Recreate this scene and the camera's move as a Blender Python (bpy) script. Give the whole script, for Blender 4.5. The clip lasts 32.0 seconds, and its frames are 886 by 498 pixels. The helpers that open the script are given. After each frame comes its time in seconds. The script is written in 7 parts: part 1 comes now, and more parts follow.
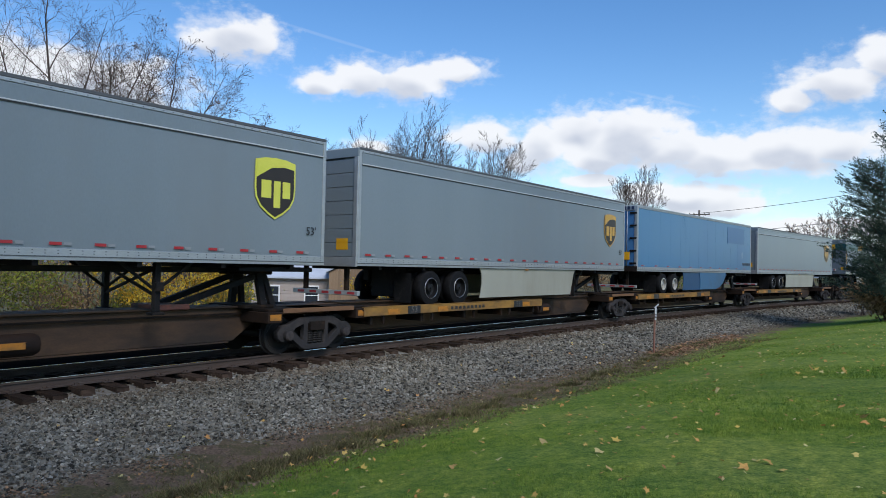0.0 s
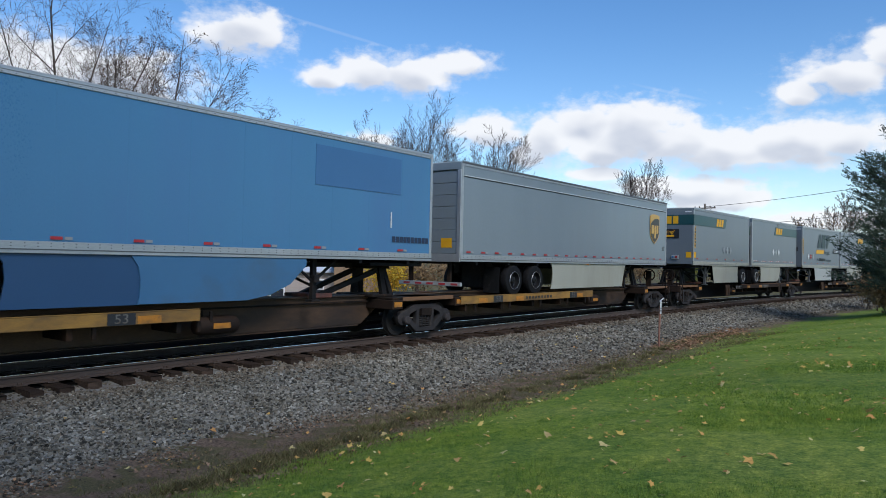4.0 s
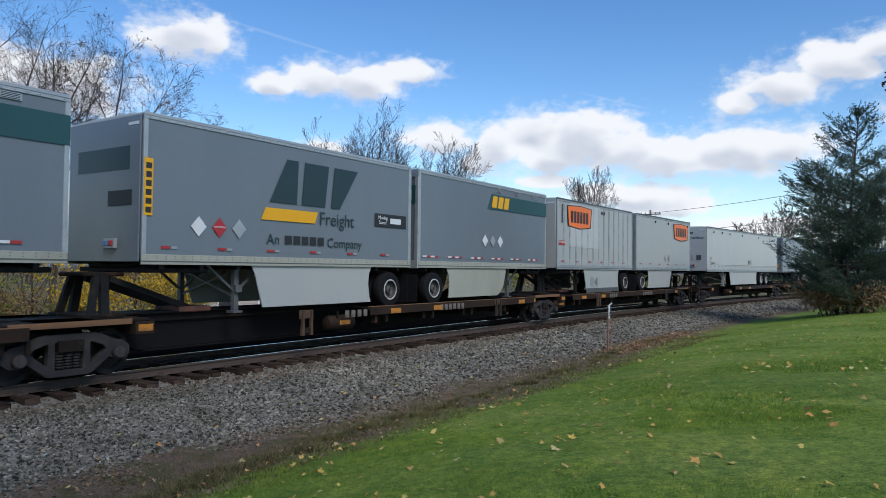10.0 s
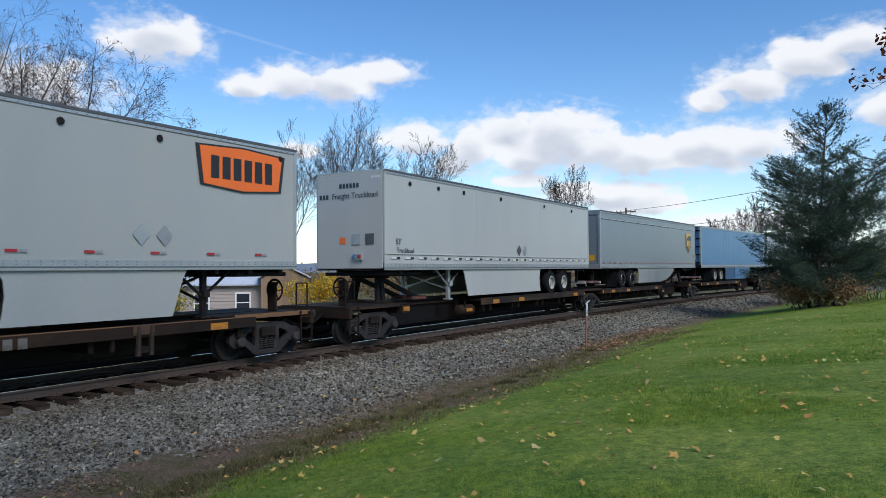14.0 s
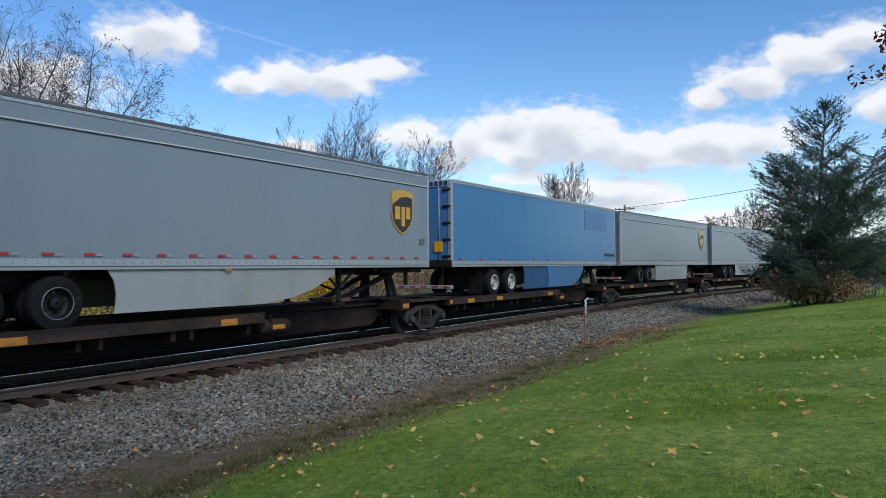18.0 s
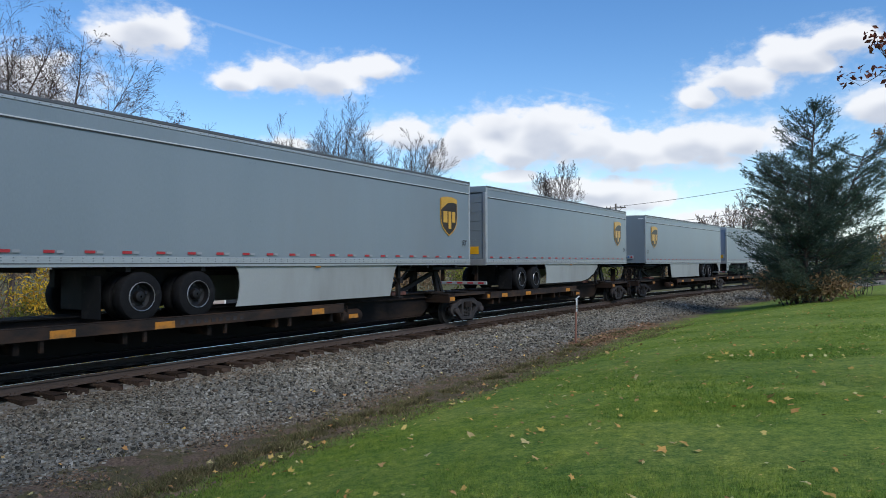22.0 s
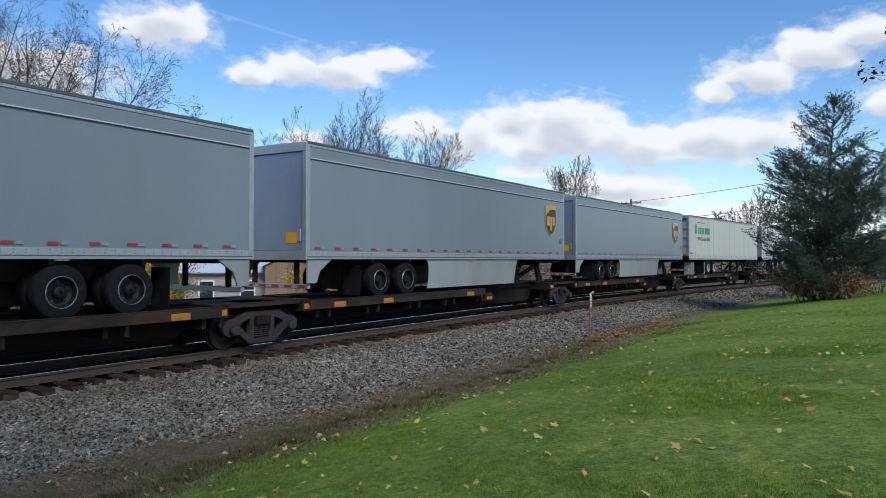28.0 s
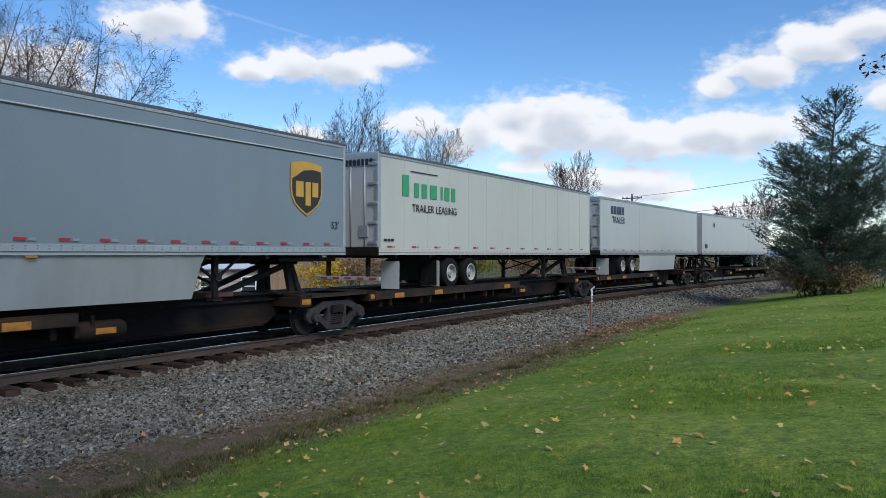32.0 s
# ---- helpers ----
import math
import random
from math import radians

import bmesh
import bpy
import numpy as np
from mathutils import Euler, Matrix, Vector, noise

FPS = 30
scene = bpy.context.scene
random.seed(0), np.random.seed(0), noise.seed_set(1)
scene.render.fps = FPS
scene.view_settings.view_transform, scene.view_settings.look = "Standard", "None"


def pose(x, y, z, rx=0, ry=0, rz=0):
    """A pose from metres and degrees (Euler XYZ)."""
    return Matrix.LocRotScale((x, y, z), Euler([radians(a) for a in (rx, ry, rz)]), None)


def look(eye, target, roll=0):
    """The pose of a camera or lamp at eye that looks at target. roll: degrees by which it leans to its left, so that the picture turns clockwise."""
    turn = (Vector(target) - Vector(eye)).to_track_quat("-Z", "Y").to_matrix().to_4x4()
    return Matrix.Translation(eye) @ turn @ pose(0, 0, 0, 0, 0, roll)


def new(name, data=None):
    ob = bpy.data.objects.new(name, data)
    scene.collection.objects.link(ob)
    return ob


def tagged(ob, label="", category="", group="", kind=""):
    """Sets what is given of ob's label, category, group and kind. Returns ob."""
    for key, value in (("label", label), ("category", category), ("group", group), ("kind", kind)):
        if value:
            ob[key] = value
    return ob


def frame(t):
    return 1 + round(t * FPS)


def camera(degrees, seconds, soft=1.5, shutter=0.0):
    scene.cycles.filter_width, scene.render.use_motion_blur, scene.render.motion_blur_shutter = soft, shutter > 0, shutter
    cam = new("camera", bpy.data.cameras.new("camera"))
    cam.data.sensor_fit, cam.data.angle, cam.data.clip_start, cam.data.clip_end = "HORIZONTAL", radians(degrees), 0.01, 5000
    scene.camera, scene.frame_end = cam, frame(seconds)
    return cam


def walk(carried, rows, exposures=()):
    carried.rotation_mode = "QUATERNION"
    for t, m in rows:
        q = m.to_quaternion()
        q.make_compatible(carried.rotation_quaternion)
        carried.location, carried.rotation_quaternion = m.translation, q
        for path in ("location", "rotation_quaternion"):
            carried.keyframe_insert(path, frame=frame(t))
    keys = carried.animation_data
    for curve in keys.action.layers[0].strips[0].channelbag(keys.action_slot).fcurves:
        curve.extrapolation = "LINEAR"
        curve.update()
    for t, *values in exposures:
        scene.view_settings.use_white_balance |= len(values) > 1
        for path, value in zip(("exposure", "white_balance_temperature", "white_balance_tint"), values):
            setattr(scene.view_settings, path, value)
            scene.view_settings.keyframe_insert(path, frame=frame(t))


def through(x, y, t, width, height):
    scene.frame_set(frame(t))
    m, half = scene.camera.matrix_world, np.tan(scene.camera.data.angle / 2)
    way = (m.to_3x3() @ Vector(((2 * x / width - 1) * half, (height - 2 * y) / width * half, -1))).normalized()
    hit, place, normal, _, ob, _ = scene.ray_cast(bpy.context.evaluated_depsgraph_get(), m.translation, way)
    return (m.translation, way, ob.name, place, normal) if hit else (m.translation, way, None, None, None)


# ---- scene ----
EXPOSURE = 0.60
EYE = (0.0, 0.0, 2.055)   # about 1.6 m above the lawn, 2.05 m above the rails

cam = camera(63.9, 32.0, soft=0.7, shutter=0.08)
# seconds, yaw, pitch, roll of a camera held by hand on one spot
TURNS = [
    (0.0, -0.02, 1.4, -1.21), (0.5, 0.04, 1.43, -1.18), (1.0, 0.2, 1.49, -1.16),
    (1.5, 0.34, 1.43, -1.22), (2.0, 0.45, 1.34, -1.18), (2.5, 0.54, 1.16, -1.21),
    (4.5, 0.13, 0.87, -1.25), (5.0, -0.84, 0.9, -1.16), (5.5, -2.13, 1.04, -1.46),
    (6.0, -2.32, 1.24, -1.51), (6.5, -2.34, 1.17, -1.53), (7.0, -3.99, 1.15, -1.38),
    (7.5, -4.7, 1.22, -1.05), (8.0, -4.46, 1.08, -1.33), (8.5, -4.31, 0.94, -1.26),
    (9.0, -4.04, 1.26, -0.88), (9.5, -3.57, 1.51, -0.46), (10.0, -3.54, 1.54, -0.64),
    (10.5, -4.14, 1.65, -0.39), (11.0, -4.16, 1.73, -0.24), (11.5, -4.17, 1.72, -0.27),
    (12.0, -4.53, 1.69, 0.14), (12.5, -4.82, 1.61, -0.01), (13.0, -5.4, 1.63, 0.1),
    (13.5, -5.34, 1.63, 0.08), (14.0, -5.31, 1.59, 0.35), (14.5, -5.29, 1.51, -0.01),
    (16.5, -4.81, 1.5, -0.16), (17.0, -5.06, 1.53, 0.14), (17.5, -5.37, 1.56, 0.08),
    (18.0, -5.41, 1.36, 0.36), (18.5, -5.32, 1.29, 0.17), (19.0, -5.32, 1.14, 0.25),
    (19.5, -5.32, 1.07, 0.2), (20.0, -5.2, 1.16, 0.14), (20.5, -5.09, 1.2, -0.26),
    (21.0, -5.23, 1.27, -0.0), (21.5, -5.87, 1.24, 0.4), (22.0, -6.1, 1.21, 0.22),
    (22.5, -6.1, 1.31, 0.15), (23.0, -6.08, 1.31, -0.09), (23.5, -5.6, 1.42, 0.1),
    (24.0, -4.85, 1.3, 0.07), (24.5, -4.74, 1.23, -0.15), (25.0, -4.73, 1.12, -0.28),
    (25.5, -4.62, 0.95, -0.28), (27.5, -4.78, 0.77, -0.01), (28.0, -4.97, 0.75, -0.17),
    (28.5, -5.11, 0.75, -0.2), (29.0, -5.21, 0.74, -0.17), (29.5, -5.32, 0.7, -0.08),
    (30.0, -5.39, 0.72, 0.09), (30.5, -5.35, 0.73, 0.04), (31.0, -5.22, 0.57, -0.21),
    (31.5, -5.03, 0.45, 0.02), (32.0, -4.89, 0.39, -0.05),
]
walk(cam, [(t, pose(*EYE, 90 + p, r, y)) for t, y, p, r in TURNS], exposures=[(0.0, EXPOSURE, 6350, 10), (32.0, EXPOSURE, 6350, 10)])


# ---- light: a pale autumn sky with fair-weather clouds, the sun soft behind one of them ----
SUN_ELEVATION, SUN_AZIMUTH = 42.0, 156.0   # degrees; azimuth from ahead to the right

CLOUD_WHITE = (7.3, 7.35, 7.5, 1)
CLOUD_GREY = (4.6, 4.9, 5.6, 1)
# clouds: lobes of azimuth, elevation, half width, half height in degrees
CLOUDS = {
    "high_puff": [(-16.9, 16.9, 3.0, 1.5), (-14.9, 16.7, 1.8, 0.9), (-18.8, 16.6, 1.6, 1.0)],
    "long_strip": [(-10.2, 14.2, 1.7, 0.85), (-6.8, 14.8, 2.3, 1.15), (-3.2, 14.6, 2.8, 1.3), (0.6, 15.5, 2.3, 0.8)],
    "low_puffs": [(3.2, 10.4, 2.9, 1.1), (7.9, 9.6, 2.0, 1.7), (10.5, 11.2, 2.2, 1.3), (6.6, 8.4, 1.6, 0.9)],
    "big_bank": [(14.6, 10.3, 3.6, 1.8), (12.2, 8.9, 3.2, 1.2), (17.6, 9.3, 3.0, 1.4), (20.8, 8.8, 4.0, 1.35), (25.8, 9.2, 3.4, 1.5), (29.2, 9.3, 2.8, 1.2), (22.0, 8.2, 6.0, 1.0)],
    "low_bank": [(17.5, 5.9, 5.0, 0.9), (11.5, 7.0, 2.4, 0.5), (20.5, 4.9, 3.4, 0.9), (27.0, 3.4, 5.0, 0.6)],
    "right_bank": [(26.0, 12.4, 1.6, 0.8), (29.0, 13.6, 2.9, 1.25), (32.6, 14.6, 2.9, 1.3), (35.6, 15.4, 2.2, 1.1), (38.0, 11.0, 2.2, 1.2)],
    "left_bank": [(-25.5, 12.4, 5.0, 2.0), (-32.0, 12.0, 5.0, 2.6), (-24.0, 3.0, 6.0, 2.2), (-6.0, 9.4, 1.6, 0.6)],
}


def make_world():
    world = bpy.data.worlds.new("autumn_sky")
    scene.world = world
    world.use_nodes = True
    tree = world.node_tree
    tree.nodes.clear()
    link = tree.links.new

    node = tree.nodes.new

    def calc(op, a, b=None, clamp=False):
        made = node("ShaderNodeMath")
        made.operation, made.use_clamp = op, clamp
        for slot, value in enumerate((a, b)):
            if value is None:
                continue
            if isinstance(value, (int, float)):
                made.inputs[slot].default_value = value
            else:
                link(value, made.inputs[slot])
        return made.outputs[0]

    def vcalc(op, a, b):
        made = node("ShaderNodeVectorMath")
        made.operation = op
        link(a, made.inputs[0])
        if isinstance(b, tuple):
            made.inputs[1].default_value = b
        elif b is not None:
            link(b, made.inputs[1])
        return made

    sky = node("ShaderNodeTexSky")
    sky.sky_type = "NISHITA"
    sky.sun_disc = False
    sky.sun_elevation, sky.sun_rotation = radians(SUN_ELEVATION), radians(SUN_AZIMUTH)
    sky.air_density, sky.dust_density, sky.ozone_density, sky.altitude = 1.0, 0.1, 1.2, 150
    place = node("ShaderNodeTexCoord")
    split = node("ShaderNodeSeparateXYZ")
    link(place.outputs["Generated"], split.inputs[0])
    x, y, z = split.outputs
    flat = calc("SQRT", calc("ADD", calc("MULTIPLY", x, x), calc("MULTIPLY", y, y)))
    azimuth = calc("MULTIPLY", calc("ARCTAN2", x, y), 57.2958)
    height = calc("MULTIPLY", calc("ARCTAN2", z, flat), 57.2958)
    join = node("ShaderNodeCombineXYZ")
    link(azimuth, join.inputs[0])
    link(height, join.inputs[1])

    def puffs(scale, detail, rough):
        made = node("ShaderNodeTexNoise")
        made.inputs["Scale"].default_value, made.inputs["Detail"].default_value, made.inputs["Roughness"].default_value = scale, detail, rough
        link(wide, made.inputs["Vector"])
        return made.outputs["Fac"]

    wide = vcalc("MULTIPLY", join.outputs[0], (0.75, 1.15, 1.0)).outputs[0]
    grain = puffs(0.40, 7.0, 0.52)
    swell = puffs(0.33, 2.0, 0.45)
    wisp = puffs(1.1, 6.0, 0.6)
    billow = calc("MULTIPLY", calc("SUBTRACT", grain, 0.5), 1.9)

    def lobes_at(shift):
        where = vcalc("ADD", join.outputs[0], (0.0, shift, 0.0)).outputs[0]
        best = None
        for lobes in CLOUDS.values():
            for a, e, w, h in lobes:
                gap = vcalc("SUBTRACT", where, (a, e, 0.0)).outputs[0]
                size = vcalc("MULTIPLY", gap, (0.8 / w, 0.8 / h, 0.0)).outputs[0]
                field = calc("SUBTRACT", 1.0, vcalc("LENGTH", size, None).outputs["Value"])
                if best is None:
                    best = field
                else:
                    joined = node("ShaderNodeMath")
                    joined.operation = "SMOOTH_MAX"
                    link(best, joined.inputs[0])
                    link(field, joined.inputs[1])
                    joined.inputs[2].default_value = 0.12
                    best = joined.outputs[0]
        return best

    def smooth(value, lo, hi, top=1.0):
        made = node("ShaderNodeMapRange")
        made.interpolation_type = "SMOOTHSTEP"
        made.inputs["From Min"].default_value, made.inputs["From Max"].default_value = lo, hi
        made.inputs["To Max"].default_value = top
        link(value, made.inputs["Value"])
        return made.outputs[0]

    whole = lobes_at(0.0)
    # ragged veils round the edges, thin where the wisps are
    body = smooth(calc("ADD", whole, billow), -0.04, 0.40, 0.96)
    fringe = calc("MULTIPLY", smooth(calc("ADD", whole, calc("MULTIPLY", calc("SUBTRACT", wisp, 0.5), 2.2)), -0.45, 0.7), 0.55)
    density = calc("MAXIMUM", body, fringe)
    lower = calc("ADD", lobes_at(1.0), calc("MULTIPLY", calc("SUBTRACT", swell, 0.5), 1.4))
    under = calc("MULTIPLY", smooth(lower, 0.10, 0.80), calc("ADD", 0.85, calc("MULTIPLY", calc("SUBTRACT", grain, 0.5), 0.9)))
    shade = node("ShaderNodeMix")
    shade.data_type = "RGBA"
    shade.inputs[6].default_value, shade.inputs[7].default_value = CLOUD_WHITE, CLOUD_GREY
    link(under, shade.inputs[0])
    # thin haze towards the horizon
    haze = node("ShaderNodeMapRange")
    haze.interpolation_type = "SMOOTHSTEP"
    haze.inputs["From Min"].default_value, haze.inputs["From Max"].default_value = 9.0, -1.0
    haze.inputs["To Max"].default_value = 0.5
    link(height, haze.inputs["Value"])
    veil = node("ShaderNodeMix")
    veil.data_type = "RGBA"
    link(haze.outputs[0], veil.inputs[0])
    rich = node("ShaderNodeHueSaturation")
    rich.inputs["Saturation"].default_value, rich.inputs["Value"].default_value = 1.30, 1.24
    rich.inputs["Hue"].default_value = 0.505
    link(sky.outputs[0], rich.inputs["Color"])
    link(rich.outputs[0], veil.inputs[6])
    veil.inputs[7].default_value = (4.3, 5.8, 7.8, 1)
    # two faint vapour trails: middle, half length, slope
    thin = veil.outputs[2]
    for a, e, half, slope in ((-9.3, 17.5, 5.5, -0.22), (17.0, 13.1, 3.4, -0.27)):
        gap = vcalc("SUBTRACT", join.outputs[0], (a, e, 0.0)).outputs[0]
        along = vcalc("DOT_PRODUCT", gap, (1 / half, slope / half, 0.0)).outputs["Value"]
        beside = vcalc("DOT_PRODUCT", gap, (-slope / 0.16, 1 / 0.16, 0.0)).outputs["Value"]
        reach = calc("ADD", calc("MULTIPLY", along, along), calc("MULTIPLY", beside, beside))
        trail = calc("MULTIPLY", calc("SUBTRACT", 1.0, reach, True), calc("MULTIPLY", grain, 0.22))
        streak = node("ShaderNodeMix")
        streak.data_type = "RGBA"
        link(trail, streak.inputs[0])
        link(thin, streak.inputs[6])
        streak.inputs[7].default_value = CLOUD_WHITE
        thin = streak.outputs[2]
    mixed = node("ShaderNodeMix")
    mixed.data_type = "RGBA"
    link(density, mixed.inputs[0])
    link(thin, mixed.inputs[6])
    link(shade.outputs[2], mixed.inputs[7])
    back = node("ShaderNodeBackground")
    back.inputs["Strength"].default_value = 0.085
    link(mixed.outputs[2], back.inputs["Color"])
    out = node("ShaderNodeOutputWorld")
    link(back.outputs[0], out.inputs["Surface"])


make_world()
sun = new("sun", bpy.data.lights.new("sun", "SUN"))
sun.data.energy, sun.data.angle, sun.data.color = 1.9, radians(28), (1.0, 0.97, 0.93)
toward = Vector((math.sin(radians(SUN_AZIMUTH)) * math.cos(radians(SUN_ELEVATION)), math.cos(radians(SUN_AZIMUTH)) * math.cos(radians(SUN_ELEVATION)), math.sin(radians(SUN_ELEVATION))))
sun.matrix_world = look(toward * 50, (0, 0, 0))


# ---- materials ----
def material(name, dark, light, scale=6.0, rough=0.6, bump=0.0, metal=0.0, fine=60.0, stretch=(1, 1, 1), dirt=None, dirt_amount=0.0, vary=0.0, transmit=0.0, sheen=0.5, even=0.1):
    """A surface of two close colours mixed by coarse and fine grain, with an optional third for dirt or rust in patches."""
    made = bpy.data.materials.new(name)
    made.use_nodes = True
    tree = made.node_tree
    link = tree.links.new
    shader = tree.nodes["Principled BSDF"]
    where = tree.nodes.new("ShaderNodeTexCoord")
    turn = tree.nodes.new("ShaderNodeMapping")
    turn.inputs["Scale"].default_value = stretch
    link(where.outputs["Object"], turn.inputs["Vector"])
    coarse = tree.nodes.new("ShaderNodeTexNoise")
    coarse.inputs["Scale"].default_value, coarse.inputs["Detail"].default_value = scale, 6.0
    link(turn.outputs[0], coarse.inputs["Vector"])
    small = tree.nodes.new("ShaderNodeTexNoise")
    small.inputs["Scale"].default_value, small.inputs["Detail"].default_value = fine, 4.0
    link(turn.outputs[0], small.inputs["Vector"])
    both = tree.nodes.new("ShaderNodeMath")
    both.operation = "MULTIPLY_ADD"
    both.inputs[1].default_value = 0.45
    link(small.outputs["Fac"], both.inputs[0])
    reach = tree.nodes.new("ShaderNodeMath")
    reach.operation = "MULTIPLY"
    reach.inputs[1].default_value = 0.55
    link(coarse.outputs["Fac"], reach.inputs[0])
    link(reach.outputs[0], both.inputs[2])
    ramp = tree.nodes.new("ShaderNodeValToRGB")
    ramp.color_ramp.elements[0].position, ramp.color_ramp.elements[1].position = 0.32, 0.68
    ramp.color_ramp.elements[0].color, ramp.color_ramp.elements[1].color = (*dark, 1), (*light, 1)
    link(both.outputs[0], ramp.inputs[0])
    colour = ramp.outputs[0]
    if dirt:
        patch = tree.nodes.new("ShaderNodeTexNoise")
        patch.inputs["Scale"].default_value, patch.inputs["Detail"].default_value, patch.inputs["Roughness"].default_value = scale * 0.45, 9.0, 0.65
        link(turn.outputs[0], patch.inputs["Vector"])
        edge = tree.nodes.new("ShaderNodeMapRange")
        edge.inputs["From Min"].default_value, edge.inputs["From Max"].default_value = 0.62 - 0.35 * dirt_amount, 0.78 - 0.25 * dirt_amount
        link(patch.outputs["Fac"], edge.inputs["Value"])
        blend = tree.nodes.new("ShaderNodeMix")
        blend.data_type = "RGBA"
        link(edge.outputs[0], blend.inputs[0])
        link(colour, blend.inputs[6])
        blend.inputs[7].default_value = (*dirt, 1)
        colour = blend.outputs[2]
    if vary:
        info = tree.nodes.new("ShaderNodeObjectInfo")
        lift = tree.nodes.new("ShaderNodeMapRange")
        lift.inputs["To Min"].default_value, lift.inputs["To Max"].default_value = 1 - vary, 1 + vary
        link(info.outputs["Random"], lift.inputs["Value"])
        tone = tree.nodes.new("ShaderNodeVectorMath")
        tone.operation = "SCALE"
        link(colour, tone.inputs[0])
        link(lift.outputs[0], tone.inputs["Scale"])
        colour = tone.outputs[0]
    link(colour, shader.inputs["Base Color"])
    shader.inputs["Metallic"].default_value = metal
    shader.inputs["Specular IOR Level"].default_value = sheen
    gloss = tree.nodes.new("ShaderNodeMapRange")
    gloss.inputs["To Min"].default_value, gloss.inputs["To Max"].default_value = max(0.03, rough - even), min(1.0, rough + even)
    link(both.outputs[0], gloss.inputs["Value"])
    link(gloss.outputs[0], shader.inputs["Roughness"])
    if transmit:
        shader.inputs["Subsurface Weight"].default_value = transmit
    if bump:
        relief = tree.nodes.new("ShaderNodeBump")
        relief.inputs["Strength"].default_value, relief.inputs["Distance"].default_value = min(1.0, bump), 0.02 * max(1.0, bump)
        link(both.outputs[0], relief.inputs["Height"])
        link(relief.outputs[0], shader.inputs["Normal"])
    return made


LAWN_PATCHES = ((0.30, 3.0, (0.90, 0.93, 0.93), (1.09, 1.06, 1.04)), (1.9, 4.0, (0.86, 0.91, 0.91), (1.15, 1.08, 1.06)), (7.5, 3.0, (0.72, 0.80, 0.79), (1.28, 1.17, 1.16)), (26.0, 3.0, (0.70, 0.78, 0.74), (1.28, 1.18, 1.2)))


def patchy(tree, colour, rows):
    """Multiplies a colour by soft patches that lie in place; rows: scale, detail, darkest and lightest tint."""
    place = tree.nodes.new("ShaderNodeTexCoord")
    for scale, detail, low, high in rows:
        cloud = tree.nodes.new("ShaderNodeTexNoise")
        cloud.inputs["Scale"].default_value, cloud.inputs["Detail"].default_value = scale, detail
        tree.links.new(place.outputs["Object"], cloud.inputs["Vector"])
        tint = tree.nodes.new("ShaderNodeMapRange")
        tint.data_type = "FLOAT_VECTOR"
        tint.inputs[7].default_value, tint.inputs[8].default_value = (0.34,) * 3, (0.66,) * 3
        tint.inputs[9].default_value, tint.inputs[10].default_value = low, high
        tree.links.new(cloud.outputs["Fac"], tint.inputs[6])
        times = tree.nodes.new("ShaderNodeVectorMath")
        times.operation = "MULTIPLY"
        tree.links.new(colour, times.inputs[0])
        tree.links.new(tint.outputs[1], times.inputs[1])
        colour = times.outputs[0]
    return colour


def island_material(name, colours, rough=0.8, through=0.0, sheen=0.2, patches=()):
    """For stuff: each island takes a colour of its own from the ramp."""
    made = bpy.data.materials.new(name)
    made.use_nodes = True
    tree = made.node_tree
    shader = tree.nodes["Principled BSDF"]
    where = tree.nodes.new("ShaderNodeNewGeometry")
    ramp = tree.nodes.new("ShaderNodeValToRGB")
    steps = ramp.color_ramp.elements
    while len(steps) < len(colours):
        steps.new(0.5)
    for i, c in enumerate(colours):
        steps[i].position, steps[i].color = i / (len(colours) - 1), (*c, 1)
    tree.links.new(where.outputs["Random Per Island"], ramp.inputs[0])
    grain = tree.nodes.new("ShaderNodeTexNoise")
    grain.inputs["Scale"].default_value = 40.0
    spot = tree.nodes.new("ShaderNodeTexCoord")
    tree.links.new(spot.outputs["Object"], grain.inputs["Vector"])
    lift = tree.nodes.new("ShaderNodeMapRange")
    lift.inputs["To Min"].default_value, lift.inputs["To Max"].default_value = 0.75, 1.25
    tree.links.new(grain.outputs["Fac"], lift.inputs["Value"])
    tone = tree.nodes.new("ShaderNodeVectorMath")
    tone.operation = "SCALE"
    tree.links.new(ramp.outputs[0], tone.inputs[0])
    tree.links.new(lift.outputs[0], tone.inputs["Scale"])
    tinted = patchy(tree, tone.outputs[0], patches)
    tree.links.new(tinted, shader.inputs["Base Color"])
    shader.inputs["Roughness"].default_value = rough
    shader.inputs["Specular IOR Level"].default_value = sheen
    if through:
        leafy = tree.nodes.new("ShaderNodeBsdfTranslucent")
        tree.links.new(tinted, leafy.inputs["Color"])
        mixed = tree.nodes.new("ShaderNodeMixShader")
        mixed.inputs[0].default_value = through
        tree.links.new(shader.outputs[0], mixed.inputs[1])
        tree.links.new(leafy.outputs[0], mixed.inputs[2])
        tree.links.new(mixed.outputs[0], tree.nodes["Material Output"].inputs["Surface"])
    return made


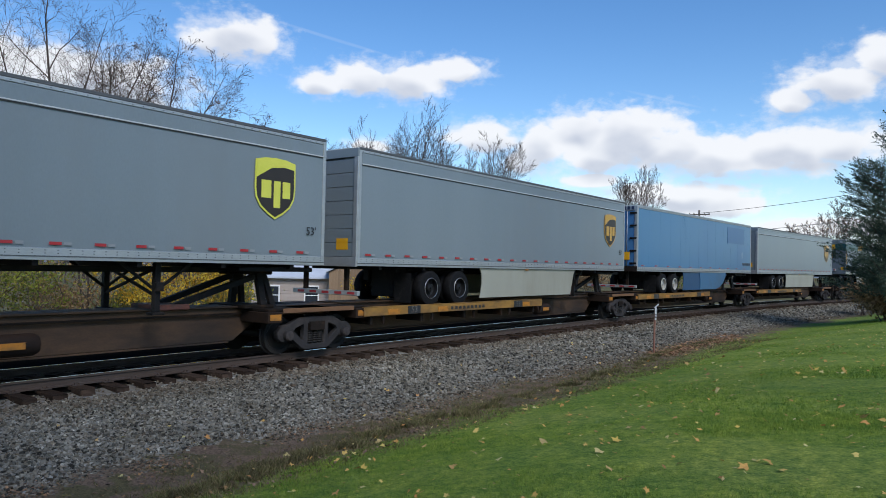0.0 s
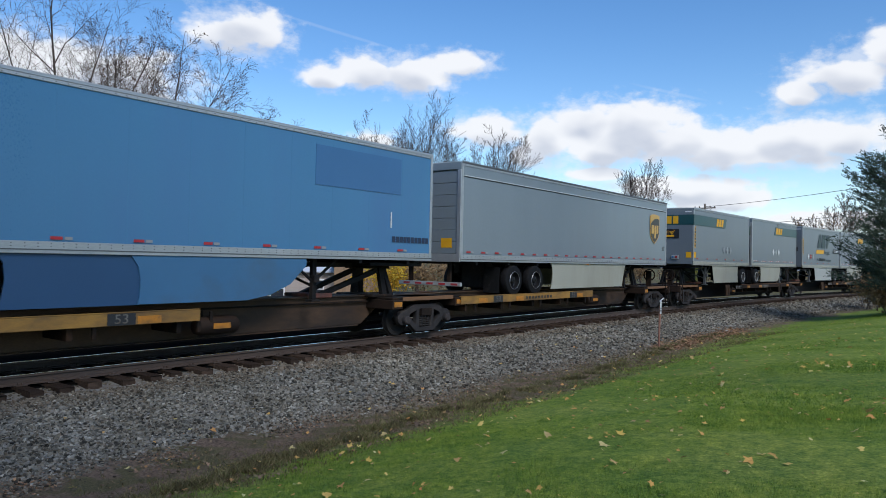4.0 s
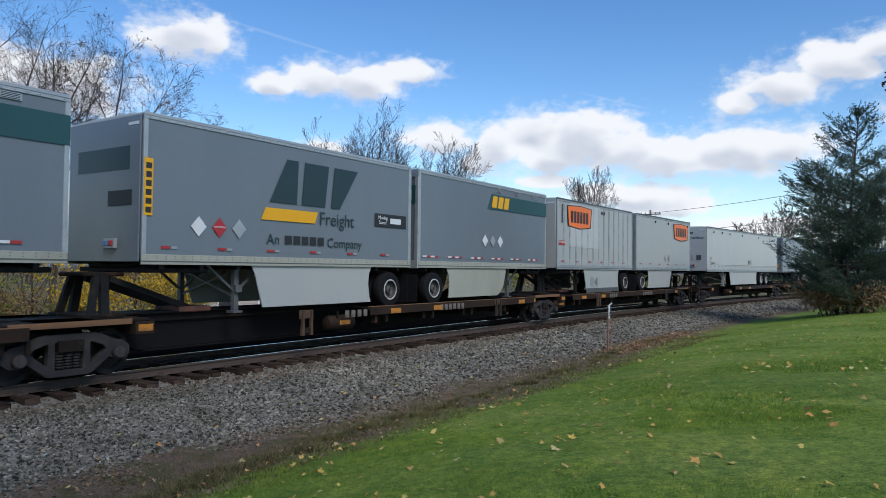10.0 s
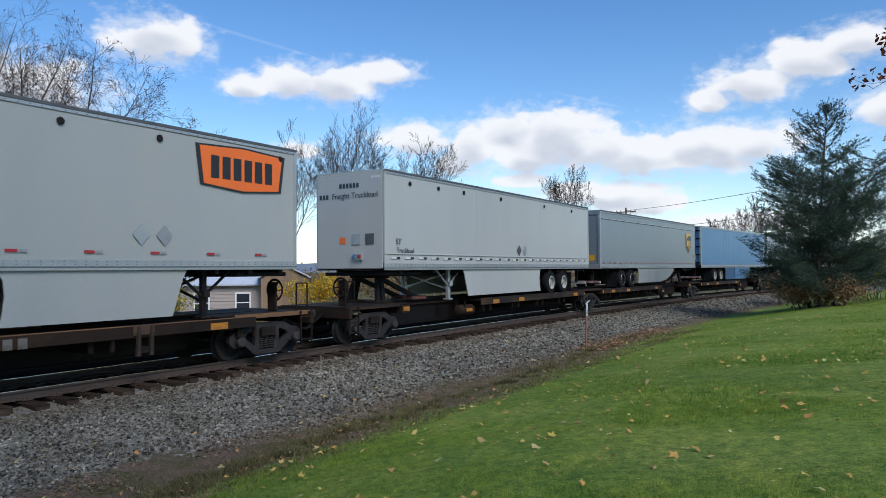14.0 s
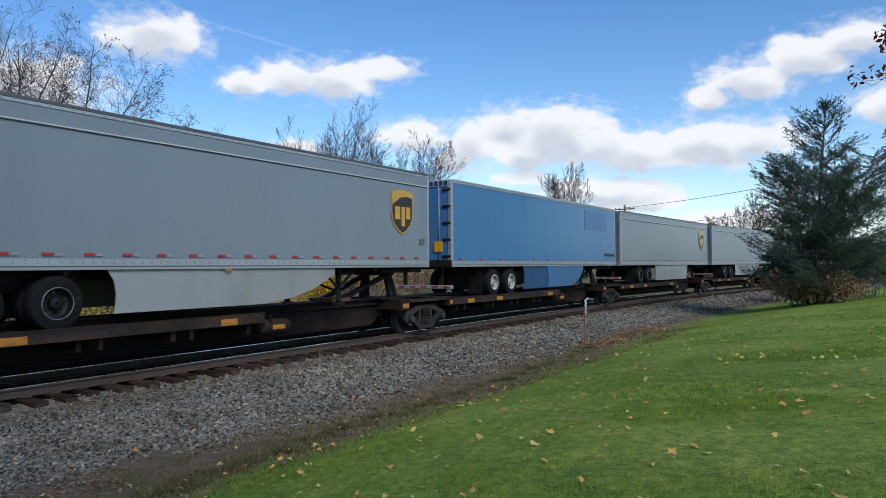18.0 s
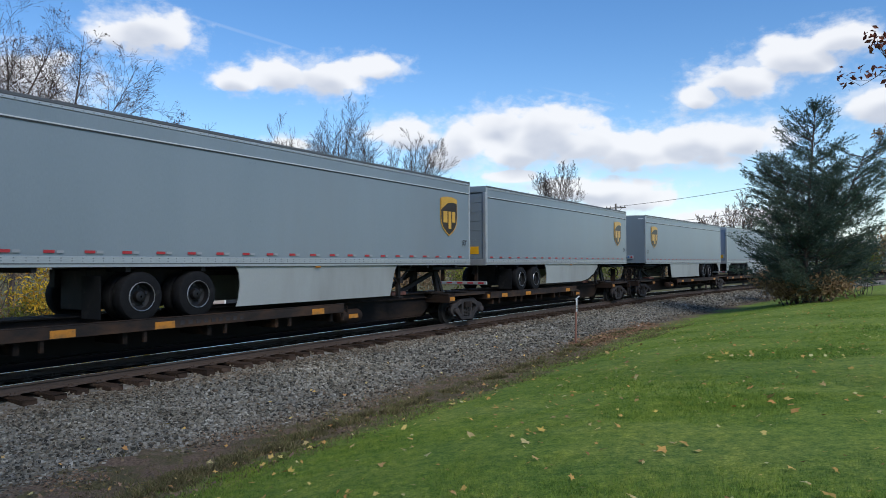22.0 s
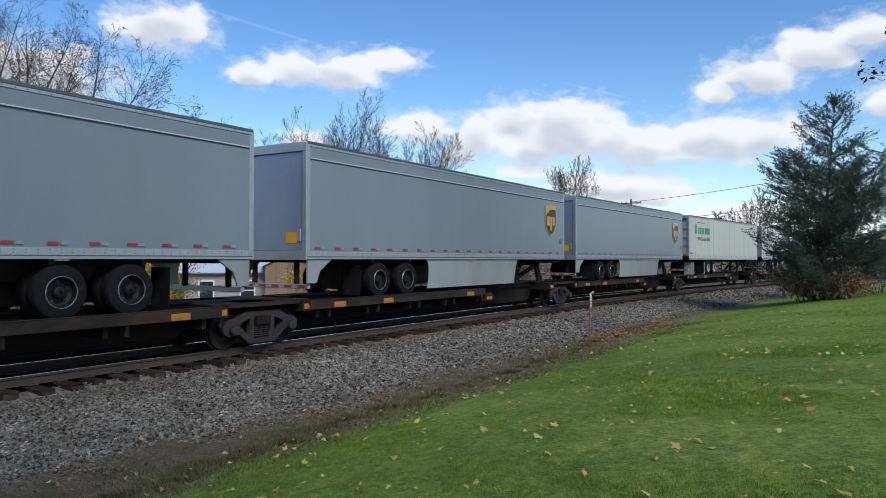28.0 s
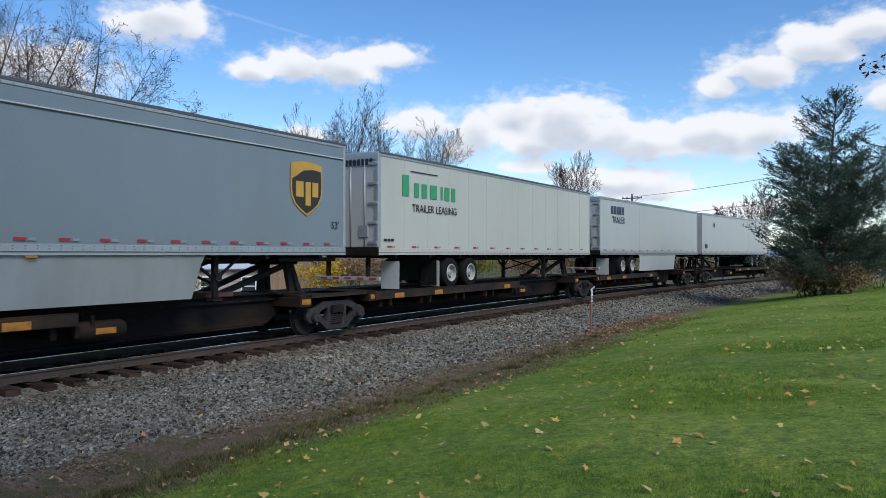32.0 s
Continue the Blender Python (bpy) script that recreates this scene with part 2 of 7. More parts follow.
M = {
    "white_panel": material("white_painted_panel", (0.360, 0.366, 0.358), (0.408, 0.412, 0.400), 0.7, 0.3, 0.0, dirt=(0.40, 0.39, 0.36), dirt_amount=0.25, stretch=(1, 1, 0.25), even=0.02),
    "dull_white": material("dull_white_panel", (0.305, 0.314, 0.306), (0.345, 0.353, 0.342), 0.7, 0.35, 0.0, dirt=(0.33, 0.325, 0.30), dirt_amount=0.25, stretch=(1, 1, 0.25), even=0.02),
    "navy_skirt": material("dark_navy_skirt", (0.014, 0.052, 0.125), (0.020, 0.066, 0.15), 0.8, 0.45, dirt=(0.03, 0.04, 0.05), dirt_amount=0.3),
    "blue_patch": material("darker_blue_overpaint", (0.034, 0.112, 0.245), (0.042, 0.128, 0.272), 0.8, 0.35),
    "grey_panel": material("silver_grey_panel", (0.148, 0.183, 0.206), (0.182, 0.217, 0.242), 0.6, 0.28, 0.0, dirt=(0.160, 0.186, 0.204), dirt_amount=0.3, stretch=(1, 1, 0.2), even=0.02),
    "cream_panel": material("cream_panel", (0.432, 0.427, 0.369), (0.486, 0.482, 0.419), 0.7, 0.4, 0.0, dirt=(0.42, 0.41, 0.34), dirt_amount=0.3, stretch=(1, 1, 0.2)),
    "blue_panel": material("sky_blue_panel", (0.043, 0.150, 0.285), (0.054, 0.172, 0.318), 0.5, 0.3, 0.0, dirt=(0.05, 0.145, 0.29), dirt_amount=0.25, stretch=(1, 1, 0.3)),
    "skirt_grey": material("dusty_grey_skirt", (0.235, 0.250, 0.245), (0.285, 0.300, 0.292), 0.8, 0.4, 0.02, dirt=(0.20, 0.205, 0.195), dirt_amount=0.4, stretch=(1, 1, 0.3)),
    "skirt_cream": material("dusty_cream_skirt", (0.281, 0.276, 0.225), (0.332, 0.327, 0.272), 0.8, 0.45, 0.02, dirt=(0.25, 0.24, 0.19), dirt_amount=0.35, stretch=(1, 1, 0.3)),
    "dark_blue": material("dark_blue_panel", (0.05, 0.15, 0.32), (0.065, 0.18, 0.37), 1.2, 0.35),
    "aluminium": material("brushed_aluminium", (0.33, 0.34, 0.35), (0.45, 0.46, 0.46), 3.0, 0.42, 0.03, metal=0.55, stretch=(0.2, 1, 1)),
    "roof_rail": material("grimy_roof_rail", (0.070, 0.073, 0.077), (0.119, 0.122, 0.126), 2.0, 0.5, 0.05, metal=0.3),
    "black_steel": material("black_painted_steel", (0.007, 0.007, 0.008), (0.018, 0.017, 0.017), 5.0, 0.6, 0.1, dirt=(0.03, 0.022, 0.018), dirt_amount=0.3, sheen=0.12),
    "grime": material("rust_brown_steel", (0.009, 0.007, 0.006), (0.020, 0.015, 0.012), 3.0, 0.75, 0.25, dirt=(0.06, 0.032, 0.018), dirt_amount=0.25, vary=0.2, sheen=0.1),
    "spine_brown": material("brown_spine_steel", (0.062, 0.036, 0.021), (0.110, 0.064, 0.036), 1.4, 0.7, 0.2, dirt=(0.028, 0.021, 0.017), dirt_amount=0.5, stretch=(0.4, 1, 1.2), sheen=0.25),
    # dark rust-flecked steel, blackened further to paint in the shade under the deck
    "spine_shaded": material("shade_blackened_spine_steel", (0.006, 0.006, 0.006), (0.012, 0.010, 0.010), 1.4, 0.7, 0.2, dirt=(0.03, 0.02, 0.014), dirt_amount=0.3, stretch=(0.4, 1, 1.2), sheen=0.1),
    "deck_yellow": material("worn_yellow_sill", (0.34, 0.165, 0.022), (0.47, 0.245, 0.034), 1.6, 0.6, 0.1, dirt=(0.07, 0.042, 0.022), dirt_amount=0.75, stretch=(0.35, 1, 1)),
    "deck_rust": material("rusted_brown_sill", (0.022, 0.013, 0.009), (0.046, 0.026, 0.016), 1.6, 0.75, 0.2, dirt=(0.014, 0.010, 0.008), dirt_amount=0.6, stretch=(0.35, 1, 1), sheen=0.15),
    "deck_dark": material("grimy_black_sill", (0.012, 0.0098, 0.0088), (0.024, 0.0185, 0.0155), 1.6, 0.7, 0.2, dirt=(0.09, 0.045, 0.022), dirt_amount=0.45, stretch=(0.35, 1, 1), sheen=0.2),
    "cast": material("dusty_cast_steel", (0.019, 0.018, 0.018), (0.036, 0.033, 0.033), 4.0, 0.75, 0.3, dirt=(0.055, 0.045, 0.041), dirt_amount=0.35, vary=0.2, sheen=0.15),
    "wheel": material("dark_wheel_steel", (0.014, 0.013, 0.012), (0.026, 0.024, 0.022), 4.0, 0.6, 0.1, sheen=0.15),
    "tread": material("polished_steel", (0.66, 0.63, 0.58), (0.78, 0.75, 0.70), 8.0, 0.2, 0.0, metal=1.0, even=0.05),
    "rail_side": material("rusty_rail", (0.042, 0.027, 0.019), (0.072, 0.047, 0.034), 3.0, 0.85, 0.2, dirt=(0.06, 0.045, 0.038), dirt_amount=0.5, stretch=(0.3, 0.3, 1)),
    "tie": material("old_wooden_tie", (0.020, 0.014, 0.011), (0.055, 0.036, 0.025), 3.0, 0.9, 0.6, vary=0.35, stretch=(1, 6, 6), dirt=(0.08, 0.052, 0.036), dirt_amount=0.35, sheen=0.1),
    "rubber": material("black_rubber", (0.0049, 0.0049, 0.0056), (0.0105, 0.0105, 0.0112), 9.0, 0.75, 0.15, dirt=(0.025, 0.023, 0.021), dirt_amount=0.15, sheen=0.15),
    "rim_white": material("white_wheel_rim", (0.36, 0.355, 0.33), (0.48, 0.475, 0.44), 6.0, 0.5, dirt=(0.20, 0.18, 0.15), dirt_amount=0.45),
    "rim_lip": material("bright_rim_lip", (0.30, 0.30, 0.31), (0.42, 0.42, 0.42), 6.0, 0.35, metal=0.6),
    "rim_dark": material("dark_wheel_rim", (0.006, 0.006, 0.007), (0.014, 0.014, 0.014), 6.0, 0.5, sheen=0.2),
    "rim_dusty": material("dusty_wheel_rim", (0.05, 0.047, 0.043), (0.10, 0.095, 0.088), 6.0, 0.6, dirt=(0.03, 0.027, 0.024), dirt_amount=0.4),
    # the blue in this door colour stands for sky mirrored in the metal
    "door_metal": material("sky_tinted_metal_door", (0.19, 0.235, 0.31), (0.25, 0.30, 0.38), 0.9, 0.3, metal=0.2, stretch=(1, 1, 0.4)),
    "seam_white": material("pale_seam_moulding", (0.42, 0.43, 0.44), (0.52, 0.53, 0.54), 3.0, 0.4),
    "deep_line": material("dark_seam_shadow_gap", (0.02, 0.021, 0.023), (0.032, 0.033, 0.035), 3.0, 0.6),
    "pale_tape": material("dull_pale_tape", (0.20, 0.215, 0.225), (0.27, 0.285, 0.295), 12.0, 0.4),
    "red": material("red_reflective_tape", (0.30, 0.012, 0.018), (0.38, 0.02, 0.028), 12.0, 0.35),
    "white_tape": material("white_reflective_tape", (0.555, 0.555, 0.547), (0.600, 0.600, 0.600), 12.0, 0.35),
    "orange_tape": material("yellow_orange_reflector", (0.38, 0.14, 0.012), (0.48, 0.19, 0.015), 10.0, 0.45, dirt=(0.16, 0.08, 0.025), dirt_amount=0.5),
    "shield_brown": material("dark_brown_emblem", (0.018, 0.010, 0.006), (0.026, 0.015, 0.010), 4.0, 0.35),
    "shield_gold": material("gold_emblem", (0.40, 0.20, 0.022), (0.56, 0.33, 0.05), 1.6, 0.3),
    "shield_lime": material("weathered_lime_emblem", (0.52, 0.52, 0.05), (0.66, 0.64, 0.10), 1.6, 0.4),
    "green_band": material("dark_green_band", (0.010, 0.050, 0.055), (0.014, 0.064, 0.066), 1.5, 0.35),
    "slate": material("dark_slate_lettering", (0.010, 0.026, 0.031), (0.015, 0.034, 0.040), 1.5, 0.4),
    "amber": material("amber_block", (0.62, 0.30, 0.008), (0.70, 0.36, 0.015), 1.5, 0.45, sheen=0.3),
    "orange": material("orange_plaque", (0.74, 0.13, 0.012), (0.80, 0.16, 0.018), 1.2, 0.4),
    "ink": material("black_lettering", (0.012, 0.012, 0.013), (0.02, 0.02, 0.022), 5.0, 0.5),
    "brand_green": material("green_lettering_block", (0.025, 0.26, 0.10), (0.035, 0.31, 0.13), 2.0, 0.4),
    "navy": material("navy_lettering", (0.012, 0.02, 0.05), (0.018, 0.028, 0.065), 2.0, 0.4),
    "chalk": material("worn_white_stencil", (0.10, 0.095, 0.085), (0.20, 0.19, 0.17), 9.0, 0.7, dirt=(0.08, 0.055, 0.035), dirt_amount=0.6),
    "post_rust": material("rusted_steel_post", (0.16, 0.07, 0.045), (0.26, 0.12, 0.08), 8.0, 0.8, 0.3),
    "bark": material("grey_brown_bark", (0.055, 0.042, 0.034), (0.12, 0.095, 0.078), 4.0, 0.95, 0.6, stretch=(1, 1, 0.3), sheen=0.15),
    "twig": material("dark_bare_twigs", (0.052, 0.042, 0.037), (0.098, 0.078, 0.068), 4.0, 0.95, sheen=0.15),
    "siding": material("pinkish_beige_siding", (0.36, 0.30, 0.26), (0.44, 0.37, 0.32), 1.5, 0.7, 0.1),
    "board_tan": material("tan_weathered_boards", (0.19, 0.125, 0.072), (0.28, 0.19, 0.115), 2.0, 0.85, 0.2, vary=0.12, stretch=(3, 3, 0.3)),
    "roofing": material("pale_metal_roofing", (0.42, 0.45, 0.49), (0.52, 0.55, 0.60), 1.5, 0.45),
    "trim_white": material("white_window_trim", (0.70, 0.70, 0.69), (0.78, 0.78, 0.77), 4.0, 0.5),
    "glass": material("dark_window_glass", (0.02, 0.024, 0.03), (0.035, 0.04, 0.05), 2.0, 0.08),
    "pole_wood": material("weathered_pole", (0.09, 0.075, 0.062), (0.15, 0.125, 0.10), 3.0, 0.9, 0.3),
    "wire": material("black_cable", (0.02, 0.02, 0.022), (0.035, 0.035, 0.037), 5.0, 0.6),
    "pup_panel": material("dull_grey_panel", (0.112, 0.135, 0.158), (0.142, 0.166, 0.190), 0.6, 0.3, 0.0, dirt=(0.120, 0.138, 0.156), dirt_amount=0.35, stretch=(1, 1, 0.2), even=0.02),
    "lip_rust": material("orange_rust_lip", (0.13, 0.062, 0.026), (0.24, 0.115, 0.045), 1.2, 0.75, 0.15, dirt=(0.05, 0.03, 0.02), dirt_amount=0.5, stretch=(0.3, 1, 1)),
    "pale_blue_skirt": material("faded_blue_skirt", (0.035, 0.115, 0.225), (0.046, 0.138, 0.26), 0.8, 0.45, dirt=(0.05, 0.10, 0.16), dirt_amount=0.3),
    "post_grey": material("weathered_white_paint", (0.38, 0.385, 0.39), (0.52, 0.52, 0.52), 9.0, 0.6, dirt=(0.22, 0.19, 0.17), dirt_amount=0.3),
    "hitch_red": material("faded_red_hitch", (0.16, 0.05, 0.035), (0.24, 0.08, 0.05), 4.0, 0.75, 0.2, dirt=(0.05, 0.035, 0.03), dirt_amount=0.6),
}


# ---- building helpers ----
SHARED = {}


def mesh_of(name, verts, faces, mat, smooth=False):
    data = bpy.data.meshes.new(name)
    data.from_pydata(verts, [], faces)
    data.materials.append(mat)
    if smooth:
        data.shade_smooth()
    data.update()
    return data


def link_part(name, data, parent, where=(0, 0, 0), label=""):
    ob = new(name, data)
    ob.location = where
    ob.parent = parent
    if label:
        tagged(ob, label)
    return ob


def part(name, bm, mat, parent, label="", where=(0, 0, 0), smooth=False):
    """Links a bmesh as one mesh object under a thing or a part."""
    data = bpy.data.meshes.new(name)
    bm.to_mesh(data)
    bm.free()
    data.materials.append(mat)
    if smooth:
        data.shade_smooth()
    return link_part(name, data, parent, where, label)


def add_box(bm, x0, x1, y0, y1, z0, z1):
    v = [bm.verts.new((x, y, z)) for x in (x0, x1) for y in (y0, y1) for z in (z0, z1)]
    for a, b, c, d in ((0, 1, 3, 2), (4, 6, 7, 5), (0, 4, 5, 1), (2, 3, 7, 6), (0, 2, 6, 4), (1, 5, 7, 3)):
        bm.faces.new((v[a], v[b], v[c], v[d]))


def box(name, x0, x1, y0, y1, z0, z1, mat, parent, bevel=0.0, label=""):
    """A bevelled block; blocks of one size and material share their mesh."""
    x0, x1 = min(x0, x1), max(x0, x1)
    y0, y1 = min(y0, y1), max(y0, y1)
    size = (round(x1 - x0, 3), round(y1 - y0, 3), round(z1 - z0, 3))
    key = (name, size, mat.name, bevel)
    if key not in SHARED:
        bm = bmesh.new()
        add_box(bm, -size[0] / 2, size[0] / 2, -size[1] / 2, size[1] / 2, -size[2] / 2, size[2] / 2)
        if bevel:
            bmesh.ops.bevel(bm, geom=bm.edges[:], offset=bevel, segments=1, affect="EDGES")
        bmesh.ops.recalc_face_normals(bm, faces=bm.faces)
        data = bpy.data.meshes.new(name)
        bm.to_mesh(data)
        bm.free()
        data.materials.append(mat)
        SHARED[key] = data
    return link_part(name, SHARED[key], parent, ((x0 + x1) / 2, (y0 + y1) / 2, (z0 + z1) / 2), label)


def add_prism(bm, outline, y0, y1):
    """A prism over an outline in x and z, from y0 to y1."""
    a = [bm.verts.new((x, y0, z)) for x, z in outline]
    b = [bm.verts.new((x, y1, z)) for x, z in outline]
    n = len(outline)
    bm.faces.new(a)
    bm.faces.new(b[::-1])
    for i in range(n):
        bm.faces.new((a[i], b[i], b[(i + 1) % n], a[(i + 1) % n]))


def prism(name, outline, y0, y1, mat, parent, bevel=0.0, label="", where=(0, 0, 0)):
    bm = bmesh.new()
    add_prism(bm, outline, y0, y1)
    bmesh.ops.recalc_face_normals(bm, faces=bm.faces)
    if bevel:
        bmesh.ops.bevel(bm, geom=bm.edges[:], offset=bevel, segments=1, affect="EDGES")
    return part(name, bm, mat, parent, label, where)


def beam_verts(a, b, wide, thick):
    """Corners of a straight beam from a to b."""
    a, b = Vector(a), Vector(b)
    way = (b - a).normalized()
    side = way.cross(Vector((0, 1, 0)))
    side = side.normalized() if side.length > 0.01 else Vector((1, 0, 0))
    up = way.cross(side).normalized()
    return [p + side * (i * thick / 2) + up * (j * wide / 2) for p in (a, b) for i, j in ((-1, -1), (1, -1), (1, 1), (-1, 1))]


def add_beam(bm, a, b, wide, thick):
    v = [bm.verts.new(p) for p in beam_verts(a, b, wide, thick)]
    for f in ((0, 1, 2, 3), (7, 6, 5, 4), (0, 4, 5, 1), (1, 5, 6, 2), (2, 6, 7, 3), (3, 7, 4, 0)):
        bm.faces.new([v[i] for i in f])


def beam(name, a, b, wide, thick, mat, parent, label=""):
    bm = bmesh.new()
    add_beam(bm, a, b, wide, thick)
    bmesh.ops.recalc_face_normals(bm, faces=bm.faces)
    return part(name, bm, mat, parent, label)


def lathe_data(name, profile, mat, segments=28, axis="y", capped=True):
    """A solid turned about its axis; profile: radius and place along the axis."""
    key = ("lathe", name, tuple(profile), mat.name, segments, axis)
    if key in SHARED:
        return SHARED[key]
    verts, faces = [], []
    for r, h in profile:
        for i in range(segments):
            a = 2 * math.pi * i / segments
            c, s = r * math.cos(a), r * math.sin(a)
            verts.append((c, h, s) if axis == "y" else ((h, c, s) if axis == "x" else (c, s, h)))
    n = len(profile)
    for k in range(n - 1):
        for i in range(segments):
            j = (i + 1) % segments
            faces.append((k * segments + i, k * segments + j, (k + 1) * segments + j, (k + 1) * segments + i))
    if capped:
        faces.append(tuple(range(segments))[::-1])
        faces.append(tuple((n - 1) * segments + i for i in range(segments)))
    data = mesh_of(name, verts, faces, mat)
    bm = bmesh.new()
    bm.from_mesh(data)
    bmesh.ops.recalc_face_normals(bm, faces=bm.faces)
    for f in bm.faces:
        f.smooth = len(f.verts) == 4
    for e in bm.edges:
        e.smooth = e.calc_face_angle(0.0) < 0.6
    bm.to_mesh(data)
    bm.free()
    SHARED[key] = data
    return data


def text_mesh(words, size, mat, stretch=1.0):
    """Lettering as a thin mesh that lies in x and z and faces -y, centred on its middle."""
    key = ("text", words, size, mat.name, stretch)
    if key not in SHARED:
        curve = bpy.data.curves.new("lettering", "FONT")
        curve.body, curve.size, curve.extrude = words, size, 0.002
        curve.align_x, curve.align_y = "CENTER", "CENTER"
        curve.resolution_u = 3
        holder = bpy.data.objects.new("lettering", curve)
        data = bpy.data.meshes.new_from_object(holder)
        data.transform(Matrix.Rotation(radians(90), 4, "X") @ Matrix.Diagonal((stretch, 1, 1, 1)))
        data.materials.clear()
        data.materials.append(mat)
        bpy.data.objects.remove(holder)
        bpy.data.curves.remove(curve)
        SHARED[key] = data
    return SHARED[key]


# ---- the line of the railway: straight past the lawn, then a bend to the right ----
TRACK_GAP, TRACK_HEADING = 13.49, 37.27     # metres from the camera, degrees to the right of ahead
BEND_FROM, BEND_TO, BEND = 25.0, 140.0, 0.003434
LINE_S = np.arange(-160.0, 420.0, 0.5)
LINE_H = radians(TRACK_HEADING) + BEND * (np.clip(LINE_S, BEND_FROM, BEND_TO) - BEND_FROM)
_step = np.stack([np.sin(LINE_H), np.cos(LINE_H)], 1) * 0.5
LINE_P = np.cumsum(_step, 0)
LINE_P -= LINE_P[np.argmin(abs(LINE_S))]
LINE_P += TRACK_GAP * np.array([-math.cos(radians(TRACK_HEADING)), math.sin(radians(TRACK_HEADING))])


def line_at(s, off=0.0):
    """The place s metres along the track and off metres towards the lawn, and the heading."""
    h = np.interp(s, LINE_S, LINE_H)
    x = np.interp(s, LINE_S, LINE_P[:, 0]) + np.cos(h) * off
    y = np.interp(s, LINE_S, LINE_P[:, 1]) - np.sin(h) * off
    return x, y, h


PROFILE_D = [-60, -30, -16, -9, -6.5, -4.5, -2.2, -1.6, -1.0, 1.0, 1.25, 1.7, 2.6, 3.6, 4.7, 5.6, 6.5, 7.4, 8.6, 10.5, 13.5, 18, 30, 60, 400]
PROFILE_Z = [-1.5, -1.4, -1.25, -0.95, -0.7, -0.6, -0.33, -0.27, -0.25, -0.25, -0.29, -0.31, -0.38, -0.47, -0.55, -0.58, -0.52, -0.38, -0.16, 0.14, 0.42, 0.60, 0.75, 0.7, 0.4]


def ground_z(d):
    return np.interp(d, PROFILE_D, PROFILE_Z)


def track_coords(x, y):
    """Along and across the track of places in the plan (arrays)."""
    pts = np.stack([np.atleast_1d(x), np.atleast_1d(y)], 1).astype(float)
    s, d = np.empty(len(pts)), np.empty(len(pts))
    for i in range(0, len(pts), 4000):
        block = pts[i:i + 4000]
        near = ((block[:, None, :] - LINE_P[None, ::4, :]) ** 2).sum(2).argmin(1) * 4
        h = LINE_H[near]
        gap = block - LINE_P[near]
        s[i:i + 4000] = LINE_S[near] + gap[:, 0] * np.sin(h) + gap[:, 1] * np.cos(h)
        d[i:i + 4000] = gap[:, 0] * np.cos(h) - gap[:, 1] * np.sin(h)
    return s, d


def height_at(x, y):
    return float(ground_z(track_coords(x, y)[1])[0])


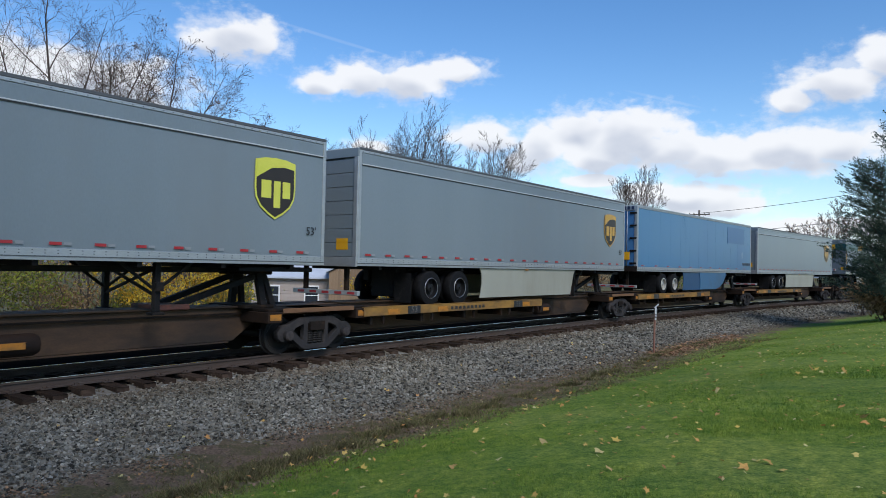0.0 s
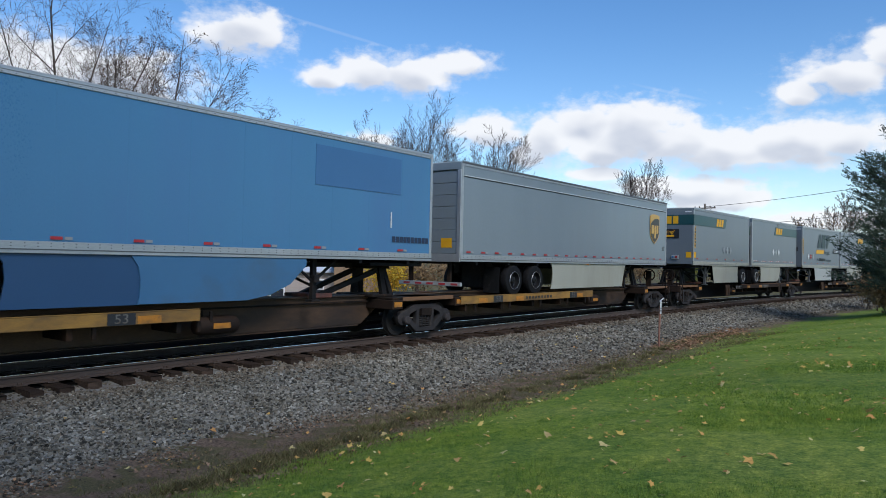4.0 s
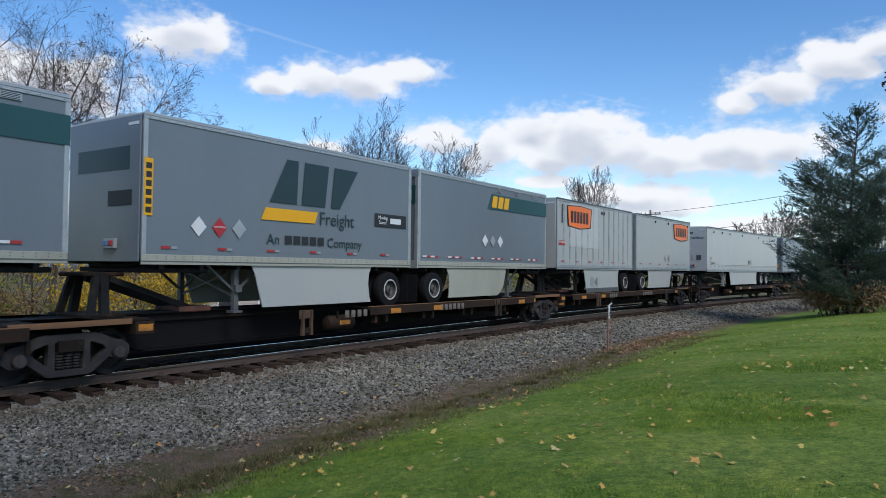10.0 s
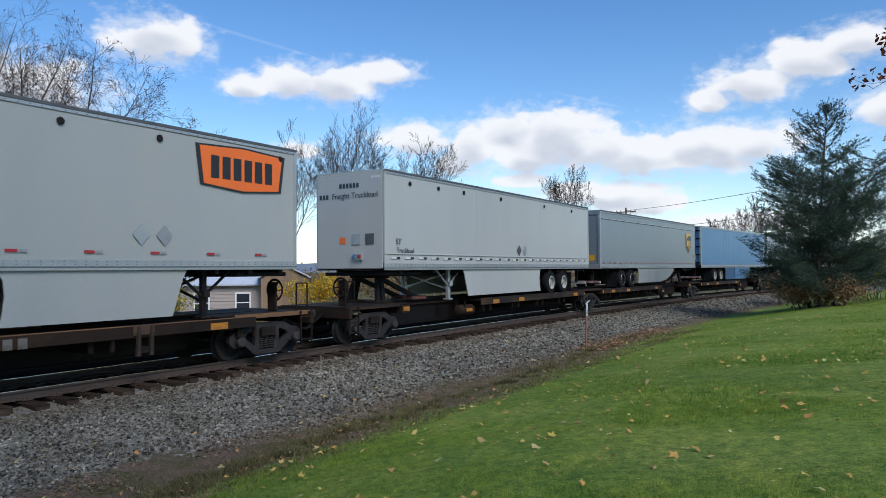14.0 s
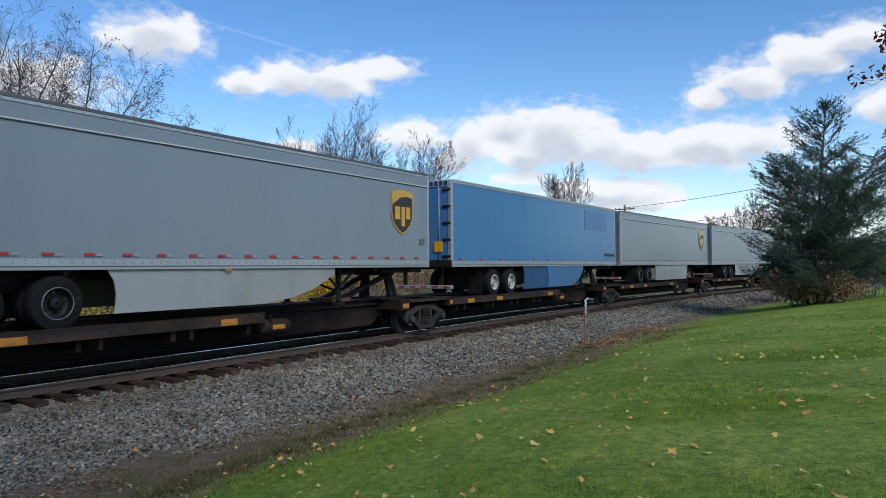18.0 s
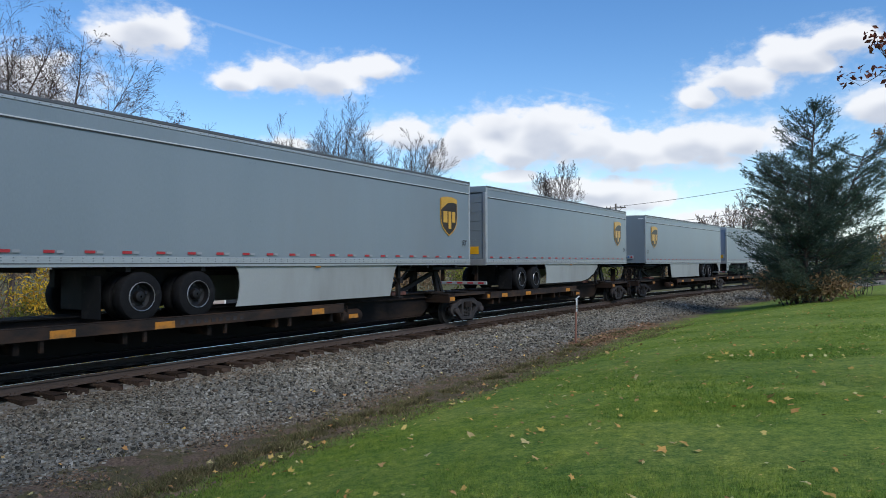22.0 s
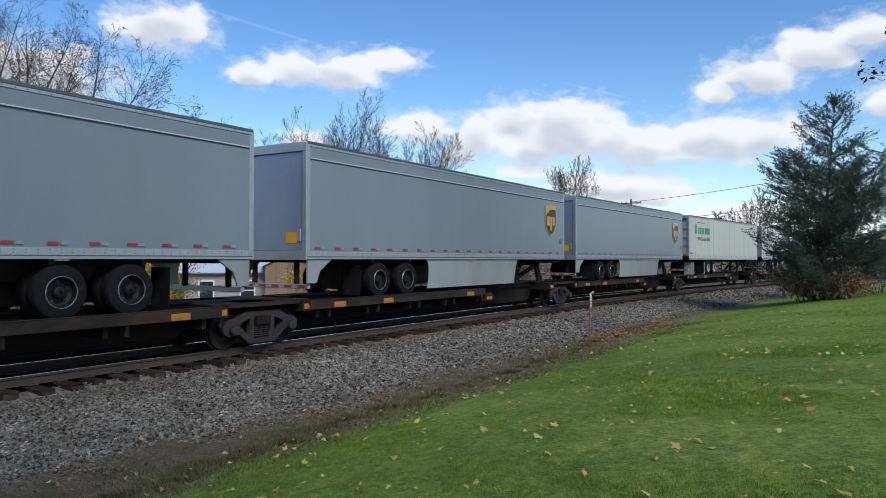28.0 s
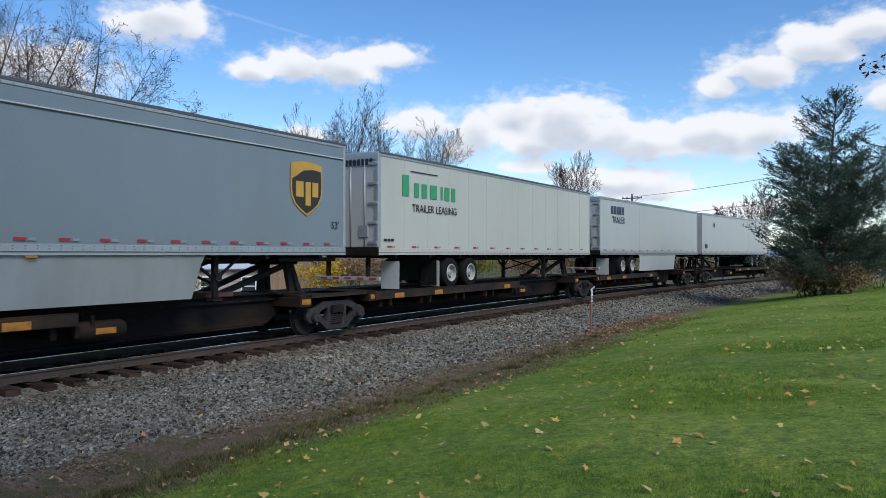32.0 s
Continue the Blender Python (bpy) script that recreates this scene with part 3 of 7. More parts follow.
# ---- ground, ballast and track ----
def zone_material():
    """Ground: fallow beyond the track, a strip of earth and dead leaves, then lawn."""
    made = bpy.data.materials.new("ground_cover")
    made.use_nodes = True
    tree = made.node_tree
    link = tree.links.new
    shader = tree.nodes["Principled BSDF"]
    spot = tree.nodes.new("ShaderNodeTexCoord")
    across = tree.nodes.new("ShaderNodeAttribute")
    across.attribute_name = "across"

    def noise_of(scale, detail=6.0):
        made_noise = tree.nodes.new("ShaderNodeTexNoise")
        made_noise.inputs["Scale"].default_value, made_noise.inputs["Detail"].default_value = scale, detail
        link(spot.outputs["Object"], made_noise.inputs["Vector"])
        return made_noise.outputs["Fac"]

    def ramp_of(fac, a, b, lo=0.3, hi=0.7):
        made_ramp = tree.nodes.new("ShaderNodeValToRGB")
        made_ramp.color_ramp.elements[0].position, made_ramp.color_ramp.elements[1].position = lo, hi
        made_ramp.color_ramp.elements[0].color, made_ramp.color_ramp.elements[1].color = (*a, 1), (*b, 1)
        link(fac, made_ramp.inputs[0])
        return made_ramp.outputs[0]

    def mix_of(fac, a, b):
        made_mix = tree.nodes.new("ShaderNodeMix")
        made_mix.data_type = "RGBA"
        link(fac, made_mix.inputs[0])
        link(a, made_mix.inputs[6])
        link(b, made_mix.inputs[7])
        return made_mix.outputs[2]

    def step_of(value, lo, hi):
        made_step = tree.nodes.new("ShaderNodeMapRange")
        made_step.inputs["From Min"].default_value, made_step.inputs["From Max"].default_value = lo, hi
        link(value, made_step.inputs["Value"])
        return made_step.outputs[0]

    wobble = tree.nodes.new("ShaderNodeMath")
    wobble.operation = "MULTIPLY_ADD"
    wobble.inputs[1].default_value = 2.6
    link(noise_of(0.9), wobble.inputs[0])
    link(across.outputs["Fac"], wobble.inputs[2])
    lawn = mix_of(ramp_of(noise_of(0.5, 4.0), (0, 0, 0), (1, 1, 1), 0.42, 0.62), ramp_of(noise_of(45.0), (0.122, 0.19, 0.027), (0.24, 0.33, 0.058)), ramp_of(noise_of(38.0), (0.148, 0.21, 0.034), (0.28, 0.35, 0.07)))
    earth = mix_of(ramp_of(noise_of(2.6), (0, 0, 0), (1, 1, 1), 0.44, 0.58), ramp_of(noise_of(30.0), (0.095, 0.064, 0.044), (0.26, 0.178, 0.12)), ramp_of(noise_of(50.0), (0.070, 0.068, 0.028), (0.17, 0.135, 0.07)))
    fallow = mix_of(ramp_of(noise_of(0.4), (0, 0, 0), (1, 1, 1), 0.4, 0.6), ramp_of(noise_of(20.0), (0.06, 0.065, 0.022), (0.12, 0.12, 0.045)), ramp_of(noise_of(16.0), (0.11, 0.085, 0.04), (0.19, 0.145, 0.075)))
    near = mix_of(step_of(wobble.outputs[0], 7.7, 8.5), earth, patchy(tree, lawn, LAWN_PATCHES))
    whole = mix_of(step_of(across.outputs["Fac"], -12.0, -8.5), fallow, near)
    link(whole, shader.inputs["Base Color"])
    shader.inputs["Roughness"].default_value = 0.95
    shader.inputs["Specular IOR Level"].default_value = 0.15
    relief = tree.nodes.new("ShaderNodeBump")
    relief.inputs["Strength"].default_value, relief.inputs["Distance"].default_value = 0.8, 0.05
    link(noise_of(60.0), relief.inputs["Height"])
    link(relief.outputs[0], shader.inputs["Normal"])
    return made


def lawn_reach(s):
    """How much nearer to the rails the lawn comes further along."""
    return np.clip((s - 15.0) / 8.0, 0, 1) * 0.75 - np.clip((9.0 - s) / 8.0, 0, 1) * 0.7


def make_ground():
    angles = np.radians(np.concatenate([np.arange(-180, -42, 6.0), np.arange(-42, 48, 0.3), np.arange(48, 180, 6.0)]))
    radii = 0.5 * 1.032 ** np.arange(0, 282)
    a, r = np.meshgrid(angles, radii)
    x, y = (r * np.sin(a)).ravel(), (r * np.cos(a)).ravel()
    s, d = track_coords(x, y)
    z = ground_z(d)
    rough = np.array([noise.noise((px * 0.35, py * 0.35, 0.0)) + 0.4 * noise.noise((px * 1.7, py * 1.7, 3.0)) for px, py in zip(x, y)])
    z = z + rough * np.where(d > 6.0, 0.035, 0.02) + np.where(abs(d) < 4.6, -0.10, 0.0)
    z = z + np.where(d < -60, -1.0 * np.clip((-d - 60) / 600, 0, 1), 0)
    n = len(angles)
    rows = np.arange(len(radii) - 1)[:, None] * n + np.arange(n)[None, :]
    nxt = np.arange(len(radii) - 1)[:, None] * n + (np.arange(n)[None, :] + 1) % n
    quads = np.stack([rows, nxt, nxt + n, rows + n], 2).reshape(-1, 4)
    verts = [tuple(v) for v in np.stack([x, y, z], 1).tolist()] + [(0.0, 0.0, float(z[:n].mean()))]
    faces = [tuple(q) for q in quads.tolist()] + [((i + 1) % n, i, len(verts) - 1) for i in range(n)]
    data = mesh_of("ground", verts, faces, zone_material(), smooth=True)
    attr = data.attributes.new("across", "FLOAT", "POINT")
    attr.data.foreach_set("value", np.append(d + lawn_reach(s), 13.5).astype(np.float32))
    ob = new("ground", data)
    tagged(ob, "green mown lawn, strip of bare earth and fallow ground beyond the track", "ground", kind="structure")


make_ground()

GRAVEL = material("grey_crushed_stone", (0.080, 0.076, 0.066), (0.28, 0.266, 0.232), 9.0, 0.9, 1.0, fine=34.0, dirt=(0.15, 0.125, 0.10), dirt_amount=0.4, sheen=0.15)
STONES = island_material("ballast_stone", [(0.025, 0.0235, 0.0195), (0.074, 0.069, 0.056), (0.152, 0.141, 0.117), (0.236, 0.220, 0.184), (0.130, 0.108, 0.078), (0.35, 0.328, 0.275)], 0.9, 0.0, 0.12, patches=((0.22, 2.0, (0.85, 0.86, 0.88), (1.15, 1.13, 1.1)), (1.6, 3.0, (0.80, 0.80, 0.78), (1.14, 1.16, 1.17))))
DUSTY = island_material("brown_dusted_stone", [(0.038, 0.032, 0.025), (0.090, 0.076, 0.058), (0.146, 0.126, 0.098), (0.195, 0.168, 0.130), (0.110, 0.082, 0.058), (0.24, 0.215, 0.175)], 0.92, 0.0, 0.1, patches=((1.6, 3.0, (0.82, 0.80, 0.76), (1.14, 1.12, 1.08)),))


def ribbon(name, mat, s0, s1, step, cross, lift=None):
    """A strip swept along the track; cross: pairs of across and height."""
    ss = np.arange(s0, s1, step)
    verts, faces = [], []
    n = len(cross)
    for s in ss:
        for d, z in cross:
            x, y, _ = line_at(s, d)
            up = lift(s, d) if lift else 0.0
            verts.append((float(x), float(y), z + up))
    for i in range(len(ss) - 1):
        for j in range(n - 1):
            a = i * n + j
            faces.append((a, a + 1, a + n + 1, a + n))
    return mesh_of(name, verts, faces, mat)


def lumpy(s, d):
    edge = min(1.0, max(0.0, (5.8 - abs(d)) / 1.2))
    return 0.05 * edge * noise.noise((s * 0.9, d * 0.9, 1.0)) - 0.06 * (1 - edge)


cross = [(d, float(ground_z(d)) + 0.01) for d in (-5.6, -4.8, -3.6, -2.6, -2.0, -1.6, -1.3, -0.7, 0, 0.7, 1.3, 1.6, 1.9, 2.3, 2.8, 3.3, 3.8, 4.3, 4.8, 5.2, 5.6, 6.0)]
ballast = new("ballast", ribbon("ballast", GRAVEL, -50, 175, 0.4, cross, lumpy))
tagged(ballast, "bed of grey crushed stone sloping down beside the rails", "ballast", kind="structure")


# near-black stone colour stands for the shade under and behind the train
UNDERSHADE = material("shade_dark_ballast", (0.003, 0.0028, 0.0026), (0.010, 0.009, 0.008), 9.0, 0.9, 1.0, fine=34.0, sheen=0.0)
bed = new("track_bed", ribbon("track_bed", UNDERSHADE, -50, 175, 0.4, [(d, float(ground_z(d)) + (0.03 if d > -4 else 0.13)) for d in (-9.5, -7.5, -6.0, -4.6, -3.6, -3.0, -2.2, -1.6, -1.1, -0.6, 0.0, 0.6, 0.95)], lumpy))
tagged(bed, "crushed stone under and beyond the train, its shade painted dark", "ballast", kind="structure")


def scatter_stones():
    rng = np.random.default_rng(5)
    spots = []
    for s0, s1, d0, d1, count, low, high in ((-5, 9, 1.45, 5.7, 74000, 0.011, 0.037), (9, 20, 1.45, 5.6, 22000, 0.022, 0.05), (20, 42, 1.45, 5.5, 13000, 0.03, 0.065), (42, 85, 1.45, 5.5, 9000, 0.045, 0.09), (-5, 20, 4.9, 6.5, 7000, 0.012, 0.04), (-5, 24, 1.0, 1.45, 1500, 0.02, 0.035)):
        k = rng.random((count, 3))
        spots.append(np.stack([s0 + (s1 - s0) * k[:, 0], d0 + (d1 - d0) * k[:, 1], low + (high - low) * k[:, 2] ** 2], 1))
    spots = np.concatenate(spots)
    keep = rng.random(len(spots)) < np.clip((6.2 - spots[:, 1]) / 0.8, 0.12, 1)
    spots = spots[keep]
    n = len(spots)
    x, y, _ = line_at(spots[:, 0], spots[:, 1])
    z = ground_z(spots[:, 1]) + 0.01 + np.array([lumpy(s, d) for s, d in spots[:, :2]])
    cube = np.array([(i, j, k) for i in (-1, 1) for j in (-1, 1) for k in (-1, 1)], float)
    corners = cube[None] * (0.60 + 0.80 * (rng.random((n, 8, 3)) - 0.5)) * np.stack([np.ones(n), 0.75 + 0.4 * rng.random(n), 0.6 + 0.25 * rng.random(n)], 1)[:, None, :]
    a, b = rng.random(n) * 6.283, (rng.random(n) - 0.5) * 2.6
    ca, sa, cb, sb = np.cos(a), np.sin(a), np.cos(b), np.sin(b)
    turn = np.stack([np.stack([ca, -sa * cb, sa * sb], 1), np.stack([sa, ca * cb, -ca * sb], 1), np.stack([0 * a, sb, cb], 1)], 1)
    corners = np.einsum("nij,nkj->nki", turn, corners) * spots[:, 2][:, None, None]
    corners += np.stack([x, y, z + spots[:, 2] * 0.25], 1)[:, None, :]
    pattern = np.array([(0, 1, 3, 2), (4, 6, 7, 5), (0, 4, 5, 1), (2, 3, 7, 6), (0, 2, 6, 4), (1, 5, 7, 3)])
    # brake dust browns the stones beside the ties and soil those at the foot of the slope
    brown = rng.random(n) < np.clip(np.maximum((2.5 - spots[:, 1]) / 0.9, (spots[:, 1] - 4.4) / 0.9), 0.06, 0.92)
    for picked, mat, label in ((~brown, STONES, "loose angular grey ballast stones on the slope"), (brown, DUSTY, "brown-dusted ballast stones beside ties and earth")):
        some = corners[picked]
        faces = (pattern[None] + (np.arange(len(some)) * 8)[:, None, None]).reshape(-1, 4)
        ob = new("ballast_stones", mesh_of("ballast_stones", some.reshape(-1, 3).tolist(), faces.tolist(), mat))
        tagged(ob, label, "stones", kind="stuff")


scatter_stones()

track = new("railroad_track")
tagged(track, "rusty steel rails on dark wooden ties with shiny tops", "railway track", kind="structure")


def make_rails():
    for off in (0.7525, -0.7525):
        outline = [(-0.076, -0.165), (-0.076, -0.150), (-0.012, -0.135), (-0.010, -0.045), (-0.036, -0.036), (-0.036, -0.004), (0.036, -0.004), (0.036, -0.036), (0.010, -0.045), (0.012, -0.135), (0.076, -0.150), (0.076, -0.165)]
        ob = new("rail", ribbon("rail", M["rail_side"], -60, 180, 1.0, [(off + d, z) for d, z in outline]))
        ob.parent = track
        head = new("running_surface", ribbon("running_surface", M["tread"], -60, 180, 1.0, [(off - 0.031, -0.003), (off - 0.027, 0.0), (off + 0.027, 0.0), (off + 0.031, -0.003)]))
        head.parent = ob
        tagged(head, "polished bright rail top")


make_rails()


def make_ties():
    rng = random.Random(3)
    shapes = []
    for k in range(5):
        bm = bmesh.new()
        add_box(bm, -0.115, 0.115, -1.30, 1.30, -0.18, 0.0)
        bmesh.ops.bevel(bm, geom=bm.edges[:], offset=0.012, segments=1, affect="EDGES")
        for v in bm.verts:
            v.co += Vector((rng.uniform(-0.012, 0.012), rng.uniform(-0.03, 0.03), rng.uniform(-0.012, 0.004)))
        bmesh.ops.recalc_face_normals(bm, faces=bm.faces)
        data = bpy.data.meshes.new("tie")
        bm.to_mesh(data)
        bm.free()
        data.materials.append(M["tie"])
        shapes.append(data)
    plates = bmesh.new()
    s = -13.0
    for i in range(250):
        s += rng.uniform(0.50, 0.57)
        shift = rng.uniform(-0.06, 0.20)
        x, y, h = line_at(s, shift)
        ob = new("tie", shapes[i % 5])
        ob.parent = track
        ob.matrix_basis = pose(float(x), float(y), -0.167 - rng.uniform(0, 0.012), rng.uniform(-0.6, 0.6), 0, 90 - math.degrees(h) + rng.uniform(-1.5, 1.5))
        for off in (0.7525, -0.7525):
            x, y, h = line_at(s, off)
            start = len(plates.verts)
            add_box(plates, -0.09, 0.09, -0.17, 0.17, 0.0, 0.016)
            for e in (-0.11, 0.11):
                add_box(plates, -0.045, -0.02, e - 0.012, e + 0.012, 0.01, 0.05)
                add_box(plates, 0.02, 0.045, e - 0.012, e + 0.012, 0.01, 0.05)
            plates.verts.ensure_lookup_table()
            m = pose(float(x), float(y), -0.166, 0, 0, 90 - math.degrees(h))
            for v in plates.verts[start:]:
                v.co = m @ v.co
    tagged(part("tie_plates", plates, M["rail_side"], track, "rusty tie plates and spikes"), kind="stuff")


make_ties()


# ---- the train: trailers on articulated spine cars ----
# x runs along the train away from the camera, the lawn side is at negative y, z = 0 is the top of the rails
HALF = 1.295
DECK = 0.955
TYRE_PROFILE = ((0.27, -0.14), (0.40, -0.145), (0.465, -0.125), (0.487, -0.09), (0.487, 0.09), (0.465, 0.125), (0.40, 0.145), (0.27, 0.14))


def road_wheel(thing, x, y, rim, face):
    """A truck tyre with its dished rim; face: -1 towards the lawn."""
    tyre = link_part("tyre", lathe_data("tyre", TYRE_PROFILE, M["rubber"], 30, "y", False), thing, (x, y, DECK + 0.487))
    f = face
    dish = ((0.285, 0.13 * f), (0.285, 0.152 * f), (0.262, 0.150 * f), (0.250, 0.030 * f), (0.19, 0.0), (0.12, 0.01 * f), (0.10, 0.10 * f), (0.06, 0.12 * f), (0.02, 0.12 * f))
    ring = link_part("rim", lathe_data("rim", dish, rim, 26, "y", False), tyre)
    lip = (((0.274 if rim == M["rim_dark"] else 0.252), 0.142 * f), ((0.275 if rim == M["rim_dark"] else 0.254), 0.156 * f), (0.280, 0.158 * f), (0.288, 0.146 * f), (0.282, 0.138 * f))
    link_part("rim_lip", lathe_data("rim_lip", lip, M["rim_lip"] if rim == M["rim_dark"] else M["rim_white"], 26, "y", False), ring)
    if ("holes", f) not in SHARED:
        bm = bmesh.new()
        for i in range(5):
            a = 2 * math.pi * (i + 0.3) / 5
            m = Matrix.Translation((0.195 * math.cos(a), 0.008 * f, 0.195 * math.sin(a))) @ Matrix.Rotation(radians(90), 4, "X")
            bmesh.ops.create_cone(bm, cap_ends=True, segments=10, radius1=0.036, radius2=0.036, depth=0.03, matrix=m)
        data = bpy.data.meshes.new("hand_holes")
        bm.to_mesh(data)
        bm.free()
        data.materials.append(M["ink"])
        SHARED[("holes", f)] = data
    link_part("hand_holes", SHARED[("holes", f)], ring)
    return tyre


def tandem(thing, xs, flip, rim, flaps=True):
    """Axles with dual tyres, the sliding frame above and mud flaps behind."""
    lo, hi = min(xs) - 0.75, max(xs) + 0.75
    box("slider_frame", lo, hi, -0.62, -0.42, 1.62, 1.98, M["black_steel"], thing, 0.01)
    box("slider_frame", lo, hi, 0.42, 0.62, 1.62, 1.98, M["black_steel"], thing, 0.01)
    for x in xs:
        link_part("axle", lathe_data("axle", ((0.07, -1.0), (0.07, 1.0)), M["black_steel"], 12), thing, (x, 0, DECK + 0.487))
        for y in (-1.13, -0.79, 1.13):
            road_wheel(thing, x, y, rim, -1 if y < 0 else 1)
        box("air_spring", x - 0.14, x + 0.14, -0.62, -0.34, 1.46, 1.64, M["rubber"], thing, 0.03)
    box("suspension_box", lo + 0.1, hi - 0.1, -0.40, 0.40, 1.18, 1.97, M["black_steel"], thing, 0.02)
    if flaps:
        box("mud_flap", xs[0] - 0.85 * flip, xs[0] - 0.86 * flip, -1.25, -0.65, 1.05, 1.86, M["rubber"], thing)


def landing_gear(thing, x, zb, mat, foot=1.02):
    for y in (-0.95, 0.95):
        leg = box("landing_leg", x - 0.06, x + 0.06, y - 0.06, y + 0.06, foot + 0.05, zb, mat, thing, 0.008)
        box("sand_shoe", x - 0.13, x + 0.13, y - 0.12, y + 0.12, foot, foot + 0.05, mat, thing, 0.008)
        beam("brace", (x, y, foot + 0.45), (x + 0.75, y, zb), 0.05, 0.05, mat, thing)
        beam("brace", (x, y, foot + 0.45), (x - 0.75, y, zb), 0.05, 0.05, mat, thing)
    beam("cross_brace", (x, -0.95, foot + 0.35), (x, 0.95, zb - 0.1), 0.05, 0.05, mat, thing)
    beam("cross_brace", (x, 0.95, foot + 0.35), (x, -0.95, zb - 0.1), 0.05, 0.05, mat, thing)
    box("crank_box", x - 0.08, x + 0.08, -1.10, -1.02, foot + 0.45, foot + 0.62, mat, thing, 0.01)


def skirt(thing, x0, x1, zb, mat, low=1.13, taper=0.0, out=1.24):
    for y in (-out, out):
        s = 1 if x1 > x0 else -1
        # hollowed beside the wheels, slanted towards the nose
        outline = [(x0, zb), (x0 + 0.10 * s, zb - 0.16), (x0 + 0.13 * s, zb - 0.42), (x0 + 0.08 * s, low + 0.14), (x0 + 0.02 * s, low), (x1 - 0.34 * s, low), (x1 - 0.10 * s, zb - 0.18), (x1, zb)]
        outline = outline if s > 0 else outline[::-1]
        if taper:
            # the edge sweeps up towards the nose
            outline = [(x0 - 0.12 * s, zb), (x0 + 0.02 * s, zb - 0.20), (x0 + 0.07 * s, zb - 0.45), (x0 + 0.05 * s, low + 0.12), (x0 + 0.02 * s, low), (x1 - taper * s, low), (x1 - taper * 0.62 * s, low + 0.10), (x1 - taper * 0.28 * s, low + 0.32), (x1, zb - 0.16), (x1, zb)]
            outline = outline if s > 0 else outline[::-1]
        prism("side_skirt", outline, y - 0.012, y + 0.012, mat, thing)


def tape(thing, x0, x1, z, count, pale=True, depth=0.006):
    step = (x1 - x0) / count
    for i in range(count):
        x = x0 + step * (i + 0.15)
        box("red_reflector", x, x + 0.20, -HALF - depth - 0.012, -HALF - 0.012, z - 0.026, z + 0.026, M["red"], thing)
        if pale == "groups":
            for k in (-0.21, 0.21):
                box("white_reflector", x + k, x + k + 0.20, -HALF - depth - 0.012, -HALF - 0.012, z - 0.026, z + 0.026, M["white_tape"], thing)
            box("red_reflector", x + 0.42, x + 0.60, -HALF - depth - 0.012, -HALF - 0.012, z - 0.026, z + 0.026, M["red"], thing)
        elif pale:
            box("white_reflector", x + 0.23, x + 0.36, -HALF - depth - 0.012, -HALF - 0.012, z - 0.026, z + 0.026, M["pale_tape"], thing)


def rear_guard(thing, x, flip):
    """The impact guard under the rear sill, with a striped bar."""
    for y in (-0.75, 0.75):
        box("guard_post", x, x + 0.1 * flip, y - 0.06, y + 0.06, 1.38, 2.0, M["grime"], thing, 0.01)
    box("guard_bar", x - 0.02 * flip, x + 0.08 * flip, -1.2, 1.2, 1.28, 1.40, M["aluminium"], thing, 0.012)
    for i in range(5):
        box("red_reflector", x - 0.026 * flip, x - 0.022 * flip, -1.1 + i * 0.46, -0.85 + i * 0.46, 1.31, 1.37, M["red"], thing)


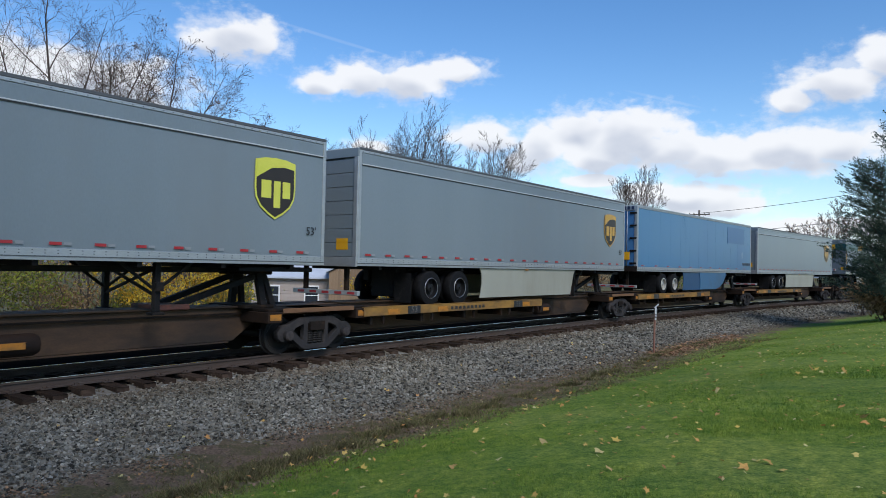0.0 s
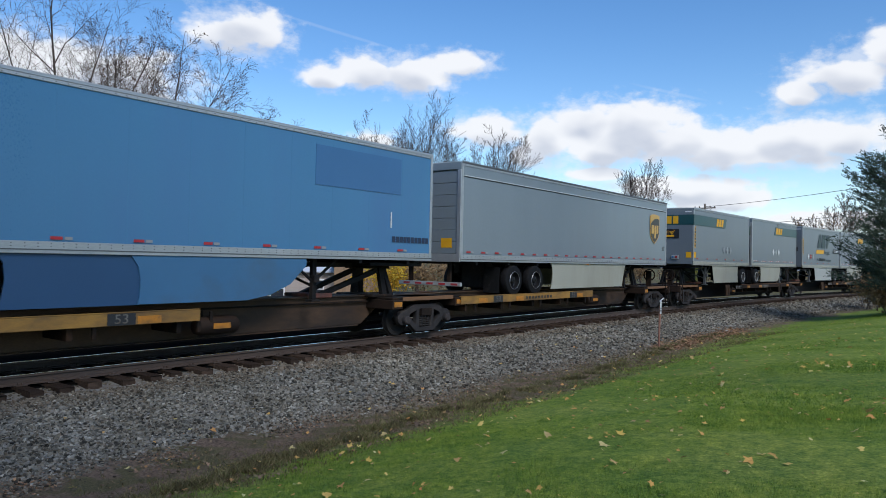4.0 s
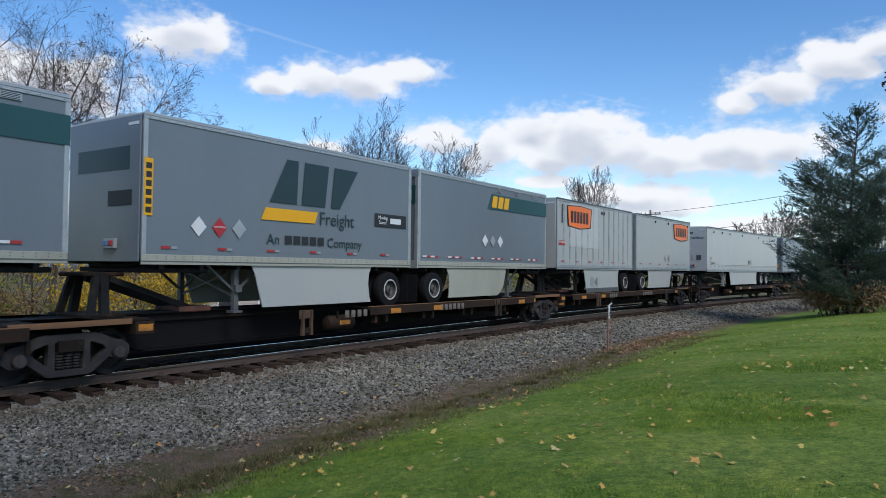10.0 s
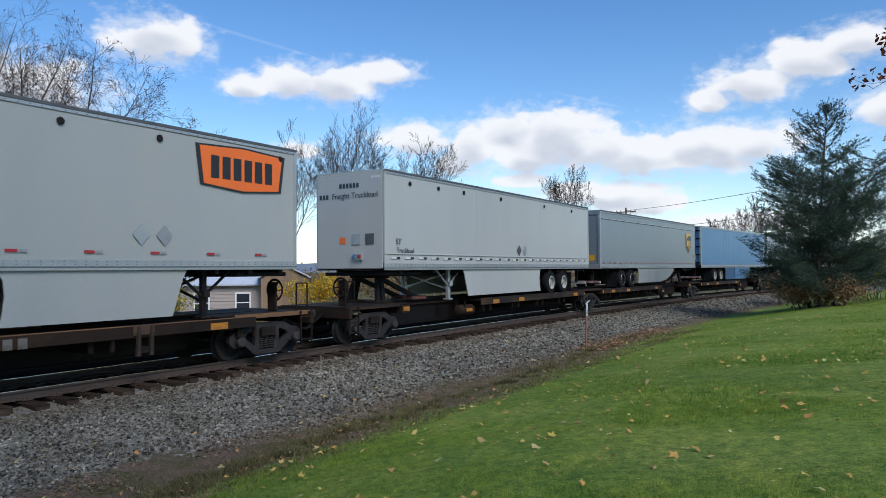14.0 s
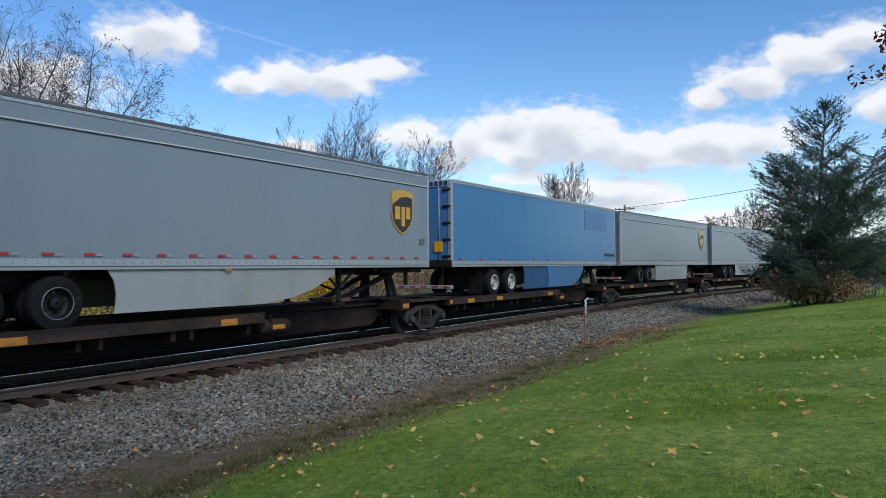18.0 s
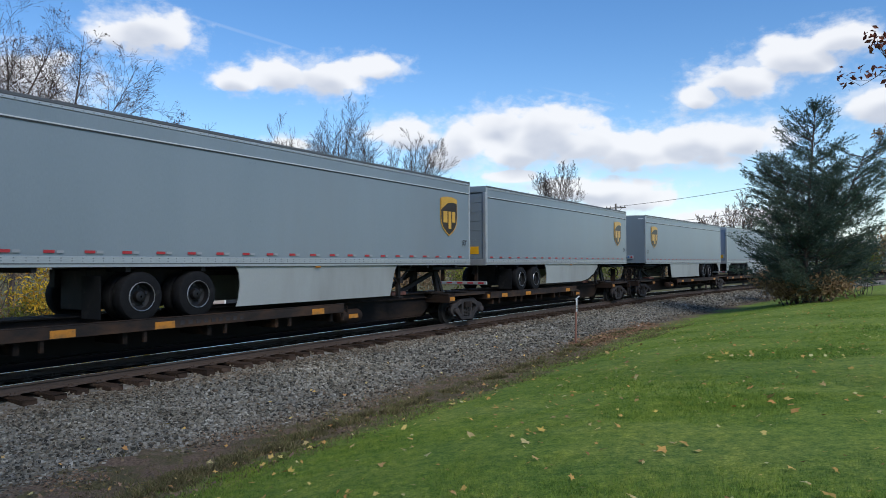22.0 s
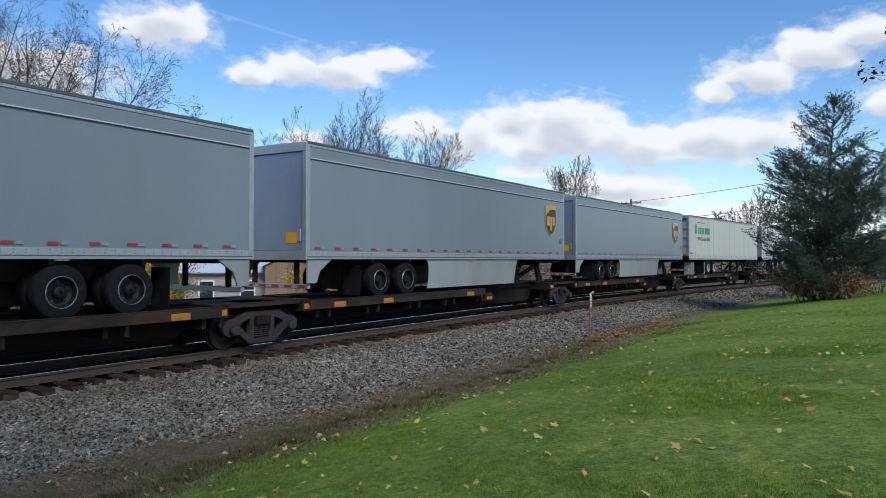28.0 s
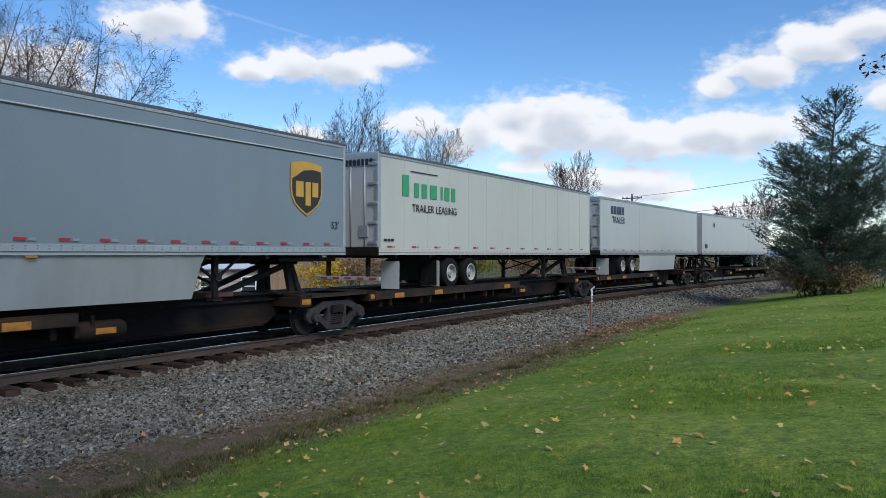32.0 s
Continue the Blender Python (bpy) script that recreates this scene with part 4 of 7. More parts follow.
def rear_end(thing, x, flip, zb, zt, mat, style):
    """Door frame and doors on the end wall at x, facing away from the body."""
    f = -flip
    e = 0.03 * f
    box("rear_header", x, x + e * 1.6, -HALF, HALF, zt - 0.24, zt - 0.02, M["aluminium"] if style != "roll" else M["grey_panel"], thing, 0.006)
    box("rear_sill", x, x + e * 1.6, -HALF, HALF, zb - 0.02, zb + 0.22, M["grime"] if style == "swing" else M["aluminium"], thing, 0.006)
    for y in (-1, 1):
        box("rear_post", x, x + e * 1.6, y * HALF, y * (HALF - 0.13), zb + 0.22, zt - 0.24, M["aluminium"], thing, 0.006)
    if style == "flush":
        box("rear_door", x, x + e * 0.5, -HALF + 0.14, HALF - 0.14, zb + 0.23, zt - 0.25, mat, thing, 0.008)
        box("warning_sticker", x + e * 0.7, x + e * 0.6, -0.98, -0.58, zb + 0.40, zb + 0.68, M["amber"], thing)
        box("door_latch", x + e * 0.5, x + e * 1.4, -1.10, -0.98, zb + 0.45, zb + 0.75, M["aluminium"], thing, 0.01)
    elif style == "roll":
        n = 7
        for i in range(n):
            z0 = zb + 0.23 + (zt - zb - 0.50) * i / n
            box("door_panel", x, x + e * 0.6, -HALF + 0.14, HALF - 0.14, z0, z0 + (zt - zb - 0.50) / n - 0.010, mat, thing, 0.004)
        box("warning_sticker", x + e * 0.8, x + e * 0.7, -0.98, -0.58, zb + 0.40, zb + 0.68, M["amber"], thing)
    else:
        for y0, y1 in ((-HALF + 0.14, -0.01), (0.01, HALF - 0.14)):
            box("rear_door", x, x + e * 0.7, y0, y1, zb + 0.23, zt - 0.25, mat, thing, 0.008)
            for k in (0.3, 0.75):
                y = y0 + (y1 - y0) * k
                link_part("lock_rod", lathe_data("lock_rod", ((0.017, -(zt - zb - 0.5) / 2), (0.017, (zt - zb - 0.5) / 2)), M["aluminium"], 8, "z"), thing, (x + e * 1.2, y, (zb + zt) / 2))
        for k in range(5):
            z = zb + 0.35 + k * (zt - zb - 0.7) / 4
            box("hinge", x + e * 0.8, x + e * 2.2, -HALF + 0.02, -HALF + 0.34, z - 0.04, z + 0.04, M["black_steel"] if mat in (M["blue_panel"], M["dark_blue"]) else M["aluminium"], thing, 0.006)
        box("document_box", x + e, x + e * 2.0, -0.95, -0.62, zb + 0.5, zb + 0.85, M["amber"] if mat == M["dark_blue"] else M["aluminium"], thing, 0.01)


def nose_end(thing, x, f, zb, zt, mat):
    """The flat front wall with its connector box; f: the way it faces."""
    box("front_wall", x, x + 0.03 * f, -HALF + 0.06, HALF - 0.06, zb + 0.05, zt - 0.06, mat, thing, 0.01)
    box("connector_box", x + 0.03 * f, x + 0.10 * f, -0.55, -0.18, zb + 0.30, zb + 0.50, M["aluminium"], thing, 0.01)
    box("connector", x + 0.10 * f, x + 0.14 * f, -0.50, -0.40, zb + 0.36, zb + 0.46, M["red"], thing, 0.01)
    box("connector", x + 0.10 * f, x + 0.14 * f, -0.32, -0.22, zb + 0.36, zb + 0.46, M["dark_blue"], thing, 0.01)
    box("nose_reflector", x + 0.03 * f, x + 0.036 * f, -HALF + 0.12, -HALF + 0.45, zt - 0.24, zt - 0.18, M["white_tape"], thing)


def shield(thing, x, z, gold):
    """A plain shield emblem: dark field, gold rim and a gold cap."""
    def outline(k):
        pts = [(-0.56, 0.60), (-0.30, 0.66), (0.0, 0.68), (0.30, 0.66), (0.56, 0.60), (0.57, 0.0), (0.54, -0.22), (0.42, -0.42), (0.22, -0.57), (0.0, -0.69), (-0.22, -0.57), (-0.42, -0.42), (-0.54, -0.22), (-0.57, 0.0)]
        return [(px * k, pz * k) for px, pz in pts]
    emblem = prism("shield_emblem", outline(0.97), -HALF - 0.018, -HALF - 0.010, gold, thing, label="gold and dark brown shield emblem", where=(x, 0, z))
    prism("shield_field", outline(0.90), -HALF - 0.022, -HALF - 0.017, M["shield_brown"], emblem)
    cap = [(-0.51, 0.545), (-0.27, 0.60), (0.0, 0.62), (0.27, 0.60), (0.51, 0.545), (0.512, 0.44), (0.25, 0.475), (-0.12, 0.43), (-0.515, 0.20)]
    prism("shield_cap", cap, -HALF - 0.026, -HALF - 0.021, gold, emblem)
    for x0, x1, z0, z1 in ((-0.38, -0.12, -0.22, 0.16), (-0.05, 0.13, -0.42, 0.16), (0.19, 0.40, -0.20, 0.16)):
        box("gold_bar", x0, x1, -HALF - 0.026, -HALF - 0.021, z0, z1, gold, emblem, 0.002)
    return emblem


def lettering(thing, words, x, z, size, mat, stretch=1.0, name="lettering"):
    return link_part(name, text_mesh(words, size, mat, stretch), thing, (x, -HALF - 0.017, z))


def end_lettering(thing, words, x, y, z, size, mat):
    """Lettering on an end wall that faces -x."""
    ob = link_part("lettering", text_mesh(words, size, mat), thing, (x, y, z))
    ob.rotation_euler = (0, 0, radians(-90))
    return ob


def bars(thing, x, z, width, tall, mat, count=1, name="lettering_bar", face=-HALF - 0.012):
    """Writing that is not spelled out: plain bars."""
    w = width / count
    for i in range(count):
        box(name, x - width / 2 + i * w, x - width / 2 + i * w + w * 0.78, face - 0.005, face, z - tall / 2, z + tall / 2, mat, thing)


def diamonds(thing, x, z, count, mats):
    for i in range(count):
        prism("placard", [(-0.19, 0), (0, -0.21), (0.19, 0), (0, 0.21)], -HALF - 0.018, -HALF - 0.012, mats[i % len(mats)], thing, where=(x + i * 0.52, 0, z))


def van_body(name, label, length, flip, zb, zt, panel, rail, roof, category="trailer"):
    """The box of a van trailer on an Empty: walls, roof, rails and posts. flip: +1 with the nose along +x."""
    thing = new(name)
    tagged(thing, label, category, "trailers on the train")
    h = length / 2
    box("body", -h + 0.03, h - 0.03, -HALF + 0.01, HALF - 0.01, zb + 0.10, zt - 0.03, panel, thing, 0.01)
    bm = bmesh.new()
    add_prism(bm, [(-1.27, zt - 0.04), (1.27, zt - 0.04), (1.27, zt - 0.012), (0.5, zt + 0.012), (-0.5, zt + 0.012), (-1.27, zt - 0.012)], -h + 0.02, h - 0.02)
    bmesh.ops.rotate(bm, verts=bm.verts, matrix=Matrix.Rotation(radians(90), 3, "Z"))
    bmesh.ops.recalc_face_normals(bm, faces=bm.faces)
    part("roof", bm, roof, thing)
    for y in (-1, 1):
        box("top_rail", -h, h, y * (HALF - 0.02), y * (HALF + 0.012), zt - 0.065, zt, rail, thing, 0.006)
        box("top_trim", -h, h, y * (HALF - 0.02), y * (HALF + 0.010), zt - 0.13, zt - 0.067, M["aluminium"], thing, 0.006)
        box("bottom_rail", -h, h, y * (HALF - 0.03), y * (HALF + 0.012), zb, zb + 0.20, {M["cream_panel"]: panel, M["pup_panel"]: M["skirt_cream"]}.get(panel, M["aluminium"]), thing, 0.006)
        box("rail_lip", -h, h, y * (HALF - 0.01), y * (HALF + 0.020), zb + 0.055, zb + 0.075, M["roof_rail"], thing)
        for x in (-h, h):
            s = 1 if x > 0 else -1
            box("corner_post", x - 0.09 * s, x, y * (HALF - 0.05), y * (HALF + 0.008), zb + 0.20, zt - 0.13, M["aluminium"] if panel != M["white_panel"] else panel, thing, 0.006)
    key = ("rivets", length, zb, zt)
    if key not in SHARED:
        studs = bmesh.new()
        k = int(length / 0.20)
        for i in range(k):
            x = -h + 0.12 + (length - 0.24) * i / (k - 1)
            for z in (zb + 0.115, zb + 0.165, zt - 0.10):
                add_box(studs, x - 0.008, x + 0.008, -HALF - 0.018, -HALF - 0.008, z - 0.008, z + 0.008)
        SHARED[key] = bpy.data.meshes.new("rivets")
        studs.to_mesh(SHARED[key])
        studs.free()
        SHARED[key].materials.append(M["roof_rail"])
    tagged(link_part("rivets", SHARED[key], thing), kind="stuff")
    for i in range(9):
        x = -h + (i + 0.5) * length / 9
        box("floor_beam", x - 0.05, x + 0.05, -1.24, 1.24, zb - 0.09, zb, M["black_steel"], thing)
    return thing


def seams(thing, length, zb, zt, count, mat, proud=0.006, wide=0.03):
    """Upright panel joints along the lawn side."""
    for i in range(1, count):
        x = -length / 2 + length * i / count
        box("panel_joint", x - wide / 2, x + wide / 2, -HALF - proud + 0.01, -HALF + 0.012, zb + 0.20, zt - 0.13, mat, thing)


def long_trailer(label, flip, style, zt=4.95, zb=2.02, tandem_at=(-5.1, -3.75), skirted=True, gusset=False, sweep=0.0):
    """A 53-foot van; style picks paint, doors and marks."""
    length = 16.15
    look_up = {
        "parcel": (M["grey_panel"], M["roof_rail"], M["rim_dark"], "roll"), "parcel_old": (M["grey_panel"], M["roof_rail"], M["rim_dark"], "roll"),
        "blue": (M["blue_panel"], M["aluminium"], M["rim_white"], "swing"), "truckload": (M["white_panel"], M["roof_rail"], M["rim_white"], "swing"),
        "lease": (M["cream_panel"], M["roof_rail"], M["rim_white"], "swing"), "rental": (M["white_panel"], M["aluminium"], M["rim_white"], "swing"),
        "plain": (M["white_panel"], M["aluminium"], M["rim_white"], "swing"),
    }
    panel, rail, rim, doors = look_up[style]
    thing = van_body("trailer", label, length, flip, zb, zt, panel, rail, M["white_panel"])
    h = length / 2
    rear = -h * flip
    if gusset:
        doors = "flush"
    rear_end(thing, rear, flip, zb, zt, M["dark_blue"] if style == "blue" else (M["door_metal"] if doors == "flush" else (M["grey_panel"] if doors == "roll" else M["white_panel"])), doors)
    nose_end(thing, h * flip, flip, zb, zt, panel)
    rear_guard(thing, rear + 0.15 * flip, flip)
    if gusset:
        for y in (-1.24, 1.24):
            prism("rear_gusset", [(rear + 0.05 * flip, zb), (rear + 0.05 * flip, 1.42), (rear + 0.38 * flip, 1.42), (rear + 0.50 * flip, 1.72), (rear + 0.95 * flip, zb)], y - 0.03, y + 0.03, M["skirt_grey"], thing, 0.008)
    tandem(thing, [x * flip for x in tandem_at], flip, rim)
    gear_x = 4.1 if style != "lease" else 3.6
    landing_gear(thing, gear_x * flip, zb, M["black_steel"] if style != "truckload" else M["aluminium"])
    box("coupler_plate", (h - 0.15) * flip, (h - 2.2) * flip, -1.1, 1.1, zb - 0.16, zb - 0.06, M["black_steel"], thing, 0.02)
    box("underframe", (h - 2.2) * flip, (tandem_at[-1] + 0.8) * flip, -0.45, 0.45, zb - 0.2, zb - 0.09, M["black_steel"], thing)
    if skirted and style not in ("lease", "plain"):
        if style == "blue":
            skirt(thing, -0.40 * flip, 3.6 * flip, zb, M["pale_blue_skirt"], taper=1.6, out=1.268)
        skirt(thing, -2.7 * flip, (3.6 if style != "blue" else 0.0) * flip, zb, {"blue": M["navy_skirt"], "truckload": M["white_panel"], "rental": M["white_panel"]}.get(style, M["skirt_cream"] if style == "parcel_old" else M["skirt_grey"]), low=1.2 if sweep else 1.12, taper=sweep)
    if style in ("parcel", "parcel_old"):
        box("upper_panel", -h + 0.1, h - 0.1, -HALF - 0.002, -HALF + 0.012, zt - 0.42, zt - 0.14, panel, thing, 0.004)
        box("seam_trim", -h + 0.1, h - 0.1, -HALF - 0.012, -HALF + 0.011, zt - 0.424, zt - 0.400, M["seam_white"], thing, 0.003)
        box("seam_line", -h + 0.1, h - 0.1, -HALF - 0.006, -HALF + 0.011, zt - 0.450, zt - 0.425, M["deep_line"], thing)
        shield(thing, 6.60 * flip, 3.66, M["shield_lime"] if style == "parcel_old" and flip > 0 and label.startswith("faded") else M["shield_gold"])
        lettering(thing, "53'", 7.65 * flip if flip > 0 else -7.75, 2.78 if flip > 0 else 2.72, 0.26, M["ink"])
        tape(thing, -h + 0.15, h - 0.2, zb + 0.28, 21)
        box("side_lamp", -0.1, 0.1, -HALF - 0.03, -HALF - 0.012, zb - 0.05, zb + 0.0, M["orange_tape"], thing, 0.01)
    elif style == "blue":
        tape(thing, -h + 0.2, h - 0.2, zb + 0.26, 11)
        seams(thing, length, zb, zt, 13, M["blue_panel"], 0.0015, 0.03)
        box("painted_over_patch", 3.8 * flip, 6.75 * flip, -HALF - 0.004, -HALF + 0.012, 3.72, 4.64, M["blue_patch"], thing)
        bars(thing, 7.2 * flip, 2.56, 1.5, 0.15, M["navy"], 10, face=-HALF - 0.004)
        bars(thing, 6.4 * flip, 3.05, 0.05, 0.4, M["white_tape"], 1, "paint_mark", face=-HALF - 0.004)
        bars_end = rear - 0.05 * flip
        for i in range(6):
            box("lettering_bar", bars_end, bars_end - 0.006 * flip, -1.15 + i * 0.19, -1.02 + i * 0.19, zt - 0.20, zt - 0.05, M["navy"], thing)
    elif style == "truckload":
        for x in (-6.8, -5.2, -3.6, -0.9, 3.0, 6.0):
            link_part("side_vent", lathe_data("side_vent", ((0.07, 0.0), (0.07, -0.02), (0.04, -0.03)), M["black_steel"], 14), thing, (x, -HALF - 0.004, zt - 0.32))
        lettering(thing, "53'", -7.4, 2.86, 0.24, M["slate"])
        lettering(thing, "Truckload", -7.05, 2.6, 0.22, M["slate"])
        nose = -h - 0.035
        for i in range(2):
            for k in range(6 if i == 0 else 3):
                w, start = (0.13, 0.36) if i == 0 else (0.13, 1.14)
                box("lettering_bar", nose, nose - 0.005, start - k * w, start - k * w - 0.09, zt - 0.42 - 0.30 * i - 0.07, zt - 0.42 - 0.30 * i + 0.07, M["slate"], thing)
        end_lettering(thing, "Freight Truckload", nose - 0.004, -0.22, zt - 0.72, 0.24, M["slate"])
        box("hazard_sticker", nose, nose - 0.005, 0.35, 0.12, zb + 0.78, zb + 0.98, M["orange"], thing)
        box("placard_holder", nose, nose - 0.01, -0.1, -0.42, zb + 0.75, zb + 1.07, M["aluminium"], thing, 0.01)
        box("placard_holder", nose, nose - 0.01, -0.62, -0.94, zb + 0.75, zb + 1.07, M["roof_rail"], thing, 0.01)
        diamonds(thing, 0.6, 2.75, 2, [M["roof_rail"], M["aluminium"]])
        for i in range(22):
            x = -h + 0.3 + i * 0.71
            box("white_reflector", x, x + 0.26, -HALF - 0.018, -HALF - 0.012, zb + 0.33, zb + 0.39, M["white_tape"], thing)
            box("red_reflector", x + 0.26, x + 0.44, -HALF - 0.018, -HALF - 0.012, zb + 0.33, zb + 0.39, M["shield_brown"], thing)
        box("side_rub_rail", -h, h, -HALF - 0.02, -HALF + 0.01, zb + 0.46, zb + 0.50, M["white_panel"], thing, 0.008)
        seams(thing, length, zb, zt, 3, M["white_panel"], 0.003, 0.03)
    elif style == "lease":
        seams(thing, length, zb, zt, 13, M["cream_panel"], 0.006, 0.05)
        for i, (x, w) in enumerate(((-6.75, 0.42), (-6.2, 0.32), (-5.78, 0.36), (-5.25, 0.50), (-4.82, 0.14), (-4.48, 0.36), (-4.1, 0.28))):
            bars(thing, x, 3.98 + (0.10 if i == 0 else 0.0), w, 0.62 if i == 0 else 0.42, M["brand_green"], 1, "brand_block")
        lettering(thing, "TRAILER LEASING", -5.2, 3.42, 0.33, M["ink"], 0.98)
        bars(thing, -5.6, 4.52, 1.9, 0.03, M["ink"], 1)
        tape(thing, -h + 0.2, h - 0.2, zb + 0.24, 13)
        bars(thing, -7.6, 2.45, 0.5, 0.07, M["ink"], 3)
        box("mud_flap", -7.1, -7.08, -1.28, -0.62, 1.02, 1.84, M["white_panel"], thing, 0.004, "white mud flap")
        box("mud_flap", -4.95, -4.93, -1.28, -0.62, 1.02, 1.84, M["white_panel"], thing, 0.004, "white mud flap")
        for i in range(7):
            box("lettering_bar", rear - 0.05, rear - 0.056, -1.1 + i * 0.15, -1.0 + i * 0.15, zt - 0.38, zt - 0.20, M["ink"], thing)
    elif style == "rental":
        seams(thing, length, zb, zt, 3, M["white_panel"], 0.003, 0.03)
        for i in range(5):
            bars(thing, -6.55 + i * 0.36, 4.28, 0.34, 0.40, M["navy"], 1, "brand_block")
        lettering(thing, "TRAILER", -5.75, 3.78, 0.48, M["navy"], 0.95)
        tape(thing, -h + 0.2, h - 0.2, zb + 0.24, 13)
        box("mud_flap", -7.0, -6.98, -1.28, -0.62, 1.02, 1.84, M["white_panel"], thing, 0.004, "white mud flap")
    else:
        seams(thing, length, zb, zt, 3, M["white_panel"], 0.003, 0.03)
        diamonds(thing, -5.6, 4.1, 1, [M["slate"]])
        bars(thing, -7.2, 2.6, 0.5, 0.3, M["slate"], 2)
        tape(thing, -h + 0.2, h - 0.2, zb + 0.24, 13)
    return thing


def short_trailer(label, flip, style, zt=4.98, zb=2.06):
    """A 28-foot pup van with a single axle."""
    length = 8.53
    grey = style.startswith("grey")
    panel = M["pup_panel"] if grey else M["dull_white"]
    thing = van_body("pup_trailer", label, length, flip, zb, zt, panel, M["roof_rail"] if not grey else M["aluminium"], M["white_panel"])
    h = length / 2
    rear_end(thing, -h * flip, flip, zb, zt, panel, "roll")
    nose_end(thing, h * flip, flip, zb, zt, panel)
    tandem(thing, [-3.4 * flip], flip, M["rim_dusty"])
    landing_gear(thing, 1.75 * flip, zb, M["roof_rail"] if grey else M["black_steel"])
    skirt(thing, -2.6 * flip, 1.1 * flip if flip > 0 else 1.55 * flip, zb, M["skirt_cream"] if style == "grey_band" else M["dull_white"], taper=0.6 if style == "grey_band" and flip > 0 else 0.0)
    box("coupler_plate", (h - 0.15) * flip, (h - 1.7) * flip, -1.1, 1.1, zb - 0.16, zb - 0.06, M["black_steel"], thing, 0.02)
    tape(thing, -h + 0.2, h - 0.2, zb + 0.34, 6, pale="groups" if style == "grey_band" and flip > 0 else True)
    if style == "grey_band":
        nose = h * flip
        edge = nose + 0.032 * flip
        if flip < 0:
            # band wraps the nose and runs back along the side with a slanted end
            prism("green_band", [(-h, 4.10), (0.2, 4.10), (0.42, 4.62), (-h, 4.62)], -HALF - 0.014, -HALF + 0.012, M["green_band"], thing)
            box("green_band", edge, edge - 0.006, -HALF, HALF, 4.10, 4.62, M["green_band"], thing)
            for i in range(3):
                prism("brand_block", [(0, 0), (0.27, 0), (0.37, 0.40), (0.10, 0.40)], -HALF - 0.020, -HALF - 0.013, M["amber"], thing, where=(-1.15 + i * 0.36, 0, 4.16))
                box("brand_block", edge - 0.012, edge - 0.005, 0.50 - i * 0.36, 0.22 - i * 0.36, 4.17, 4.56, M["amber"], thing)
            sign = box("rounded_sign", edge, edge - 0.010, -0.55, 0.75, 3.42, 3.90, M["ink"], thing, 0.02)
            end_lettering(thing, "Moving?", edge - 0.013, 0.10, 3.75, 0.26, M["amber"])
            box("lettering_bar", edge - 0.011, edge - 0.016, -0.30, 0.50, 3.50, 3.59, M["amber"], thing)
            box("number_panel", -h + 0.10, -h + 0.26, -HALF - 0.018, -HALF - 0.010, 2.95, 4.02, M["amber"], thing)
            for i in range(6):
                box("lettering_bar", -h + 0.125, -h + 0.235, -HALF - 0.023, -HALF - 0.017, 3.0 + i * 0.17, 3.11 + i * 0.17, M["ink"], thing)
            box("warning_sticker", edge, edge - 0.008, -1.2, -0.92, zb + 0.38, zb + 0.66, M["amber"], thing)
            box("warning_sticker", -h + 0.02, -h + 0.30, -HALF - 0.018, -HALF - 0.010, zb + 0.38, zb + 0.66, M["amber"], thing)
            for y, z in ((0.75, 3.05), (0.95, 2.75), (0.5, 2.75), (0.72, 2.45)):
                prism_face = box("placard", edge, edge - 0.006, y - 0.14, y + 0.14, z - 0.14, z + 0.14, M["pale_tape"], thing)
                prism_face.rotation_euler = (radians(45), 0, 0)
            diamonds(thing, 0.05, 2.92, 3, [M["pale_tape"], M["aluminium"]])
        else:
            prism("green_band", [(-0.28, 4.10), (h, 4.10), (h, 4.62), (0.0, 4.62)], -HALF - 0.014, -HALF + 0.012, M["green_band"], thing)
            for i in range(3):
                prism("brand_block", [(0, 0), (0.32, 0), (0.42, 0.40), (0.10, 0.40)], -HALF - 0.020, -HALF - 0.013, M["amber"], thing, where=(-0.02 + i * 0.42, 0, 4.16))
            box("rear_band", -h - 0.052, -h - 0.046, -HALF + 0.1, HALF - 0.1, 3.95, 4.5, M["green_band"], thing)
            box("rear_mark", -h - 0.058, -h - 0.051, -1.05, -0.35, 4.05, 4.35, M["amber"], thing)
            diamonds(thing, -0.45, 3.0, 3, [M["white_tape"], M["aluminium"]])
            for x in (0.3, 1.7, 3.1):
                vent = box("vent", x, x + 0.35, -HALF - 0.018, -HALF - 0.010, 4.71, 4.83, M["aluminium"], thing, 0.004)
                for k in range(4):
                    box("vent_slot", -0.15, 0.15, -0.007, -0.003, -0.045 + k * 0.026, -0.033 + k * 0.026, M["deep_line"], vent)
    elif style == "grey_mark":
        edge = -h - 0.032
        for i, pts in enumerate(([(0, 0), (0.84, 0), (0.88, 1.02), (0.52, 1.02)], [(1.0, 0), (1.80, 0), (1.92, 1.02), (1.10, 1.02)], [(2.02, 0), (2.34, 0), (3.02, 1.02), (2.14, 1.02)])):
            prism("brand_block", pts, -HALF - 0.018, -HALF - 0.010, M["slate"], thing, where=(-1.1, 0, 3.52))
        prism("amber_bar", [(-1.35, 3.10), (0.35, 3.10), (0.45, 3.38), (-1.22, 3.38)], -HALF - 0.018, -HALF - 0.010, M["amber"], thing)
        lettering(thing, "Freight", 1.15, 3.22, 0.46, M["slate"])
        lettering(thing, "An", -0.98, 2.66, 0.34, M["slate"])
        bars(thing, 0.06, 2.67, 1.35, 0.20, M["ink"], 5)
        lettering(thing, "Company", 1.45, 2.64, 0.34, M["slate"])
